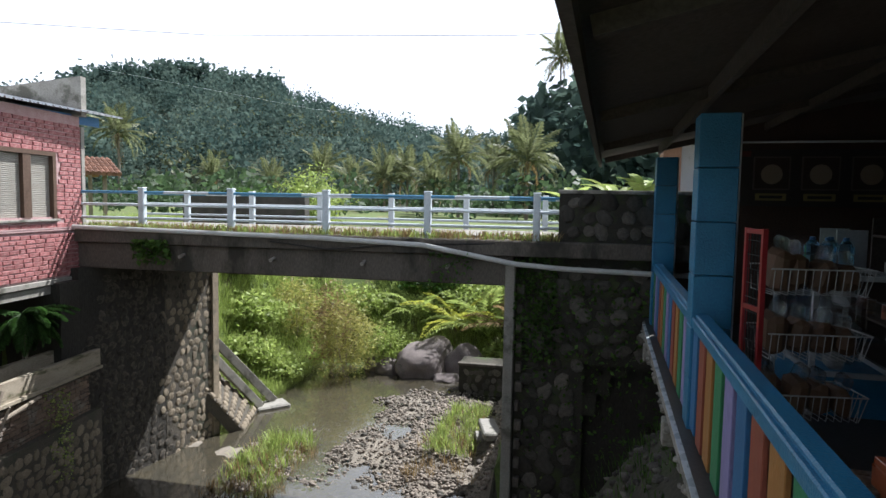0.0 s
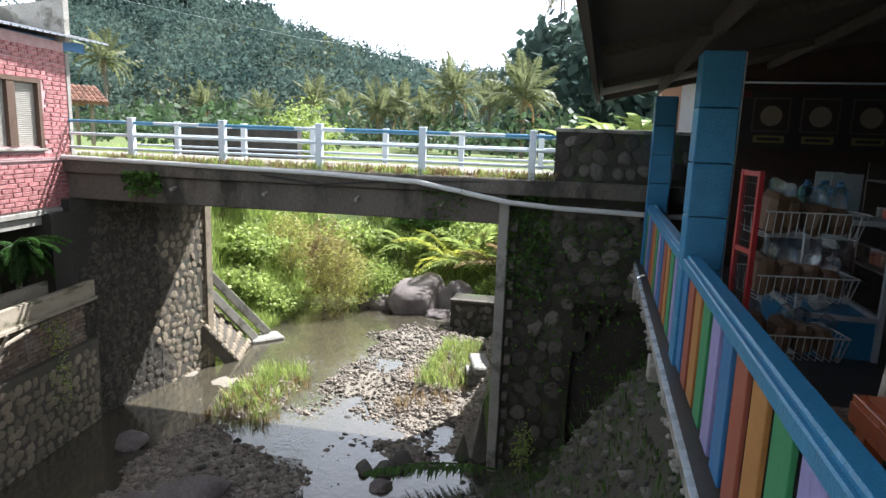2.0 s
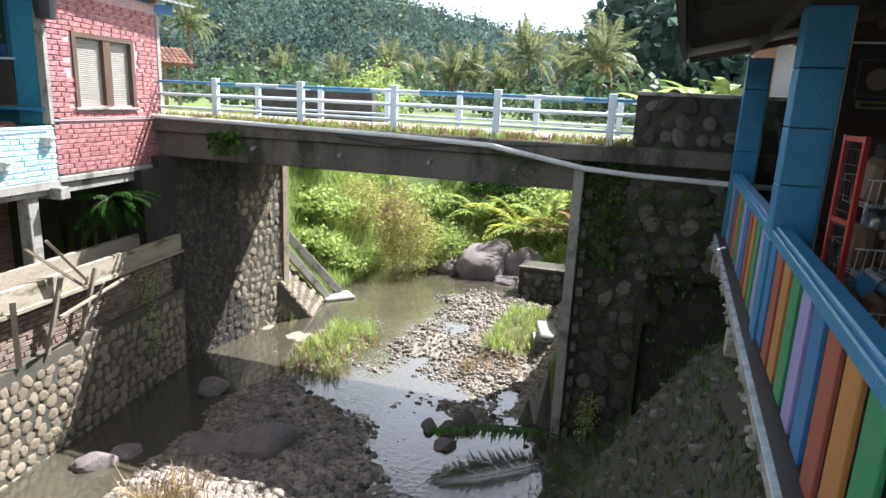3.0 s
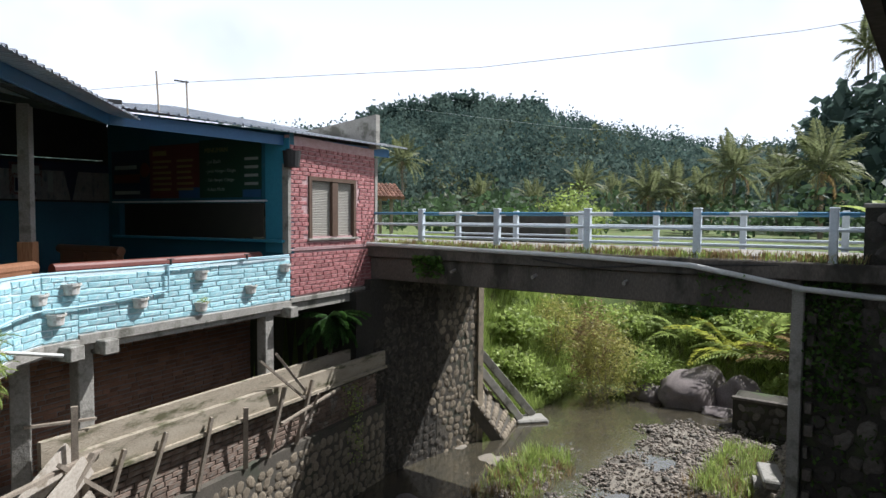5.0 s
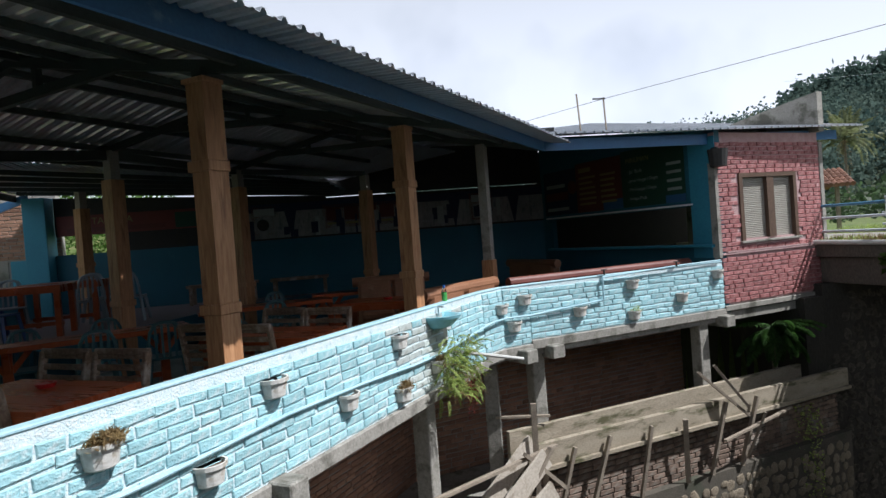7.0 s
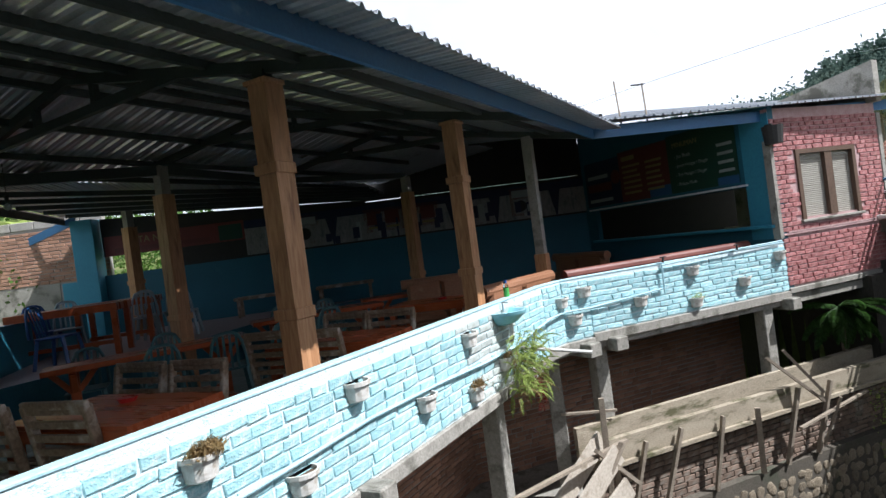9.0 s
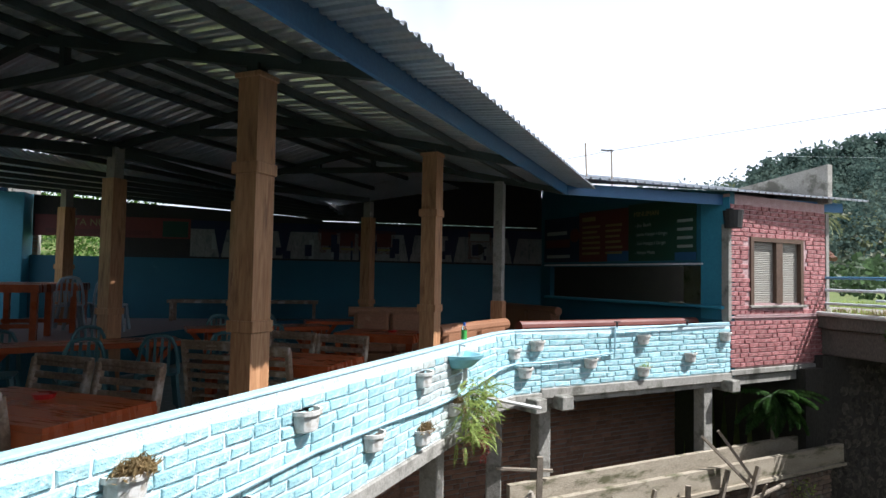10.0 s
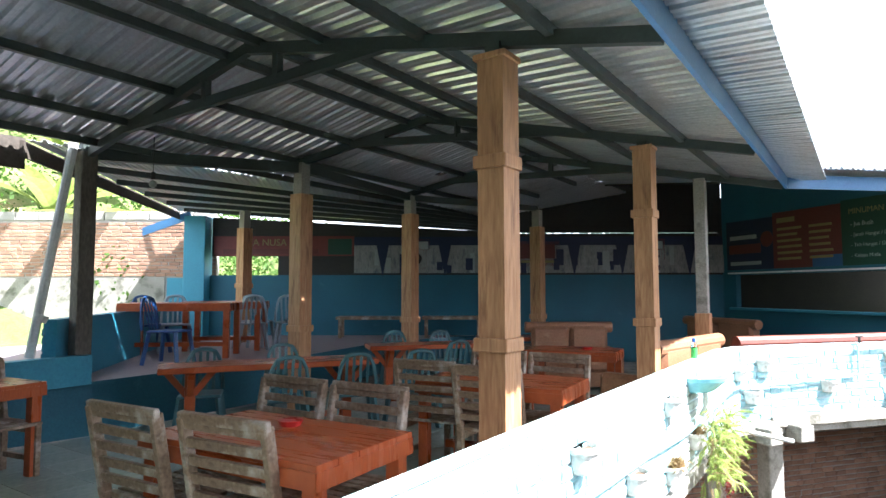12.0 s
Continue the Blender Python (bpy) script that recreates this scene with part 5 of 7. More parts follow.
def stone_face(wall, m, length, z0, z1, mat, size=0.24, limit=300, depth=0.28, keep=None):
    """Rows of field stones over a wall face; m takes the face's frame (x along, -y outwards) into the wall's own."""
    meshes = [stone_mesh("stone", mat) for _ in range(7)]
    z, row, made = z0 + size / 2, 0, 0
    rest = bmesh.new()
    while z < z1 - size * 0.3:
        x = size * (0.5 if row % 2 else 0.9)
        while x < length - size * 0.3:
            w = size * random.uniform(0.65, 1.4)
            if keep is None or keep(x, z):
                mm = m @ pose(x, 0.0, z + random.uniform(-0.2, 0.2) * size, random.uniform(-8, 8), random.uniform(0, 360), random.uniform(-8, 8)) @ Matrix.Diagonal((w, size * depth * random.uniform(0.6, 1.2), size * random.uniform(0.75, 1.12), 1))
                me = random.choice(meshes)
                if made < limit:
                    pieces("stone", me, wall, mm)
                else:
                    k = len(rest.verts)
                    rest.from_mesh(me)
                    rest.verts.ensure_lookup_table()
                    bmesh.ops.transform(rest, matrix=mm, verts=rest.verts[k:])
                made += 1
            x += w * 1.02
        z += size * 0.9
        row += 1
    if rest.verts:
        part("stonework", rest, mat, wall)["kind"] = "stuff"
    else:
        rest.free()


stone_face(stone_l, Matrix(), STL, -4.05, -2.38, M_STONE, 0.19, 300, 0.26)
stone_face(stone_s, Matrix(), STS, -4.05, -2.38, M_STONE, 0.21, 160, 0.26)
# abutment: its face runs under the bridge
a0, a1 = bp(-1.05, -0.35), bp(-0.5, 3.0)
ABM, ABL = line_pose(a0[:2], a1[:2]), math.dist(a0[:2], a1[:2])


# Where sun reaches the face: stones and mortar there get a paler colour.
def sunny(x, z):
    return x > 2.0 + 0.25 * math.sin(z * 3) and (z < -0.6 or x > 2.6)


part("mortar_face", boxed(1.95, ABL - 0.1, -0.006, 0.05, -4.05, 0.12), M_STONE_MORTAR, ab, "mortar between the stones, paler on the sunlit part", ABM)
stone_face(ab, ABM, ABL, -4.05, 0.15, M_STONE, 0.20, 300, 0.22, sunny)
stone_face(ab, ABM, ABL, -4.05, 0.15, M_STAIN_SHADE_STONE, 0.20, 300, 0.2, lambda x, z: not sunny(x, z) and (x > 0.4 or z < -1.2 + 0.4 * math.sin(x * 5)))
quoin = boxed(-0.1, 0.1, -0.06, 0.2, -4.3, 0.25, bevel=0.01)
part("quoin", quoin, M_STONE, ab, "corner strip of pale stone", line_pose(a0[:2], a1[:2]) @ pose(math.dist(a0[:2], a1[:2]), 0, 0))
stone_face(rw, pose(6.72, 0, 0), 2.6, -4.0, 0.78, M_DARK_STONE, 0.27, 300, 0.3, lambda x, z: z > -0.85 or x < 0.95)
stone_face(up, pose(7.3, -0.05, 0), 5.2, 1.0, 1.68, M_DARK_STONE, 0.25, 120, 0.32)
for k in range(14):
    zz = -3.9 + k * 0.31
    part("toothing", boxed(0, random.uniform(0.05, 0.12), -0.13, 0.0, zz, zz + 0.15, bevel=0.01), M_OLD_CONCRETE, pil, "", pose(6.70, 0, 0))

# low stone planter upstream, culvert pipe, concrete stringers
pw = part("stone_planter", boxed(-0.1, 2.6, 0, 0.9, 0, 0.95), M_MOSS_MORTAR, m=line_pose(bp(4.55, 7.5)[:2], bp(7.2, 7.5)[:2], -4.05))
tagged(pw, "low dark stone planter wall beside the stream", "planter")
part("coping", boxed(-0.13, 2.6, -0.04, 0.14, 0.95, 1.02, bevel=0.01), M_OLD_CONCRETE, pw, "weathered cement rim")
part("soil", boxed(-0.1, 2.6, 0.14, 0.9, 0.95, 0.99), M_SHADY_SOIL, pw)
stone_face(pw, Matrix(), 2.5, 0.05, 0.95, M_DARK_STONE, 0.22, 60, 0.2)
cu = empty_at("culvert_pipe", line_pose(bp(5.6, 3.2)[:2], bp(7.0, 3.6)[:2], -3.62), "broken concrete culvert pipe in the bank", "pipe")
bm = bmesh.new()
seg = 14
ri = []
for x, r in ((0, 0.24), (1.2, 0.24), (1.2, 0.18), (0, 0.18)):
    ri.append([bm.verts.new((x, r * math.cos(2 * math.pi * i / seg), r * math.sin(2 * math.pi * i / seg))) for i in range(seg)])
for a, b in zip(ri, ri[1:] + ri[:1]):
    for i in range(seg):
        bm.faces.new((a[i], a[(i + 1) % seg], b[(i + 1) % seg], b[i]))
bmesh.ops.recalc_face_normals(bm, faces=bm.faces)
part("barrel", bm, M_CONCRETE, cu)
part("headwall", boxed(0.12, 0.5, -0.5, 0.5, 0.2, 0.36, bevel=0.03), M_CONCRETE, cu, "broken concrete slab on top")
st = empty_at("bank_stringers", Matrix(), "pair of pale concrete stringers down the bank", "stringer")
part("stringer", bar(bmesh.new(), (2.2, 16.45, -1.1), (4.55, 17.0, -3.85), 0.14, 0.2, 0.01), M_CONCRETE, st)
part("stringer", bar(bmesh.new(), (1.9, 15.75, -1.2), (4.1, 16.72, -3.85), 0.14, 0.2, 0.01), M_CONCRETE, st)
part("landing", boxed(3.95, 4.85, 16.5, 17.1, -4.1, -3.84, bevel=0.04), M_CONCRETE, st)
pitch = part("stone_pitching", slab(bmesh.new(), [(2.1, 15.45, -2.4), (3.3, 15.5, -4.0), (4.0, 16.6, -3.95), (1.9, 16.3, -1.5)], 0.4), M_STONE_MORTAR)
tagged(pitch, "sloping stone pitching beside the abutment", "pitching", kind="structure")
pm = [stone_mesh("stone", M_STONE) for _ in range(4)]
for i in range(9):
    for j in range(7):
        u, v = (i + 0.5) / 9, (j + 0.5) / 7
        q0 = Vector((2.1, 15.45, -2.4)).lerp(Vector((3.3, 15.5, -4.0)), u)
        q1 = Vector((1.9, 16.3, -1.5)).lerp(Vector((4.0, 16.6, -3.95)), u)
        p = q0.lerp(q1, v)
        nrm = (Vector((1.2, 0.05, -1.6)).cross(Vector((0.3, 1.0, 0.4)))).normalized()
        nrm = nrm if nrm.z > 0 else -nrm
        m = Matrix.Translation(p) @ (-nrm).to_track_quat("Y", "Z").to_matrix().to_4x4() @ Matrix.Diagonal((0.24, 0.13, 0.22, 1))
        pieces("stone", random.choice(pm), pitch, m)


def boulder(x, y, z, sx, sy, sz, label, mat=None, rz=0.0, seed=0):
    bm = bmesh.new()
    bmesh.ops.create_icosphere(bm, subdivisions=4, radius=1)
    for v in bm.verts:
        p = v.co * 1.1 + Vector((seed * 3.7, seed * 1.3, seed))
        d = 0.32 * noise.noise(p) + 0.14 * noise.noise(p * 2.7) + 0.015 * noise.noise(p * 5)
        v.co *= 1 + d
        for ax in (Vector((0.6, 0.5, 0.62)), Vector((-0.5, -0.3, 0.8)), Vector((0.3, -0.9, 0.3))):
            over = v.co.dot(ax) - 0.72
            if over > 0:
                v.co -= ax * over * 0.75
        v.co = Vector((v.co.x * sx, v.co.y * sy, v.co.z * sz))
    for f in bm.faces:
        f.smooth = True
    ob = part("boulder", bm, mat or M_ROCK, m=pose(x, y, z, 0, 0, rz))
    return tagged(ob, label, "boulder", "stream boulders")


def on_bed(s, n, sx, sy, sz, label, rz=0, seed=0, mat=None, lift=0.0):
    p = bp(s, n)
    boulder(p.x, p.y, max(float(ground_z(p.x, p.y)), WATER - 0.05) + sz * 0.25 + lift, sx, sy, sz, label, mat, rz, seed)


on_bed(3.0, 9.6, 1.15, 0.8, 0.95, "large grey-brown boulder at the stream bend", 20, 1)
on_bed(4.3, 9.9, 0.7, 0.7, 0.75, "grey boulder wedged beside a larger one", 60, 2)
on_bed(1.9, 9.1, 0.45, 0.4, 0.42, "grey boulder at the water edge", 10, 3)
on_bed(1.4, 9.4, 0.4, 0.4, 0.4, "grey boulder at the water edge", 50, 4)
on_bed(3.9, 8.8, 0.5, 0.4, 0.2, "flat grey rock in the water", 0, 5)
boulder(0.85, 9.95, -3.82, 0.52, 0.42, 0.30, "rounded grey boulder on the gravel bar", None, 20, 6)
boulder(0.15, 10.2, -3.92, 0.5, 0.34, 0.2, "flat grey rock on the gravel bar", None, -40, 7)
boulder(-1.5, 10.55, -3.9, 0.3, 0.2, 0.16, "pale grey rock in the dark water", None, 0, 8)
boulder(-1.05, 10.7, -3.92, 0.22, 0.2, 0.13, "pale grey rock in the dark water", None, 30, 9)
boulder(0.45, 12.3, -3.85, 0.26, 0.24, 0.2, "round stone below the abutment", None, 0, 10)
boulder(3.75, 9.25, -3.88, 0.2, 0.16, 0.14, "wet dark stone in the stream", M_DARK_STONE, 0, 11)
boulder(4.1, 9.3, -3.86, 0.24, 0.2, 0.18, "wet dark stone in the stream", M_DARK_STONE, 40, 12)
boulder(3.45, 8.85, -3.9, 0.19, 0.15, 0.11, "smooth pale stone in the stream", None, 0, 13)
boulder(3.5, 9.5, -3.92, 0.25, 0.14, 0.1, "wet dark stone in the stream", M_DARK_STONE, 70, 14)


def pebbles(name, places, rmin, rmax, mat, label):
    bm = bmesh.new()
    bmesh.ops.create_icosphere(bm, subdivisions=1, radius=1)
    base = np.array([v.co for v in bm.verts])
    tri = np.array([[v.index for v in f.verts] for f in bm.faces])
    bm.free()
    k = len(places)
    r = rmin + (rmax - rmin) * RNG.random(k) ** 2.2
    a = RNG.uniform(0, 2 * math.pi, k)
    sc = np.stack([r * RNG.uniform(0.8, 1.4, k), r * RNG.uniform(0.7, 1.1, k), r * RNG.uniform(0.45, 0.8, k)], 1)
    v = base[None] * (1 + 0.18 * RNG.normal(size=(k, len(base), 1))) * sc[:, None]
    x = v[..., 0] * np.cos(a)[:, None] - v[..., 1] * np.sin(a)[:, None]
    y = v[..., 0] * np.sin(a)[:, None] + v[..., 1] * np.cos(a)[:, None]
    p = np.stack([x, y, v[..., 2]], -1) + places[:, None]
    f = (tri[None] + (np.arange(k) * len(base))[:, None, None]).reshape(-1, 3)
    return tagged(raw(name, p.reshape(-1, 3), f, mat, smooth=True), label, "pebbles", kind="stuff")


def bed_places(s0, s1, n0, n1, k):
    p = scatter(s0, s1, n0, n1, k)
    return p[p[:, 2] > WATER - 0.07]


pebbles("gravel_bar", np.concatenate([bed_places(-0.6, 3.8, -7.0, 1.2, 16000), bed_places(0.6, 2.6, 0.5, 5, 2600), bed_places(4.0, 6.3, -0.5, 7, 6000)]), 0.014, 0.075, M_PEBBLE, "grey and brown river pebbles on the gravel bars")
nearbar = np.stack([RNG.uniform(-1.8, 2.2, 4200), RNG.uniform(6.6, 9.7, 4200), np.zeros(4200)], 1)
nearbar[:, 2] = ground_z(nearbar[:, 0], nearbar[:, 1])
nearbar = nearbar[nearbar[:, 2] > WATER - 0.05]
pebbles("pale_pebbles", nearbar, 0.02, 0.095, M_PEBBLE, "pale sunlit pebbles below the walkway")
pebbles("rubble_slope", scatter(6.2, 8.6, -9, -0.2, 1500), 0.02, 0.09, M_DARK_STONE, "dark rubble stones under the eatery")
pebbles("stream_stones", scatter(2.0, 6.2, -4, 8, 700) + np.array((0, 0, 0.02)), 0.02, 0.085, M_DARK_STONE, "wet dark stones in the stream")
pebbles("riffle_pebbles", scatter(2.3, 5.4, 0.8, 7.5, 4200) + np.array((0, 0, 0.03)), 0.01, 0.05, M_PEBBLE, "pale pebbles breaking the shallow riffle")


# ---- hall: window, signs, furniture ----
M_FRAME = material("dark_window_wood", (0.12, 0.075, 0.05), (0.075, 0.045, 0.03), 0.6, 4, 30, 0.2)
M_BLIND = material("bamboo_blind", (0.42, 0.40, 0.35), (0.30, 0.28, 0.24), 0.7, 3, 30, 0.3, stretch=(1, 1, 12))
win = empty_at("window_1", line_pose(S1, S2), "wooden two-leaf window with pale bamboo blinds", "window", kind="structure")
bm = bmesh.new()
for a in ((WX0 - 0.06, WX0 + 0.02, WZ0 - 0.03, WZ1 + 0.05), (WX1 - 0.02, WX1 + 0.06, WZ0 - 0.03, WZ1 + 0.05), (WX0 + 0.02, WX1 - 0.02, WZ1 - 0.02, WZ1 + 0.05)):
    box(bm, a[0], a[1], -0.03, 0.1, a[2], a[3])
part("window_frame", bm, M_FRAME, win, "dark brown timber frame")
part("window_sill", boxed(WX0 - 0.1, WX1 + 0.1, -0.06, 0.1, WZ0 - 0.07, WZ0 - 0.03, bevel=0.006), M_CONCRETE, win, "pale cement sill")
part("mullion", boxed(1.17, 1.34, -0.02, 0.09, WZ0, WZ1), M_FRAME, win)
for a, b in ((WX0 + 0.02, 1.17), (1.34, WX1 - 0.02)):
    bm = bmesh.new()
    n = 34
    for k in range(n):
        z = WZ0 + (WZ1 - WZ0) * k / n
        rod(bm, (a, 0.06, z + 0.016), (b, 0.06, z + 0.016), 0.0165, 5)
    part("blind", bm, M_BLIND, win, "pale woven bamboo blind")
part("shelf_sill", boxed(0.1, HL - 0.1, -0.04, 0.0, 0.97, 0.99), M_RED_MORTAR, win)
fl = empty_at("flood_lamp", line_pose(S1, S2, 2.5), "dark bell-shaped lamp under the eave", "lamp")
part("housing", rod(bmesh.new(), (-0.05, -0.1, -0.12), (-0.05, -0.1, 0.16), 0.13, 14, 0.16), M_DARK, fl)
part("bracket", boxed(-0.07, -0.03, -0.1, 0.02, 0.14, 0.2), M_DARK, fl)


def plain(name, c, rough=0.6):
    return material(name, c, tuple(v * 0.82 for v in c), rough, 3, 40, 0.08)


def text_part(words, size, m, mat, parent, name="lettering"):
    cu = bpy.data.curves.new("words", "FONT")
    cu.body, cu.size, cu.extrude = words, size, 0.001
    ob = new("words", cu)
    me = bpy.data.meshes.new_from_object(ob.evaluated_get(bpy.context.evaluated_depsgraph_get()))
    bpy.data.objects.remove(ob)
    bpy.data.curves.remove(cu)
    me.materials.clear()
    me.materials.append(mat)
    o = new(name, me)
    o.matrix_basis = m
    o.parent = parent
    return o


UP = pose(0, 0, 0, 90, 0, 0)
M_GREEN_B, M_RED_B, M_NAVY = plain("banner_green", (0.012, 0.055, 0.035), 0.55), plain("banner_red", (0.12, 0.028, 0.024), 0.55), plain("banner_navy", (0.012, 0.022, 0.06), 0.55)
M_YEL, M_PALE, M_SKYB = plain("banner_yellow", (0.25, 0.21, 0.08), 0.55), plain("print_pale", (0.33, 0.36, 0.34), 0.6), plain("banner_blue", (0.03, 0.10, 0.22), 0.55)
menu = empty_at("menu_banner", line_pose(E1, S1), "wide printed menu banner in navy, red and green", "banner")
part("navy_panel", boxed(0.15, 1.35, -0.02, -0.008, 1.88, 2.86), M_NAVY, menu)
part("red_panel", boxed(1.35, 2.78, -0.02, -0.008, 1.88, 2.92), M_RED_B, menu)
part("green_panel", boxed(2.78, 4.35, -0.02, -0.008, 1.88, 2.96), M_GREEN_B, menu)
part("blue_sweep", boxed(2.2, 2.78, -0.024, -0.02, 1.88, 2.08), M_SKYB, menu)
part("blue_sweep", boxed(3.9, 4.35, -0.024, -0.02, 1.88, 2.02), M_SKYB, menu)
part("disc", rod(bmesh.new(), (1.2, -0.026, 2.45), (1.2, -0.018, 2.45), 0.15, 18), M_RED_B, menu)
part("print_bar", boxed(0.25, 0.95, -0.025, -0.02, 2.48, 2.56), M_PALE, menu)
part("print_bar", boxed(0.22, 1.05, -0.025, -0.02, 2.2, 2.38), M_RED_B, menu)
part("print_bar", boxed(0.25, 1.05, -0.025, -0.02, 1.97, 2.04), M_PALE, menu)
part("print_bar", boxed(1.45, 1.85, -0.025, -0.02, 2.72, 2.81), M_YEL, menu)
for k in range(6):
    for c in (1.45, 2.15):
        z = 2.58 - k * 0.11
        part("print_bar", boxed(c, c + random.uniform(0.35, 0.55), -0.025, -0.02, z, z + 0.045), M_YEL, menu)
text_part("MINUMAN", 0.13, pose(2.92, -0.026, 2.72) @ UP, M_YEL, menu)
for k, w in enumerate(("- Jus Buah", "- Jeruk Hangat / Dingin", "- Teh Hangat / Dingin", "- Kelapa Muda")):
    text_part(w, 0.085 if k else 0.1, pose(2.95, -0.026, 2.52 - k * 0.17) @ UP, M_PALE, menu)
for k in range(4):
    part("print_bar", boxed(3.95, 4.28, -0.025, -0.02, 2.55 - k * 0.15, 2.6 - k * 0.15), M_PALE, menu)

BWM = line_pose(W1, E1)


def poster(name, x0, x1, z0, z1, mat, label, bars=()):
    t = empty_at(name, BWM @ pose(0, -0.0, 0), label, "poster", "back wall posters")
    part("sheet", boxed(x0, x1, -0.012, -0.002, z0, z1), mat, t)
    for a, b, c, d, m in bars:
        part("print_bar", boxed(x0 + a, x0 + b, -0.017, -0.012, z0 + c, z0 + d), m, t)
    return t


M_BROWN_P, M_GREY_P = plain("poster_maroon", (0.16, 0.035, 0.03)), material("old_plastic_sheet", (0.30, 0.30, 0.28), (0.18, 0.19, 0.18), 0.45, 2, 14, 0.3, spots=(0.10, 0.12, 0.14), spot_scale=3, spot_at=0.58, stretch=(3, 1, 1))
t = poster("wide_banner", 0.35, 3.3, 2.20, 2.62, M_BROWN_P, "wide maroon and orange banner with yellow capitals", ((0.2, 2.2, 0.05, 0.15, M_RED_B), (2.4, 2.9, 0.03, 0.36, M_GREEN_B)))
text_part("TA NUSA", 0.2, pose(1.05, -0.02, 2.42) @ UP, M_YEL, t)
poster("plastic_sheet", 3.3, 11.2, 1.84, 2.42, M_GREY_P, "torn translucent plastic sheeting along the open strip")
poster("valance", 3.3, 11.2, 2.42, 2.60, M_NAVY, "dark blue cloth valance below the roof")
for x in (4.35, 9.25):
    t = poster("framed_poster", x, x + 0.55, 1.92, 2.55, M_BROWN_P, "dark red framed food poster", ((0.05, 0.5, 0.42, 0.58, M_PALE), (0.08, 0.45, 0.05, 0.38, M_GREY_P)))
    part("disc", rod(bmesh.new(), (x + 0.24, -0.026, 2.14), (x + 0.24, -0.012, 2.14), 0.13, 16), M_DARK, t)
t = poster("photo_banner", 5.9, 7.6, 1.98, 2.5, M_BROWN_P, "dark banner with a row of food pictures")
for k in range(4):
    part("picture", boxed(5.98 + k * 0.4, 6.3 + k * 0.4, -0.02, -0.012, 2.14, 2.44), M_RED_B, t)
    part("print_bar", boxed(6.0 + k * 0.4, 6.28 + k * 0.4, -0.022, -0.02, 2.05, 2.10), M_YEL, t)
for x in (8.1, 8.6, 10.1, 10.6):
    poster("paper_sheet", x, x + 0.34, 1.95, 2.38, M_PALE, "faded paper sheet on the plastic", ((0.04, 0.3, 0.05, 0.12, M_GREY_P), (0.04, 0.3, 0.25, 0.32, M_GREY_P)))


sheets = empty_at("torn_sheets", BWM, "torn pale plastic and paper strips along the back wall", "sheeting")
for k in range(70):
    x, w = random.uniform(3.4, 11.0), random.uniform(0.04, 0.17)
    z0, h = random.choice((1.84, 1.9, 2.0)), random.uniform(0.15, 0.42)
    part("strip", boxed(x, x + w, -0.016 - 0.0002 * k, -0.013, z0, z0 + h), random.choice((M_GREY_P, M_GREY_P, M_PALE, M_NAVY)), sheets)
for x in (3.9, 5.2, 7.9, 8.9, 10.3):
    bm = bmesh.new()
    v = [bm.verts.new((x + a, y, z)) for y in (-0.032, -0.028) for a, z in ((-0.13, 2.42), (0.13, 2.42), (0.0, 1.76))]
    for f in ((0, 2, 1), (3, 4, 5), (0, 1, 4, 3), (1, 2, 5, 4), (2, 0, 3, 5)):
        bm.faces.new([v[i] for i in f])
    p = part("cloth_pennant", bm, M_NAVY, m=BWM)
    tagged(p, "dark blue pointed cloth hanging from the valance", "pennant", "pennants")


# ---- furniture ----
def table(x, y, w, d, rz, h=0.75, label="varnished red-brown wooden dining table"):
    t = empty_at("dining_table", pose(x, y, 0, 0, 0, rz), label, "table", "hall tables")
    n = 5
    for k in range(n):
        part("plank", boxed(-w / 2, w / 2, -d / 2 + d * k / n + 0.001, -d / 2 + d * (k + 1) / n - 0.001, h - 0.035, h, bevel=0.003), M_TABLE, t)
    part("apron", boxed(-w / 2 + 0.0, w / 2, -d / 2 - 0.004, -d / 2 + 0.022, h - 0.11, h - 0.03), M_TABLE, t)
    part("apron", boxed(-w / 2 + 0.0, w / 2, d / 2 - 0.022, d / 2 + 0.004, h - 0.11, h - 0.03), M_TABLE, t)
    part("apron", boxed(-w / 2 - 0.004, -w / 2 + 0.022, -d / 2, d / 2, h - 0.11, h - 0.03), M_TABLE, t)
    part("apron", boxed(w / 2 - 0.022, w / 2 + 0.004, -d / 2, d / 2, h - 0.11, h - 0.03), M_TABLE, t)
    for sx in (-1, 1):
        for sy in (-1, 1):
            cx, cy = sx * (w / 2 - 0.06), sy * (d / 2 - 0.06)
            part("leg", boxed(cx - 0.04, cx + 0.04, cy - 0.04, cy + 0.04, 0, h - 0.035, bevel=0.004), M_TABLE, t)
    part("stretcher", boxed(-w / 2 + 0.1, w / 2 - 0.1, -0.03, 0.03, 0.14, 0.20), M_TABLE, t)
    return t


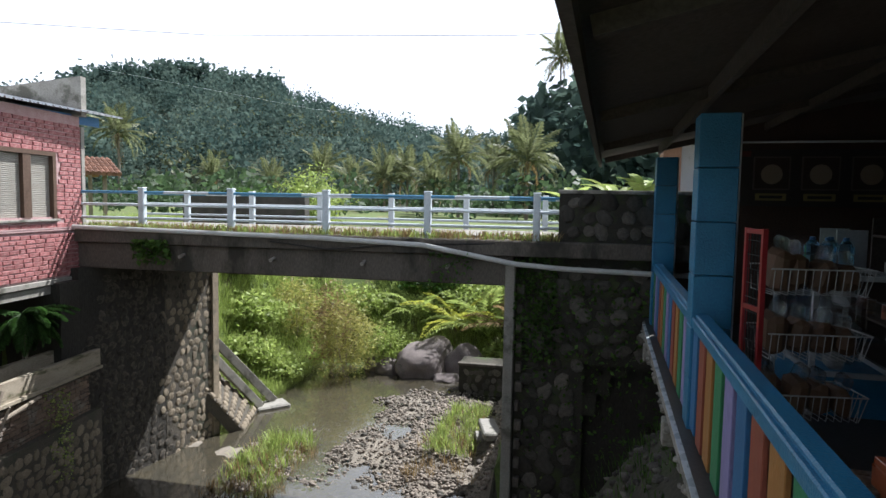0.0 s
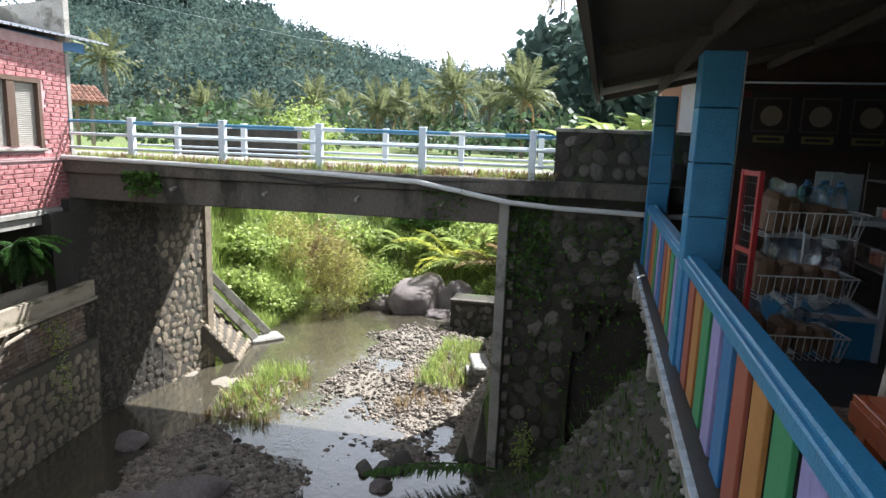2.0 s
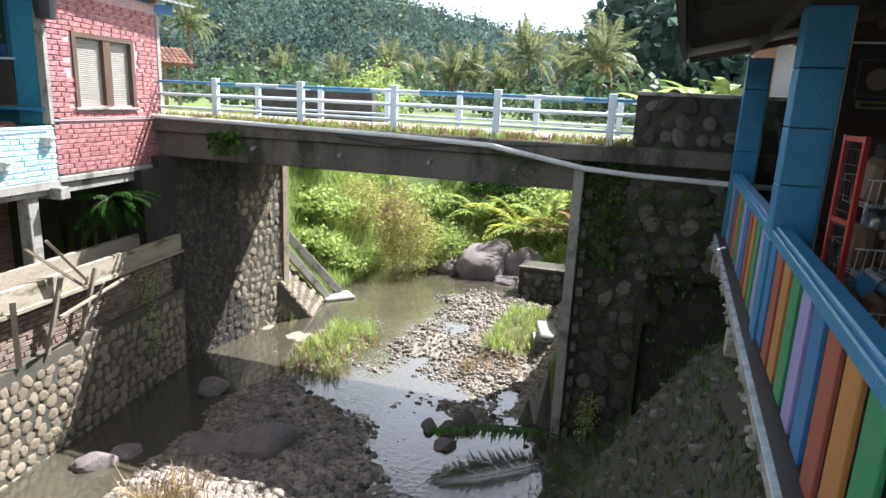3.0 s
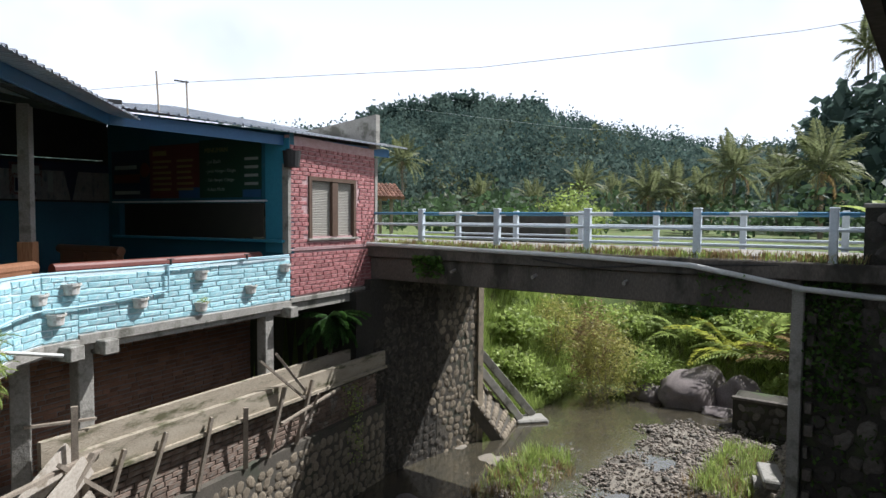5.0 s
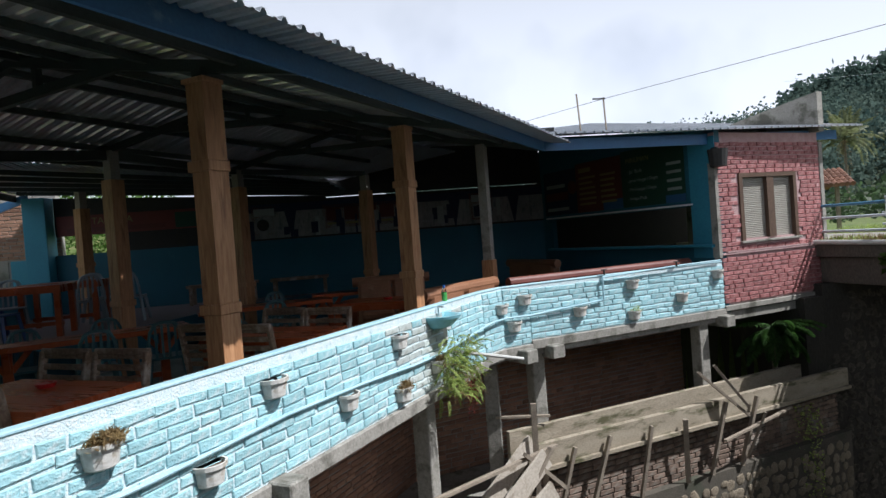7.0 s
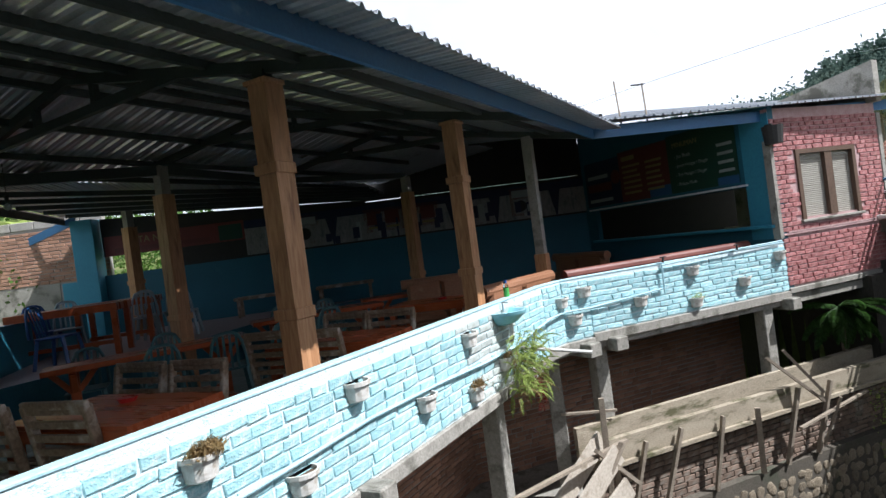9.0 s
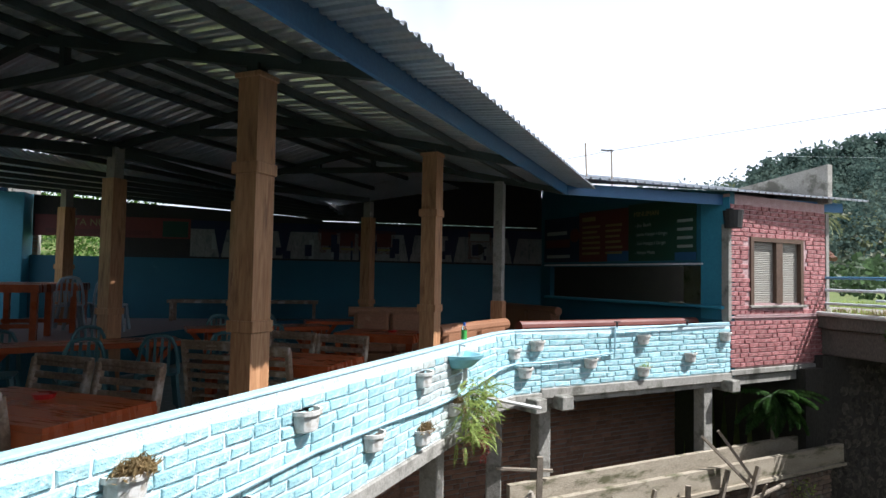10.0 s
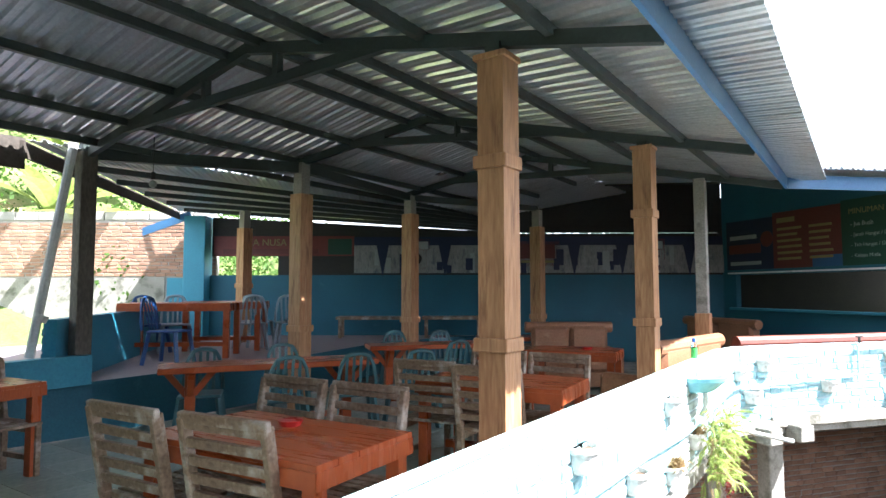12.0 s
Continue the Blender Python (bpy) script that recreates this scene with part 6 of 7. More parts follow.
def slat_chair():
    t = empty_at("slat_chair", Matrix(), "weathered wooden chair with slatted back and seat", "chair", "slatted chairs")
    w = 0.26
    for sx in (-1, 1):
        bm = bmesh.new()
        bar(bm, (sx * w, -0.21, 0), (sx * w, -0.21, 0.44), 0.045, 0.05, 0.004)
        bar(bm, (sx * w, -0.21, 0.42), (sx * w, -0.30, 0.90), 0.04, 0.06, 0.006)
        part("back_post", bm, M_OLD_WOOD, t)
        part("front_leg", boxed(sx * w - 0.022, sx * w + 0.022, 0.2, 0.245, 0, 0.41, bevel=0.004), M_OLD_WOOD, t)
        part("side_rail", boxed(sx * w - 0.018, sx * w + 0.018, -0.2, 0.22, 0.34, 0.39), M_OLD_WOOD, t)
        part("side_stretcher", boxed(sx * w - 0.015, sx * w + 0.015, -0.2, 0.22, 0.12, 0.16), M_OLD_WOOD, t)
    for k in range(7):
        y = -0.2 + k * 0.068
        part("seat_slat", boxed(-w - 0.02, w + 0.02, y, y + 0.05, 0.41, 0.432, bevel=0.003), M_OLD_WOOD, t)
    for k in range(5):
        z = 0.50 + k * 0.086
        part("back_slat", boxed(-w, w, -0.012, 0.012, 0, 0.048, bevel=0.003), M_OLD_WOOD, t, "", pose(0, -0.222 - (z - 0.44) * 0.187, z, 10, 0, 0))
    part("top_rail", boxed(-w - 0.02, w + 0.02, -0.018, 0.018, 0, 0.05, bevel=0.006), M_OLD_WOOD, t, "", pose(0, -0.30, 0.875, 10, 0, 0))
    return t


table(-5.68, 3.5, 1.2, 0.74, 4)
CH = slat_chair()
CH.matrix_basis = pose(-6.22, 3.27, 0, 0, 0, 4)
for x, y, r in ((-5.56, 3.36, 6), (-5.6, 3.86, 184), (-6.22, 3.82, 182), (-6.12, 5.66, 8), (-5.50, 5.60, 5), (-5.36, 6.14, 185), (-6.0, 6.18, 183), (-8.85, 3.35, -80)):
    copy_thing(CH, pose(x, y, 0, 0, 0, r))
table(-5.65, 5.88, 1.25, 0.75, 6)
table(-8.95, 3.05, 0.75, 1.2, 8)
table(-6.15, 8.65, 1.1, 0.7, 10)
ash = empty_at("ashtray", pose(-5.75, 3.66, 0.75), "small red plastic ashtray on a table", "ashtray")
part("bowl", rod(bmesh.new(), (0, 0, 0), (0, 0, 0.03), 0.055, 14, 0.07), plain("red_plastic", (0.5, 0.03, 0.03), 0.3), ash)
ash2 = empty_at("ashtray", pose(-6.0, 8.7, 0.75), "small red plastic ashtray on a table", "ashtray")
part("bowl", rod(bmesh.new(), (0, 0, 0), (0, 0, 0.03), 0.055, 14, 0.07), bpy.data.materials["red_plastic"], ash2)


def trestle(x, y, ln, rz, base=0.0, w=0.55, h=0.74):
    t = empty_at("long_table", pose(x, y, base, 0, 0, rz), "long narrow dark red wooden table", "table", "long tables")
    part("top", boxed(-ln / 2, ln / 2, -w / 2, w / 2, h - 0.06, h, bevel=0.006), M_TABLE, t)
    for sx in (-1, 1):
        x0 = sx * (ln / 2 - 0.3)
        part("trestle_leg", boxed(x0 - 0.05, x0 + 0.05, -0.06, 0.06, 0.05, h - 0.06), M_TABLE, t)
        for sy in (-1, 1):
            part("brace", bar(bmesh.new(), (x0, 0, h - 0.34), (x0, sy * w * 0.42, h - 0.07), 0.06, 0.05), M_TABLE, t)
            part("brace", bar(bmesh.new(), (x0, 0, h - 0.34), (x0 + sy * 0.22, 0, h - 0.07), 0.05, 0.06), M_TABLE, t)
        part("foot", boxed(x0 - 0.05, x0 + 0.05, -w / 2, w / 2, 0, 0.07, bevel=0.006), M_TABLE, t)
    part("stretcher", boxed(-ln / 2 + 0.3, ln / 2 - 0.3, -0.03, 0.03, 0.12, 0.18), M_TABLE, t)


trestle(-8.35, 5.75, 2.2, 58)
trestle(-8.15, 8.55, 2.0, 50)
trestle(-7.75, 10.35, 1.4, 40)


def plastic_chair(mat, label):
    t = empty_at("plastic_chair", Matrix(), label, "chair", "plastic chairs")
    bm = boxed(-0.21, 0.21, -0.2, 0.21, 0.40, 0.43, bevel=0.012)
    part("seat", bm, mat, t)
    for sx in (-1, 1):
        for sy in (-1, 1):
            part("leg", bar(bmesh.new(), (sx * 0.18, sy * 0.17, 0.41), (sx * 0.23, sy * 0.23, 0.0), 0.04, 0.045), mat, t)
    pts = []
    for k in range(11):
        a = math.pi * k / 10
        pts.append(Vector((-0.2 * math.cos(a), -0.2 - 0.13 * (0.45 + 0.4 * math.sin(a)), 0.43 + 0.27 * min(1.0, k / 2.5, (10 - k) / 2.5) + 0.15 * math.sin(a))))
    part("back_frame", tube(bmesh.new(), pts, 0.02, 6), mat, t)
    for k in range(4):
        x = -0.105 + 0.07 * k
        part("back_slat", bar(bmesh.new(), (x, -0.2, 0.43), (x, -0.305, 0.82), 0.028, 0.012), mat, t)
    return t


M_PL_BLUE, M_PL_GREEN, M_PL_WHITE = plain("blue_plastic", (0.02, 0.07, 0.22), 0.35), plain("green_plastic", (0.06, 0.15, 0.17), 0.35), plain("grey_plastic", (0.30, 0.37, 0.42), 0.35)
pc = plastic_chair(M_PL_BLUE, "dark blue plastic chair with slatted back")
pc.matrix_basis = pose(-10.55, 5.95, PZ, 0, 0, -60)
pg = plastic_chair(M_PL_GREEN, "grey-green plastic chair with slatted back")
pg.matrix_basis = pose(-8.85, 5.25, 0, 0, 0, -130)
for x, y, r in ((-8.55, 6.15, -120), (-7.95, 5.55, 60), (-7.6, 6.2, 50), (-7.3, 6.8, 58), (-8.9, 8.6, -130), (-8.4, 9.2, -120), (-7.6, 8.0, 60)):
    copy_thing(pg, pose(x, y, 0, 0, 0, r))
pw2 = plastic_chair(M_PL_WHITE, "pale grey plastic chair with slatted back")
pw2.matrix_basis = pose(-11.2, 7.75, PZ, 0, 0, 60)
for x, y, r in ((-11.6, 8.2, -110), (-10.9, 8.3, 40), (-11.9, 6.9, -120)):
    copy_thing(pw2, pose(x, y, PZ, 0, 0, r))
copy_thing(pc, pose(-12.1, 6.6, PZ, 0, 0, -100))


def plat_table(x, y, w, d, rz, h=0.76):
    t = table(x, y, w, d, rz, h, "varnished red-brown table on the platform")
    t.matrix_basis = pose(x, y, PZ, 0, 0, rz)


plat_table(-11.2, 6.55, 1.5, 0.75, 40)
plat_table(-11.6, 7.6, 1.2, 0.75, 40)


def bench(x, y, ln, rz, base):
    t = empty_at("low_bench", pose(x, y, base, 0, 0, rz), "low dark wooden bench by the back wall", "bench", "low benches")
    part("top", boxed(-ln / 2, ln / 2, -0.2, 0.2, 0.36, 0.42, bevel=0.006), M_OLD_WOOD, t)
    for sx in (-1, 1):
        for sy in (-1, 1):
            part("leg", boxed(sx * (ln / 2 - 0.08) - 0.03, sx * (ln / 2 - 0.08) + 0.03, sy * 0.15 - 0.03, sy * 0.15 + 0.03, 0, 0.36), M_OLD_WOOD, t)


bench(-11.2, 10.7, 1.4, 34, PZ)
bench(-9.9, 11.6, 1.2, 34, PZ)
bench(-8.2, 12.7, 1.5, 34, 0.0)

M_SOFA = material("brown_leather", (0.30, 0.15, 0.085), (0.20, 0.095, 0.05), 0.42, 3, 40, 0.25, spots=(0.42, 0.26, 0.17), spot_scale=2, spot_at=0.66)
M_SOFA_DARK = material("maroon_leather", (0.17, 0.055, 0.04), (0.11, 0.035, 0.028), 0.38, 3, 40, 0.2)


def sofa(x, y, ln, rz, mat, label, h=0.84):
    """Back along +y; seat towards -y."""
    t = empty_at("leather_sofa", pose(x, y, 0, 0, 0, rz), label, "sofa", "leather sofas")
    part("base", boxed(-ln / 2, ln / 2, -0.62, 0.1, 0.06, 0.28, bevel=0.02), mat, t)
    n = max(1, round(ln / 0.75))
    for k in range(n):
        a, b = -ln / 2 + ln * k / n + 0.01, -ln / 2 + ln * (k + 1) / n - 0.01
        part("seat_cushion", boxed(a, b, -0.64, -0.06, 0.28, 0.43, bevel=0.045), mat, t)
        part("back_cushion", boxed(a, b, -0.12, 0.1, 0.40, h, bevel=0.05), mat, t)
    part("back_roll", rod(bmesh.new(), (-ln / 2 - 0.08, 0.02, h - 0.02), (ln / 2 + 0.08, 0.02, h - 0.02), 0.085, 12), mat, t)
    for sx in (-1, 1):
        part("arm", boxed(sx * ln / 2 - 0.09, sx * ln / 2 + 0.09, -0.62, 0.1, 0.06, 0.60, bevel=0.05), mat, t)


sofa(-4.78, 8.55, 1.55, -100, M_SOFA, "brown leather sofa against the parapet", 0.90)
sofa(-3.85, 10.2, 1.7, 230, M_SOFA_DARK, "maroon leather sofa against the parapet", 0.86)
sofa(-2.75, 11.55, 1.5, 230, M_SOFA_DARK, "maroon leather sofa against the parapet", 0.86)
sofa(-7.0, 10.5, 1.2, 35, M_SOFA, "worn brown leather sofa in the hall", 0.92)
sofa(-5.3, 13.4, 1.7, 140, M_SOFA, "brown leather sofa near the end wall", 0.92)

bulb = empty_at("hanging_bulb", pose(-9.0, 4.75, 2.55), "bare bulb hanging on a thin wire", "lamp")
part("wire", rod(bmesh.new(), (0, 0, 0.1), (0, 0, 0.48), 0.004, 5), M_DARK, bulb)
part("holder", rod(bmesh.new(), (0, 0, 0.05), (0, 0, 0.12), 0.022, 8), M_DARK, bulb)
bm = bmesh.new()
bmesh.ops.create_icosphere(bm, subdivisions=2, radius=0.04)
part("bulb", bm, M_PALE, bulb)

# ---- parapet fittings ----
M_POT = material("stained_white_pot", (0.68, 0.67, 0.64), (0.50, 0.48, 0.44), 0.7, 5, 40, 0.3, spots=(0.34, 0.28, 0.20), spot_scale=6, spot_at=0.6)
M_SOIL = material("dry_soil", (0.13, 0.09, 0.06), (0.08, 0.055, 0.04), 0.95, 8, 50, 0.8)


def wall_pot(m, plant=0, label="half-round white planter on the parapet"):
    """Flat back at y = 0, bowl towards -y."""
    t = empty_at("wall_pot", m @ Matrix.Diagonal((1.12, 1.1, 0.92, 1)), label, "planter", "parapet planters")
    bm = bmesh.new()
    n = 14
    rings = []
    for z, r in ((-0.075, 0.066), (-0.062, 0.080), (0.04, 0.092), (0.045, 0.104), (0.075, 0.106), (0.075, 0.092), (0.03, 0.086)):
        rings.append([bm.verts.new((-r * math.cos(math.pi * i / n) * (1.0 + (0.02 if i % 2 else 0)), -r * math.sin(math.pi * i / n) * 1.0 * (1.0 + (0.02 if i % 2 else 0)), z)) for i in range(n + 1)])
    for a, b in zip(rings, rings[1:]):
        for i in range(n):
            bm.faces.new((a[i], a[i + 1], b[i + 1], b[i]))
        bm.faces.new((a[0], b[0], b[-1], a[-1]))
    bm.faces.new(rings[0][::-1])
    bmesh.ops.recalc_face_normals(bm, faces=bm.faces)
    part("bowl", bm, M_POT, t)
    bm = bmesh.new()
    bm.faces.new([bm.verts.new((-0.09 * math.cos(math.pi * i / n), -0.087 * math.sin(math.pi * i / n), 0.045)) for i in range(n + 1)])
    part("soil", bm, M_SOIL, t)
    if plant:
        k = plant
        c = shell((0, -0.06, 0.09), (0.1, 0.06, 0.05), k, 0.6)
        v, f = leaf_cards(c, 0.06, 1.6, 0.16)
        raw("plant", v, f, M_LEAF_DRY if plant > 100 else M_LEAF_BRIGHT, t, "dry shrivelled plant" if plant > 100 else "small green plant")


P1M = line_pose(SA, SB)
for y, z, pl in ((1.9, 0.6, 0), (2.4, 0.24, 0), (3.08, 0.6, 500), (3.77, 0.24, 0), (4.39, 0.616, 0), (5.26, 0.278, 0), (6.15, 0.613, 0), (6.15, 0.11, 300), (6.91, 0.21, 140)):
    wall_pot(P1M @ pose(y - SA[1], -0.012, z), pl)
TM = line_pose((-4.31, 8.83), S0)
wall_pot(line_pose(SB, (-4.31, 8.83)) @ pose(0.42, -0.012, 0.56))
wall_pot(TM @ pose(0.36, -0.012, 0.64))
wall_pot(TM @ pose(0.16, -0.012, 0.30))
P2M = line_pose(S0, S1)
for px, py, z, pl in ((-3.53, 9.84, 0.37, 0), (-2.9, 10.61, 0.66, 0), (-2.9, 10.61, 0.20, 50), (-2.28, 11.37, 0.36, 0), (-1.78, 11.99, 0.65, 0)):
    wall_pot(P2M @ pose(math.dist(S0, (px, py)), -0.012, z), pl)

basin = empty_at("wash_basin", P1M @ pose(7.02 - SA[1], -0.01, 0.69) @ Matrix.Diagonal((1.0, 0.95, 0.7, 1)), "light blue ceramic wash basin on the parapet", "basin")
bm = bmesh.new()
n = 18
rings = []
for z, r, d in ((-0.13, 0.10, 0.10), (-0.10, 0.16, 0.17), (0.03, 0.24, 0.28), (0.075, 0.25, 0.29), (0.075, 0.215, 0.25), (-0.03, 0.13, 0.16), (-0.05, 0.02, 0.06)):
    rings.append([bm.verts.new((-r * math.cos(math.pi * i / n), -d * math.sin(math.pi * i / n), z)) for i in range(n + 1)])
for a, b in zip(rings, rings[1:]):
    for i in range(n):
        bm.faces.new((a[i], a[i + 1], b[i + 1], b[i]))
    bm.faces.new((a[0], b[0], b[-1], a[-1]))
bm.faces.new(rings[0][::-1])
bm.faces.new(rings[-1])
bmesh.ops.recalc_face_normals(bm, faces=bm.faces)
part("bowl", bm, material("blue_ceramic", (0.24, 0.52, 0.60), (0.19, 0.44, 0.52), 0.15, 3, 30, 0.03), basin)
part("drain", tube(bmesh.new(), [(0, -0.1, -0.1), (0, -0.1, -0.3), (0.05, -0.05, -0.42)], 0.025, 8), M_PVC, basin, "grey drain pipe")
part("tap", tube(bmesh.new(), [(0.02, -0.02, 0.06), (0.02, -0.02, 0.2), (0.02, -0.09, 0.19)], 0.012, 8), M_ZINC, basin, "small metal tap")
bottle = empty_at("plastic_bottle", pose(-4.46, 7.4, PAR_TOP), "clear plastic bottle with green soap on the parapet", "bottle")
M_CLEAR = glassy("clear_plastic", (0.85, 0.95, 0.95), 0.08)
part("body", rod(bmesh.new(), (0, 0, 0.1), (0, 0, 0.15), 0.032, 12, 0.018), M_CLEAR, bottle)
part("soap", rod(bmesh.new(), (0, 0, 0.0), (0, 0, 0.10), 0.032, 12), plain("green_soap", (0.10, 0.42, 0.10), 0.1), bottle, "green soap")
part("cap", rod(bmesh.new(), (0, 0, 0.15), (0, 0, 0.185), 0.016, 10), plain("blue_cap", (0.03, 0.12, 0.45), 0.3), bottle, "blue cap")
wp = part("wall_pipe", tube(bmesh.new(), [(-4.37, 0.6, 0.34), (-4.37, 3.4, 0.35), (-4.37, 4.5, 0.39), (-4.37, 5.5, 0.37), (-4.36, 6.4, 0.33), (-4.36, 7.15, 0.32), (-4.34, 7.8, 0.38), (-4.32, 8.4, 0.43), (-4.27, 8.8, 0.43), (-4.02, 9.16, 0.42), (-3.24, 10.13, 0.49)], 0.014, 8), M_BLUE_CAP)
tagged(wp, "thin grey water pipe along the parapet", "pipe")
wp = part("wall_pipe", tube(bmesh.new(), [(-3.22, 10.13, 0.50), (-3.22, 10.13, 0.82), (-2.33, 11.23, 0.86), (-1.7, 12.02, 0.87)], 0.013, 8), M_BLUE_CAP)
tagged(wp, "thin grey water pipe with two taps", "pipe")
for x, y in ((-3.2, 10.18), (-2.3, 11.25)):
    v = empty_at("pipe_tap", pose(x, y, 0.87, 0, 0, 50), "small dark pipe tap on the coping", "tap", "pipe taps")
    part("valve", rod(bmesh.new(), (0, 0, -0.02), (0, 0, 0.05), 0.015, 8), M_DARK, v)
    part("lever", boxed(-0.05, 0.05, -0.01, 0.01, 0.05, 0.065), M_DARK, v)
dp = part("drain_spout", rod(bmesh.new(), (-4.32, 7.25, 0.30), (-3.72, 7.85, 0.10), 0.02, 8), M_PVC)
tagged(dp, "pale bamboo spout sticking out of the parapet", "spout")
fern = empty_at("hanging_fern", pose(-4.25, 7.15, 0.1), "tangled green fern hanging below the basin", "fern")
ff = [frond_mesh("frond", 0.24, d, M_LEAF_BRIGHT, 26, 0.4, 1.5) for d in (0.4, 0.8)]
fd = frond_mesh("frond", 0.24, 1.2, M_LEAF_DRY, 18, 0.5, 1.4)
for i in range(190):
    me = fd if i % 5 == 0 else ff[i % 2]
    pieces("frond", me, fern, pose(random.uniform(-0.02, 0.1), random.uniform(-0.42, 0.42), random.uniform(-0.25, 0.36), random.uniform(-30, 30), random.uniform(-45, 75), random.uniform(-120, 120)) @ Matrix.Scale(random.uniform(0.6, 1.1), 4))
c = shell((0.03, 0.0, 0.1), (0.1, 0.32, 0.34), 900, 0.8)
v, f = leaf_cards(c, 0.045, 1.2, 0.16)
raw("tangle", v, f, M_LEAF, fern)
c = shell((0.05, 0.25, -0.3), (0.06, 0.12, 0.3), 260, 0.8)
v, f = leaf_cards(c, 0.04, 1.2, 0.4)
raw("red_strands", v, f, leaf_material("red_leaf", (0.28, 0.06, 0.05), (0.16, 0.04, 0.03)), fern, "reddish dry strands")
fern2 = empty_at("wall_fern", pose(-0.98, 13.05, -0.95), "large dark green fern beside the abutment", "fern")
M_FERN = leaf_material("shade_fern_leaf", (0.06, 0.13, 0.03), (0.03, 0.075, 0.016))
fm = frond_mesh("frond", 0.8, 0.55, M_FERN, 40, 0.56, 3.0)
for i in range(26):
    pieces("frond", fm, fern2, pose(0, 0, 0.55, random.uniform(-25, 25), random.uniform(-25, 65), -190 + i * 10) @ Matrix.Scale(random.uniform(0.7, 1.1), 4))
part("root", rod(bmesh.new(), (0, 0, -0.3), (0, 0, 0.4), 0.05, 6), M_BARK, fern2)
moss = from_leaves("wall_moss", [(np.stack([RNG.uniform(-0.75, -0.35, 500), RNG.uniform(12.75, 13.2, 500), RNG.uniform(-3.2, -1.7, 500)], 1), 0.05, 0.6)], M_LEAF_BRIGHT, "green moss and creeper on the stone wall", "creeper", "stuff")

# ---- formwork and props at the lower storey ----
def stick(p, q, w, label="rough grey timber prop", h=None):
    o = part("timber_prop", bar(bmesh.new(), p, q, w, h or w * 0.6), M_GREY_WOOD)
    return tagged(o, label, "timber", "timber props")


TD = Vector((T1[0] - T0[0], T1[1] - T0[1], 0)).normalized()
TOUT = Vector((TD.y, -TD.x, 0))


def tp(u, out, z):
    return Vector((T0[0], T0[1], 0)) + TD * u + TOUT * out + Vector((0, 0, z))


for u, du in ((0.25, 0.05), (0.75, -0.3), (1.35, -0.35), (2.1, -0.2), (2.75, 0.05), (3.6, -0.3), (4.3, -0.35)):
    stick(tp(u, 0.09, -1.35 + random.uniform(-0.1, 0.1)), tp(u + du, 0.02, -2.35), 0.07)
stick(tp(0.12, 0.12, -0.65), tp(0.15, 0.05, -2.2), 0.07)
stick(tp(3.15, 0.0, -0.75), tp(3.9, 0.25, -1.5), 0.06)
stick(tp(3.5, 0.0, -0.7), tp(3.85, 0.3, -1.35), 0.07)
stick(tp(3.3, 0.3, -1.75), tp(5.0, 0.15, -1.6), 0.05)
stick(tp(4.2, 0.3, -1.5), tp(4.0, 0.1, -2.2), 0.05)
stick((-4.5, 6.9, -1.25), (-3.75, 9.0, -1.3), 0.06)
stick((-4.55, 8.9, -0.95), (-3.9, 9.3, -1.0), 0.05)
for k, (p, q) in enumerate((((-4.5, 7.6, -1.95), (-4.0, 8.75, -1.2)), ((-4.35, 7.3, -2.1), (-3.75, 8.55, -1.3)), ((-4.25, 7.1, -2.3), (-3.6, 8.3, -1.6)))):
    o = part("form_board", bar(bmesh.new(), p, q, 0.04, 0.26), M_FORM)
    tagged(o, "rough cement-stained formwork board below the hall", "board", "formwork boards")
stick((-4.2, 7.9, -2.2), (-3.7, 8.6, -1.2), 0.08)
stick((-3.95, 8.3, -1.2), (-3.6, 8.75, -1.75), 0.08)

# ---- roof poles, wire ----
for x, y, z0, z1, dx in ((-4.45, 15.0, 3.3, 4.55, -0.06), (-3.96, 15.35, 3.3, 4.45, -0.03)):
    o = part("roof_pole", rod(bmesh.new(), (x, y, z0), (x + dx, y, z1), 0.02, 8), M_GREY_WOOD)
    tagged(o, "thin pole standing above the roof", "pole", "roof poles")
o = part("pole_arm", bar(bmesh.new(), (-4.2, 15.2, 4.42), (-3.95, 15.36, 4.42), 0.03, 0.03), M_DARK)
tagged(o, "short dark arm on the pole", "arm")
o = part("power_wire", tube(bmesh.new(), [(-9, 17.5, 4.25), (-3.98, 15.35, 4.42), (2.0, 13.2, 4.55), (7.6, 11.2, 5.05), (17, 7.8, 6.4)], 0.0055, 5), M_DARK)
tagged(o, "thin black power wire across the river", "wire")
a, b = polar(3.5, 60), polar(42, 60)
o = part("far_wire", tube(bmesh.new(), [(*a, 12.4), ((a[0] + b[0]) / 2, (a[1] + b[1]) / 2, 9.6), (*b, 8.2)], 0.008, 5), M_RAIL_WHITE)
tagged(o, "thin pale wire in front of the hill", "wire")


# ---- eatery things ----
def ep(u, v, z, rz=0.0):
    return EAT @ pose(u, v, FZ + z, 0, 0, rz)


M_RED_STEEL, M_WIRE, M_ALU = plain("red_steel", (0.30, 0.025, 0.03), 0.4), plain("white_wire", (0.42, 0.42, 0.40), 0.4), plain("aluminium", (0.45, 0.47, 0.48), 0.35)
M_BAG, M_SNACK, M_GLASS = glassy("clear_bag", (0.9, 0.9, 0.9), 0.25, 0.45), plain("brown_snack", (0.13, 0.075, 0.042), 0.6), glassy("case_glass", (0.85, 0.92, 0.92), 0.03, 0.35)
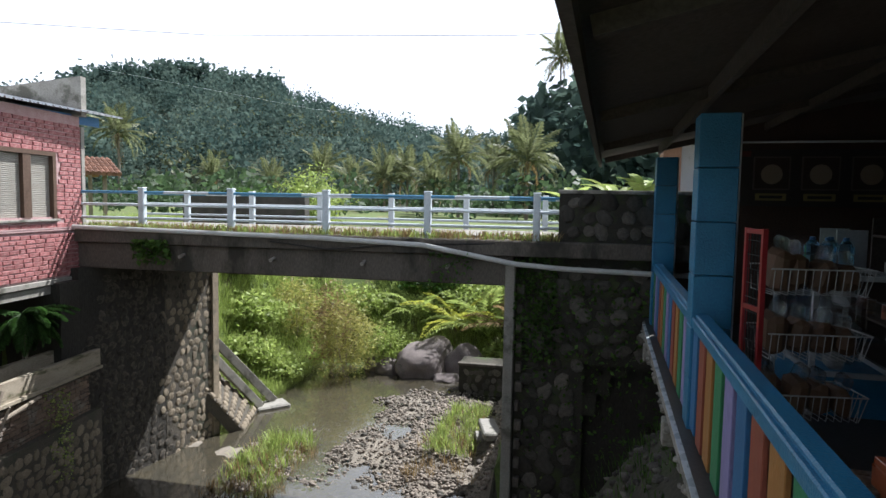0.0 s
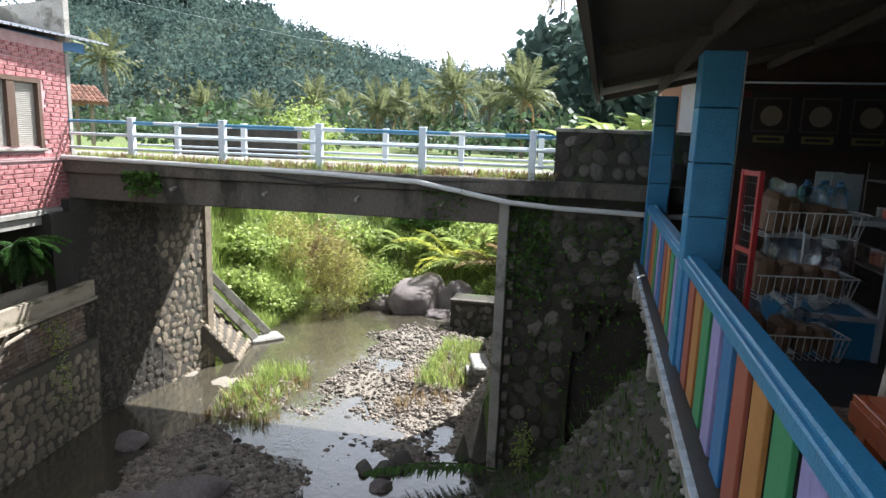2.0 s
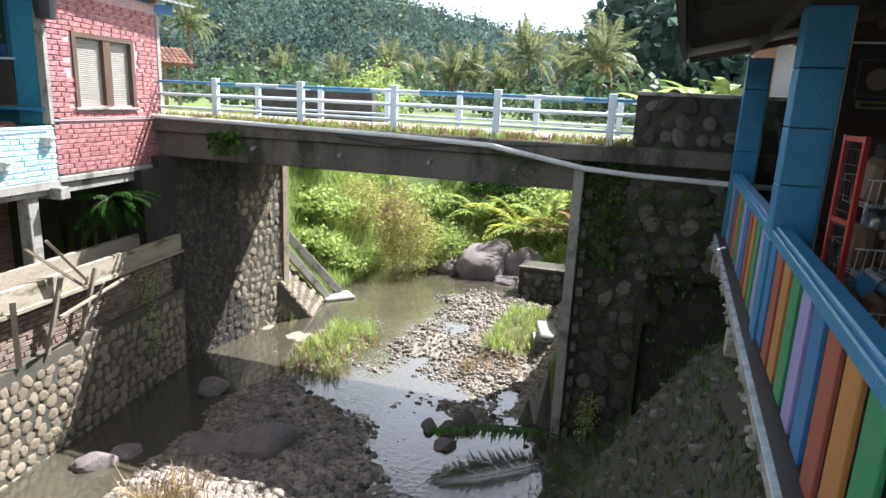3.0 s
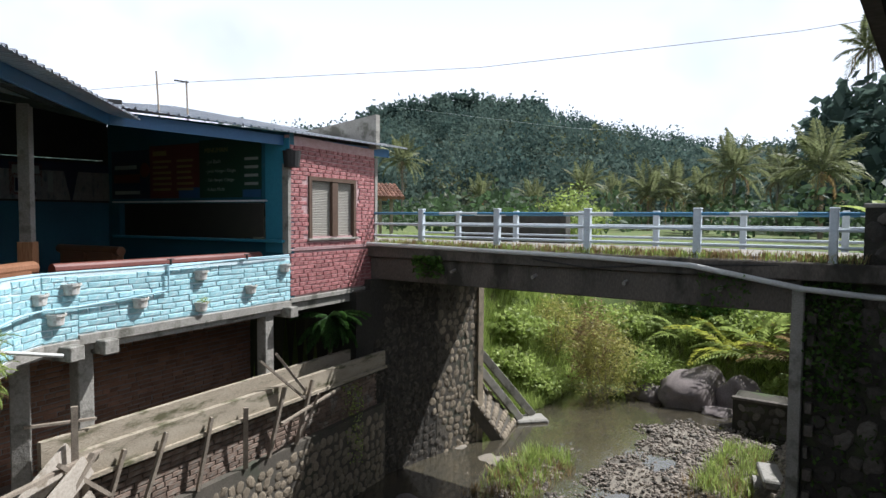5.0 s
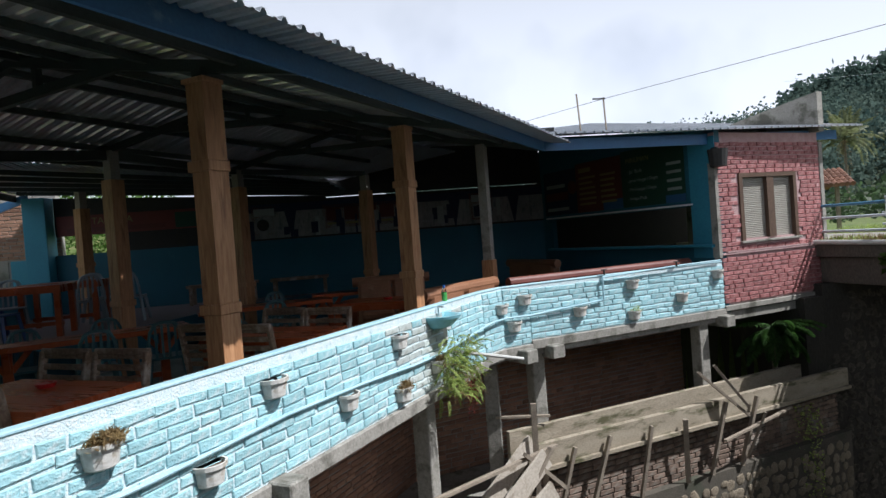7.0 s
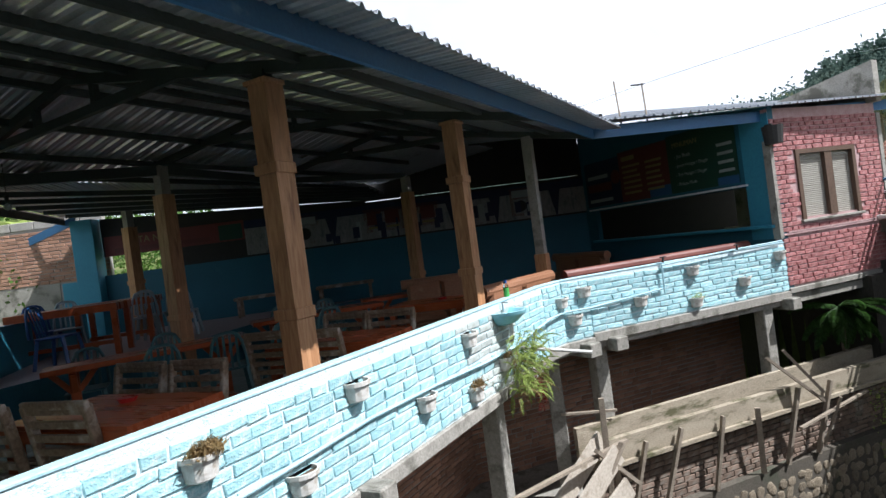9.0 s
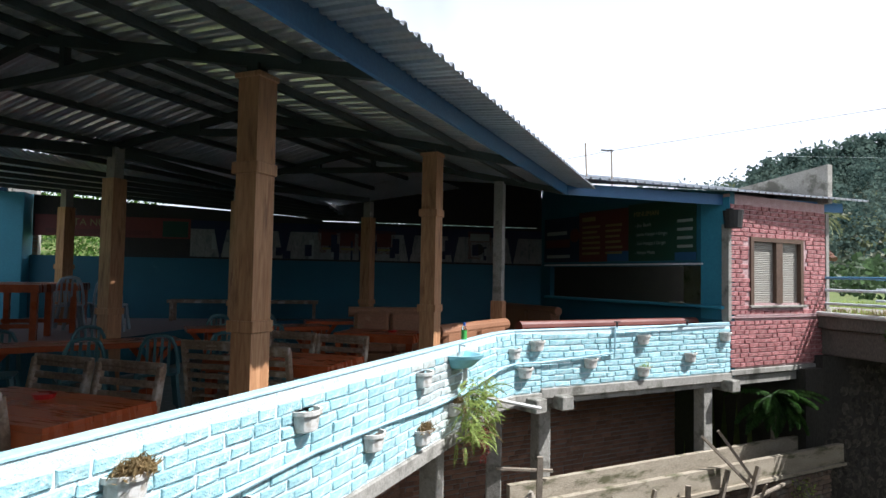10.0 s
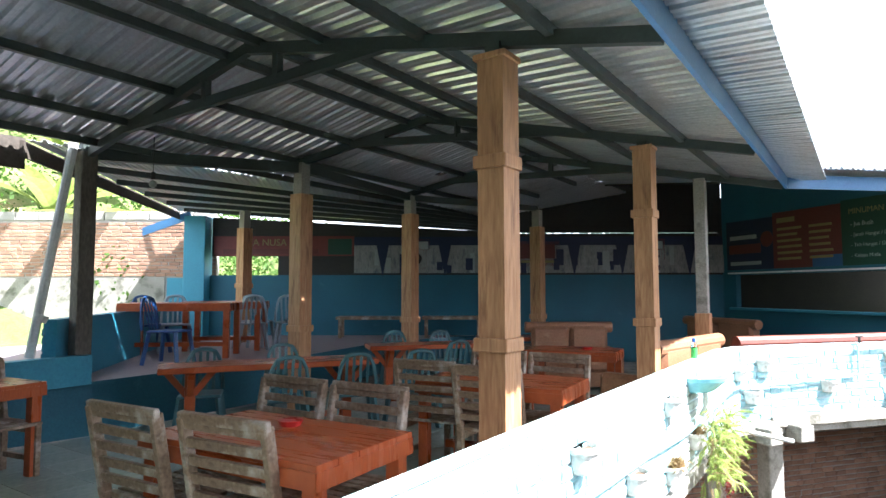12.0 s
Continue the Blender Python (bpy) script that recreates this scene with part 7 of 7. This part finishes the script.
rack = empty_at("snack_rack", ep(2.95, -0.2, 0, 10), "red steel rack with white wire baskets of snacks", "rack")
for x in (-0.13, 0.13):
    part("upright", boxed(x - 0.015, x + 0.015, -0.015, 0.015, 0, 1.56), M_RED_STEEL, rack)
for z in (0.05, 0.55, 1.05, 1.54):
    part("crossbar", boxed(-0.13, 0.13, -0.012, 0.012, z - 0.015, z + 0.015), M_RED_STEEL, rack)
bm = bmesh.new()
for k in range(5):
    rod(bm, (-0.1 + k * 0.05, 0, 0.05), (-0.1 + k * 0.05, 0, 1.54), 0.003, 4)
for k in range(16):
    rod(bm, (-0.13, 0, 0.1 + k * 0.092), (0.13, 0, 0.1 + k * 0.092), 0.003, 4)
part("mesh_panel", bm, M_DARK, rack, "thin dark wire mesh")
for z in (0.38, 0.76, 1.16):
    bm = bmesh.new()
    for k in range(13):
        y = -0.05 - k * 0.045
        for x in (-0.16, 0.16):
            rod(bm, (x, y, z), (x * 1.15, y, z + 0.16), 0.003, 4)
        rod(bm, (-0.16, y, z), (0.16, y, z), 0.003, 4)
    for k in range(8):
        x = -0.16 + k * 0.0457
        rod(bm, (x, -0.6, z), (x * 1.1, -0.64, z + 0.16), 0.003, 4)
    for x in (-0.184, 0.184):
        rod(bm, (x, -0.03, z + 0.16), (x, -0.64, z + 0.16), 0.005, 5)
    rod(bm, (-0.184, -0.64, z + 0.16), (0.184, -0.64, z + 0.16), 0.005, 5)
    part("basket", bm, M_WIRE, rack, "white wire basket")["kind"] = "stuff"
    for k in range(4):
        b = boxed(-0.11, 0.11, -0.06, 0.06, 0, 0.26 - 0.03 * k, bevel=0.04)
        for v in b.verts:
            v.co += Vector(noise.noise_vector(v.co * 9 + Vector((k, z, 0)))) * 0.03
        s = part("snack_bag", b, M_SNACK, None, m=ep(2.95, -0.2, z + 0.01, 10) @ pose(0, -0.12 - k * 0.14, 0, random.uniform(-8, 8), random.uniform(-8, 8), 0))
        tagged(s, "clear bag of brown crackers in a wire basket", "snack", "snack bags")
        b = boxed(-0.07, 0.07, -0.03, 0.03, 0.0, 0.12, bevel=0.02)
        part("bag_top", b, M_BAG, s, "clumped clear plastic", pose(0, 0, 0.23 - 0.03 * k, random.uniform(-15, 15), 0, 0))

case = empty_at("display_case", ep(4.85, -1.25, 0), "aluminium framed glass display case on a counter", "display case")
W, D, H = 1.2, 0.62, 1.16
for sx in (-1, 1):
    for sy in (-1, 1):
        part("frame_post", boxed(sx * W / 2 - 0.02, sx * W / 2 + 0.02, sy * D / 2 - 0.02, sy * D / 2 + 0.02, 0, H), M_ALU, case)
for z in (0.35, H - 0.02):
    for sy in (-1, 1):
        part("frame_rail", boxed(-W / 2, W / 2, sy * D / 2 - 0.02, sy * D / 2 + 0.02, z - 0.02, z + 0.02), M_ALU, case)
    for sx in (-1, 1):
        part("frame_rail", boxed(sx * W / 2 - 0.02, sx * W / 2 + 0.02, -D / 2, D / 2, z - 0.02, z + 0.02), M_ALU, case)
part("cabinet", boxed(-W / 2 + 0.02, W / 2 - 0.02, -D / 2 + 0.02, D / 2 - 0.02, 0, 0.33), M_POST_BLUE, case, "blue base cabinet")
for z in (0.62, 0.88):
    part("shelf", boxed(-W / 2 + 0.02, W / 2 - 0.02, -D / 2 + 0.02, D / 2 - 0.02, z, z + 0.008), M_GLASS, case)
part("glass_top", boxed(-W / 2, W / 2, -D / 2, D / 2, H, H + 0.008), M_GLASS, case)
part("glass_pane", boxed(-W / 2 - 0.004, -W / 2 + 0.002, -D / 2, D / 2, 0.37, H - 0.04), M_GLASS, case)
part("glass_pane", boxed(-W / 2, W / 2, D / 2 - 0.002, D / 2 + 0.004, 0.37, H - 0.04), M_GLASS, case)
for z in (0.37, 0.632, 0.892):
    for k in range(6):
        b = boxed(-0.08, 0.08, -0.07, 0.07, 0, 0.12, bevel=0.03)
        for v in b.verts:
            v.co += Vector(noise.noise_vector(v.co * 11 + Vector((k, z, 3)))) * 0.035
        s = part("food_pack", b, M_BAG if k % 2 else plain("pack_paper", (0.35, 0.36, 0.36)), None, m=ep(4.85 - 0.48 + 0.19 * k, -1.25 + random.uniform(-0.12, 0.12), z + 0.01, random.uniform(0, 90)))
        tagged(s, "small plastic food pack inside the display case", "food pack", "food packs")
M_JUG = glassy("blue_water_plastic", (0.35, 0.62, 0.80), 0.06)
for k, (u, v) in enumerate(((4.4, -1.05), (4.55, -0.98), (4.45, -1.2), (4.62, -1.14))):
    j = empty_at("water_bottle", ep(u, v, H + 0.01), "squat blue-tinted plastic water bottle on the case", "bottle", "water bottles")
    bm = bmesh.new()
    prof = ((0.06, 0.0), (0.065, 0.01), (0.065, 0.05), (0.06, 0.055), (0.06, 0.062), (0.065, 0.067), (0.065, 0.13), (0.06, 0.135), (0.06, 0.142), (0.065, 0.147), (0.065, 0.21), (0.025, 0.26))
    rings = [[bm.verts.new((r * math.cos(i * math.pi / 7), r * math.sin(i * math.pi / 7), z)) for i in range(14)] for r, z in prof]
    for ra_, rb_ in zip(rings, rings[1:]):
        for i in range(14):
            bm.faces.new((ra_[i], ra_[(i + 1) % 14], rb_[(i + 1) % 14], rb_[i]))
    bm.faces.new(rings[0][::-1])
    bm.faces.new(rings[-1])
    part("body", bm, M_JUG, j)
    part("cap", rod(bmesh.new(), (0, 0, 0.26), (0, 0, 0.285), 0.024, 10), M_SKYB, j)
gt = empty_at("green_glass_tank", ep(5.0, -1.35, H), "small glass tank with green backing", "glass tank")
part("backing", boxed(-0.22, 0.22, -0.12, -0.1, 0, 0.34), plain("leaf_print", (0.08, 0.25, 0.06)), gt)
for x in (-0.22, 0.22):
    part("edge", boxed(x - 0.01, x + 0.01, -0.12, 0.12, 0, 0.35), M_ALU, gt)
sh = empty_at("can_shelf", ep(5.6, -2.2, 0), "dark wooden shelf with rows of cans", "shelf")
for z in (0.5, 0.95, 1.4):
    part("board", boxed(-0.7, 0.7, -0.15, 0.15, z, z + 0.025), M_ROOF_BOARD, sh)
for x in (-0.7, 0.7):
    part("side", boxed(x - 0.015, x + 0.015, -0.15, 0.15, 0, 1.6), M_ROOF_BOARD, sh)
for z in (0.525, 0.975):
    for k in range(9):
        cn = empty_at("tin_can", ep(5.0 + k * 0.15, -2.2, z), "small paper-labelled tin can on a shelf", "can", "tin cans")
        part("body", rod(bmesh.new(), (0, 0, 0.005), (0, 0, 0.15), 0.05, 10), plain("can_label", random.choice(((0.3, 0.2, 0.1), (0.35, 0.1, 0.06), (0.2, 0.2, 0.18)))), cn)
        part("rim", rod(bmesh.new(), (0, 0, 0.15), (0, 0, 0.156), 0.048, 10), M_ALU, cn)
et = table(0, 0, 1.15, 0.75, 0, 0.75, "varnished red-brown table by the balustrade")
et.matrix_basis = ep(0.72, -0.68, 0)
ec = copy_thing(CH, ep(1.72, -0.75, 0, -90))
ec["label"], ec["group"] = "dark slatted wooden chair by the balustrade", "eatery chairs"
ec = copy_thing(CH, ep(0.75, -1.35, 0, 0))
ec["label"], ec["group"] = "dark slatted wooden chair by the balustrade", "eatery chairs"
bn = empty_at("food_banner", ep(8.38, -2.6, 0, 90), "dark printed food banner on the end wall", "banner")
part("sheet", boxed(-1.75, 1.7, 0.0, 0.01, 1.72, 2.52), plain("banner_dark", (0.035, 0.03, 0.03), 0.45), bn)
for k in range(5):
    x = 1.1 - k * 0.62
    part("picture_frame", boxed(x - 0.24, x + 0.24, 0.01, 0.016, 1.95, 2.42), plain("frame_line", (0.12, 0.10, 0.09)), bn)
    part("picture", boxed(x - 0.22, x + 0.22, 0.016, 0.02, 1.97, 2.40), plain("dark_picture", (0.05, 0.035, 0.03)), bn)
    part("dish", rod(bmesh.new(), (x, 0.018, 2.17), (x, 0.026, 2.17), 0.14, 16), plain("dish", (0.30, 0.24, 0.18)), bn)
    part("caption_plate", boxed(x - 0.2, x + 0.2, 0.01, 0.016, 1.80, 1.90), M_YEL, bn)
    part("print_bar", boxed(x - 0.15, x + 0.15, 0.016, 0.019, 1.83, 1.87), M_DARK, bn)
part("price_plate", boxed(1.38, 1.55, 0.01, 0.02, 2.42, 2.50), M_RED_B, bn, "small red price plate")
part("tube", rod(bmesh.new(), (-1.7, 0.05, 2.62), (1.7, 0.05, 2.62), 0.015, 8), M_WHITE, bn, "pale thin batten")

# ledge tiles and broken slab edge under the balustrade
ledge = part("ledge", boxed(-0.5, 8.2, 0.02, 0.17, FZ - 0.12, FZ - 0.02), M_CONCRETE, m=EAT)
tagged(ledge, "narrow ledge of white tiles below the slats", "ledge", kind="structure")
lt = mesh_of("tile", boxed(0, 0.395, 0, 0.14, 0, 0.012, bevel=0.003), M_LEDGE)
for k in range(21):
    pieces("tile", lt, ledge, pose(-0.45 + k * 0.4, 0.04, FZ - 0.02))
rough = bmesh.new()
for k in range(160):
    u = -0.5 + 8.6 * random.random()
    r = random.uniform(0.012, 0.04)
    bmesh.ops.create_icosphere(rough, subdivisions=1, radius=r, matrix=pose(u, 0.13 + random.uniform(-0.03, 0.05), FZ - 0.1 - random.uniform(0, 0.12), random.uniform(0, 90), 0, random.uniform(0, 90)) @ Matrix.Diagonal((1.6, 0.7, 1, 1)))
part("broken_edge", rough, M_CONCRETE, ledge, "crumbling concrete edge")
for u in (1.0, 4.2, 7.2):
    b = part("floor_joist", boxed(u - 0.08, u + 0.08, -1.0, 0.2, FZ - 0.36, FZ - 0.14, bevel=0.01), M_CONCRETE, m=EAT)
    tagged(b, "short concrete joist end under the ledge", "joist", "eatery joists")

# ---- beyond the bridge: tiled hut, roadside shop, dark wall, banana plants ----
hx, hy = 0.0, 27.5
hut = empty_at("tiled_hut", pose(hx, hy, float(ground_z(hx, hy)), 0, 0, 8), "small open hut with terracotta tile roof", "hut")
hz = float(ground_z(hx, hy))
for x in (-1.6, 1.6):
    for y in (-1.0, 1.0):
        part("post", boxed(x - 0.06, x + 0.06, y - 0.06, y + 0.06, 0, 2.5 - hz), M_GREY_WOOD, hut)
part("wall", boxed(-1.6, 1.2, 0.9, 1.0, 0, 1.2), M_BARE_BRICK, hut)
tile_me = mesh_of("roof_tile", rod(bmesh.new(), (0, 0, 0), (0, 0.36, 0.13), 0.09, 6, 0.075), M_TERRACOTTA)
for side in (-1, 1):
    sl = part("roof_slope", slab(bmesh.new(), [(-2.0, side * 1.5, 2.35 - hz), (2.0, side * 1.5, 2.35 - hz), (2.0, 0, 2.95 - hz), (-2.0, 0, 2.95 - hz)], 0.05), M_TERRACOTTA, hut)
    for r in range(5):
        for k in range(24):
            m = pose(-1.95 + k * 0.17, side * (1.52 - r * 0.3), 2.36 - hz + r * 0.12) if side < 0 else pose(-1.95 + k * 0.17, 1.52 - r * 0.3, 2.36 - hz + r * 0.12, 0, 0, 180)
            if side < 0:
                pieces("roof_tile", tile_me, sl, m)
dw = part("wall_roadside", boxed(-3.6, 0.2, 6.4, 6.7, 0.4, 1.62), M_DARK_STONE, m=pose(BR0.x, BR0.y, 0, 0, 0, BANG))
tagged(dw, "dark stone roadside wall beyond the bridge", "wall", kind="structure")
bush(-3.2, 14.5, 2.6, 1.6, 2200, M_LEAF_BRIGHT, "rounded sunlit shrub beside the hut", 0.2, 0.4)
shop = empty_at("roadside_shop", pose(bp(11.2, 3.6).x, bp(11.2, 3.6).y, 0.9, 0, 0, BANG), "white roadside shop with brick pier and red roof edge", "shop")
part("wall", boxed(-1.6, 4.0, 0.3, 0.5, 0, 1.9), M_WHITE, shop)
part("counter", boxed(-1.2, 2.6, -0.2, 0.2, 0, 1.25), M_WHITE, shop, "white tiled counter")
part("pier", boxed(-1.95, -1.6, -0.1, 0.4, 0, 2.1), M_BARE_BRICK, shop, "bare brick pier")
part("roof", slab(bmesh.new(), [(-2.2, -0.8, 2.0), (4.2, -0.8, 2.0), (4.2, 2.4, 2.5), (-2.2, 2.4, 2.5)], 0.08), M_ZINC, shop)
part("roof_edge", boxed(-2.2, 4.2, -0.84, -0.8, 1.90, 2.04), M_TERRACOTTA, shop, "red painted roof edge")


def banana(x, y, z, h, n, label="bright green banana plant behind the wall"):
    t = empty_at("banana_plant", pose(x, y, z, 0, 0, random.uniform(0, 360)), label, "plant", "banana plants")
    part("stem", rod(bmesh.new(), (0, 0, 0), (0, 0, h * 0.5), 0.08, 8, 0.05), M_LEAF_BRIGHT, t)
    for i in range(n):
        a, L = i * 2.4, h * random.uniform(0.55, 0.8)
        el = random.uniform(0.7, 1.35)
        bm = bmesh.new()
        rows = []
        for k in range(8):
            u = k / 7
            r = L * u * (math.cos(el) + 0.35 * u)
            zz = h * 0.45 + L * (u * math.sin(el) - 0.45 * u * u)
            wd = 0.16 * h * 0.5 * math.sin(math.pi * (0.08 + 0.9 * u)) + 0.005
            c = Vector((math.cos(a) * r, math.sin(a) * r, zz))
            sd = Vector((-math.sin(a), math.cos(a), 0)) * wd
            rows.append((bm.verts.new(c - sd + Vector((0, 0, 0.3 * wd))), bm.verts.new(c), bm.verts.new(c + sd + Vector((0, 0, 0.3 * wd)))))
        for p, q in zip(rows, rows[1:]):
            bm.faces.new((p[0], p[1], q[1], q[0]))
            bm.faces.new((p[1], p[2], q[2], q[1]))
        part("leaf", bm, M_LEAF_BRIGHT, t)


for s, n, h in ((7.5, 1.2, 1.15), (8.3, 2.6, 1.4), (9.0, 4.8, 1.7)):
    p = bp(s, n)
    banana(p.x, p.y, 0.9, h, 7)
for x, y, h in ((-17.5, 9.2, 3.0), (-19.0, 8.2, 3.2), (-20.5, 9.6, 3.4)):
    banana(x, y, float(ground_z(x, y)), h, 8, "sunlit banana plant on the garden slope")
fallen = empty_at("fallen_frond", pose(5.1, 8.05, -3.72, 0, -12, 165), "fallen palm frond lying in the stream", "frond")
pieces("frond", frond_mesh("frond", 2.2, 0.25, M_LEAF, 34, 0.6, 1.3), fallen, pose(0, 0, 0, 25, 10, 0))
sapling = empty_at("bank_sapling", pose(5.35, 7.75, -3.9), "small leafy sapling at the water edge", "sapling")
part("stem", rod(bmesh.new(), (0, 0, 0), (0.1, 0, 0.9), 0.012, 5), M_GREY_WOOD, sapling)
v, f = leaf_cards(shell((0.05, 0, 0.6), (0.22, 0.22, 0.5), 320, 0.8), 0.07, 1.0, 0.5)
raw("leaves", v, f, M_LEAF_BRIGHT, sapling)
tufts("reed_straw", np.stack([RNG.uniform(-1.0, -0.2, 60), RNG.uniform(8.4, 9.2, 60), np.full(60, -3.95)], 1), 0.5, 10, M_LEAF_DRY, "dry straw heap on the pebbles", 0.2)


# ---- bricks, floor tiles ----
near_spot = (2.9, 0.3, 0.2, 0.3)
for k, (w, ln, z0) in enumerate(par_walls):
    brick_face(w, ln, z0 - 0.02, PAR_TOP - 0.02, M_BLUE_BRICK, near_spot[k], (6.2, 0.75) if k == 0 else None, limit=300, run=0.25, proud=0.007)
brick_face(hut_front, HL, 0.14, 0.93, M_RED_BRICK, 1.0, limit=120, course=0.075, run=0.22)
hole = (WX0 - 0.14, WX1 + 0.14, WZ0 - 0.08, WZ1 + 0.06)
brick_face(hut_front, HL, 0.99, 2.82, M_RED_BRICK, 1.0, None, (hole,), limit=180, course=0.075, run=0.22)
brick_face(lb1, LB1, -2.3, -0.15, M_BARE_BRICK, 7.0, limit=60)
brick_face(lb2, LB2, -2.3, -0.15, M_BARE_BRICK, 2.0, limit=60)
brick_face(mid, math.dist(T0, T1), -2.4, -1.62, M_ROUGH_BRICK, 2.0, limit=120)
brick_face(garden_wall, GWL, 1.78, 2.98, M_BARE_BRICK, GWL, limit=100)
M_DARK_BLUE_BRICK = material("dark_blue_brick", (0.06, 0.20, 0.27), (0.045, 0.15, 0.21), 0.6, 5, 50, 0.4, random=0.2)
brick_face(side_low, SLL, 0.57, 1.18, M_DARK_BLUE_BRICK, SLL, limit=60)
ftile = mesh_of("tile", boxed(0.003, 0.397, 0.003, 0.397, 0, 0.008, bevel=0.002), M_TILE_FLOOR)
count = 0
for j in range(28):
    for i in range(13):
        x, y = -9.7 + i * 0.4, 1.0 + j * 0.4
        if x + 0.4 > -4.55:
            continue
        if count < 300:
            pieces("tile", ftile, hall_floor, pose(x, y, 0.0))
        count += 1
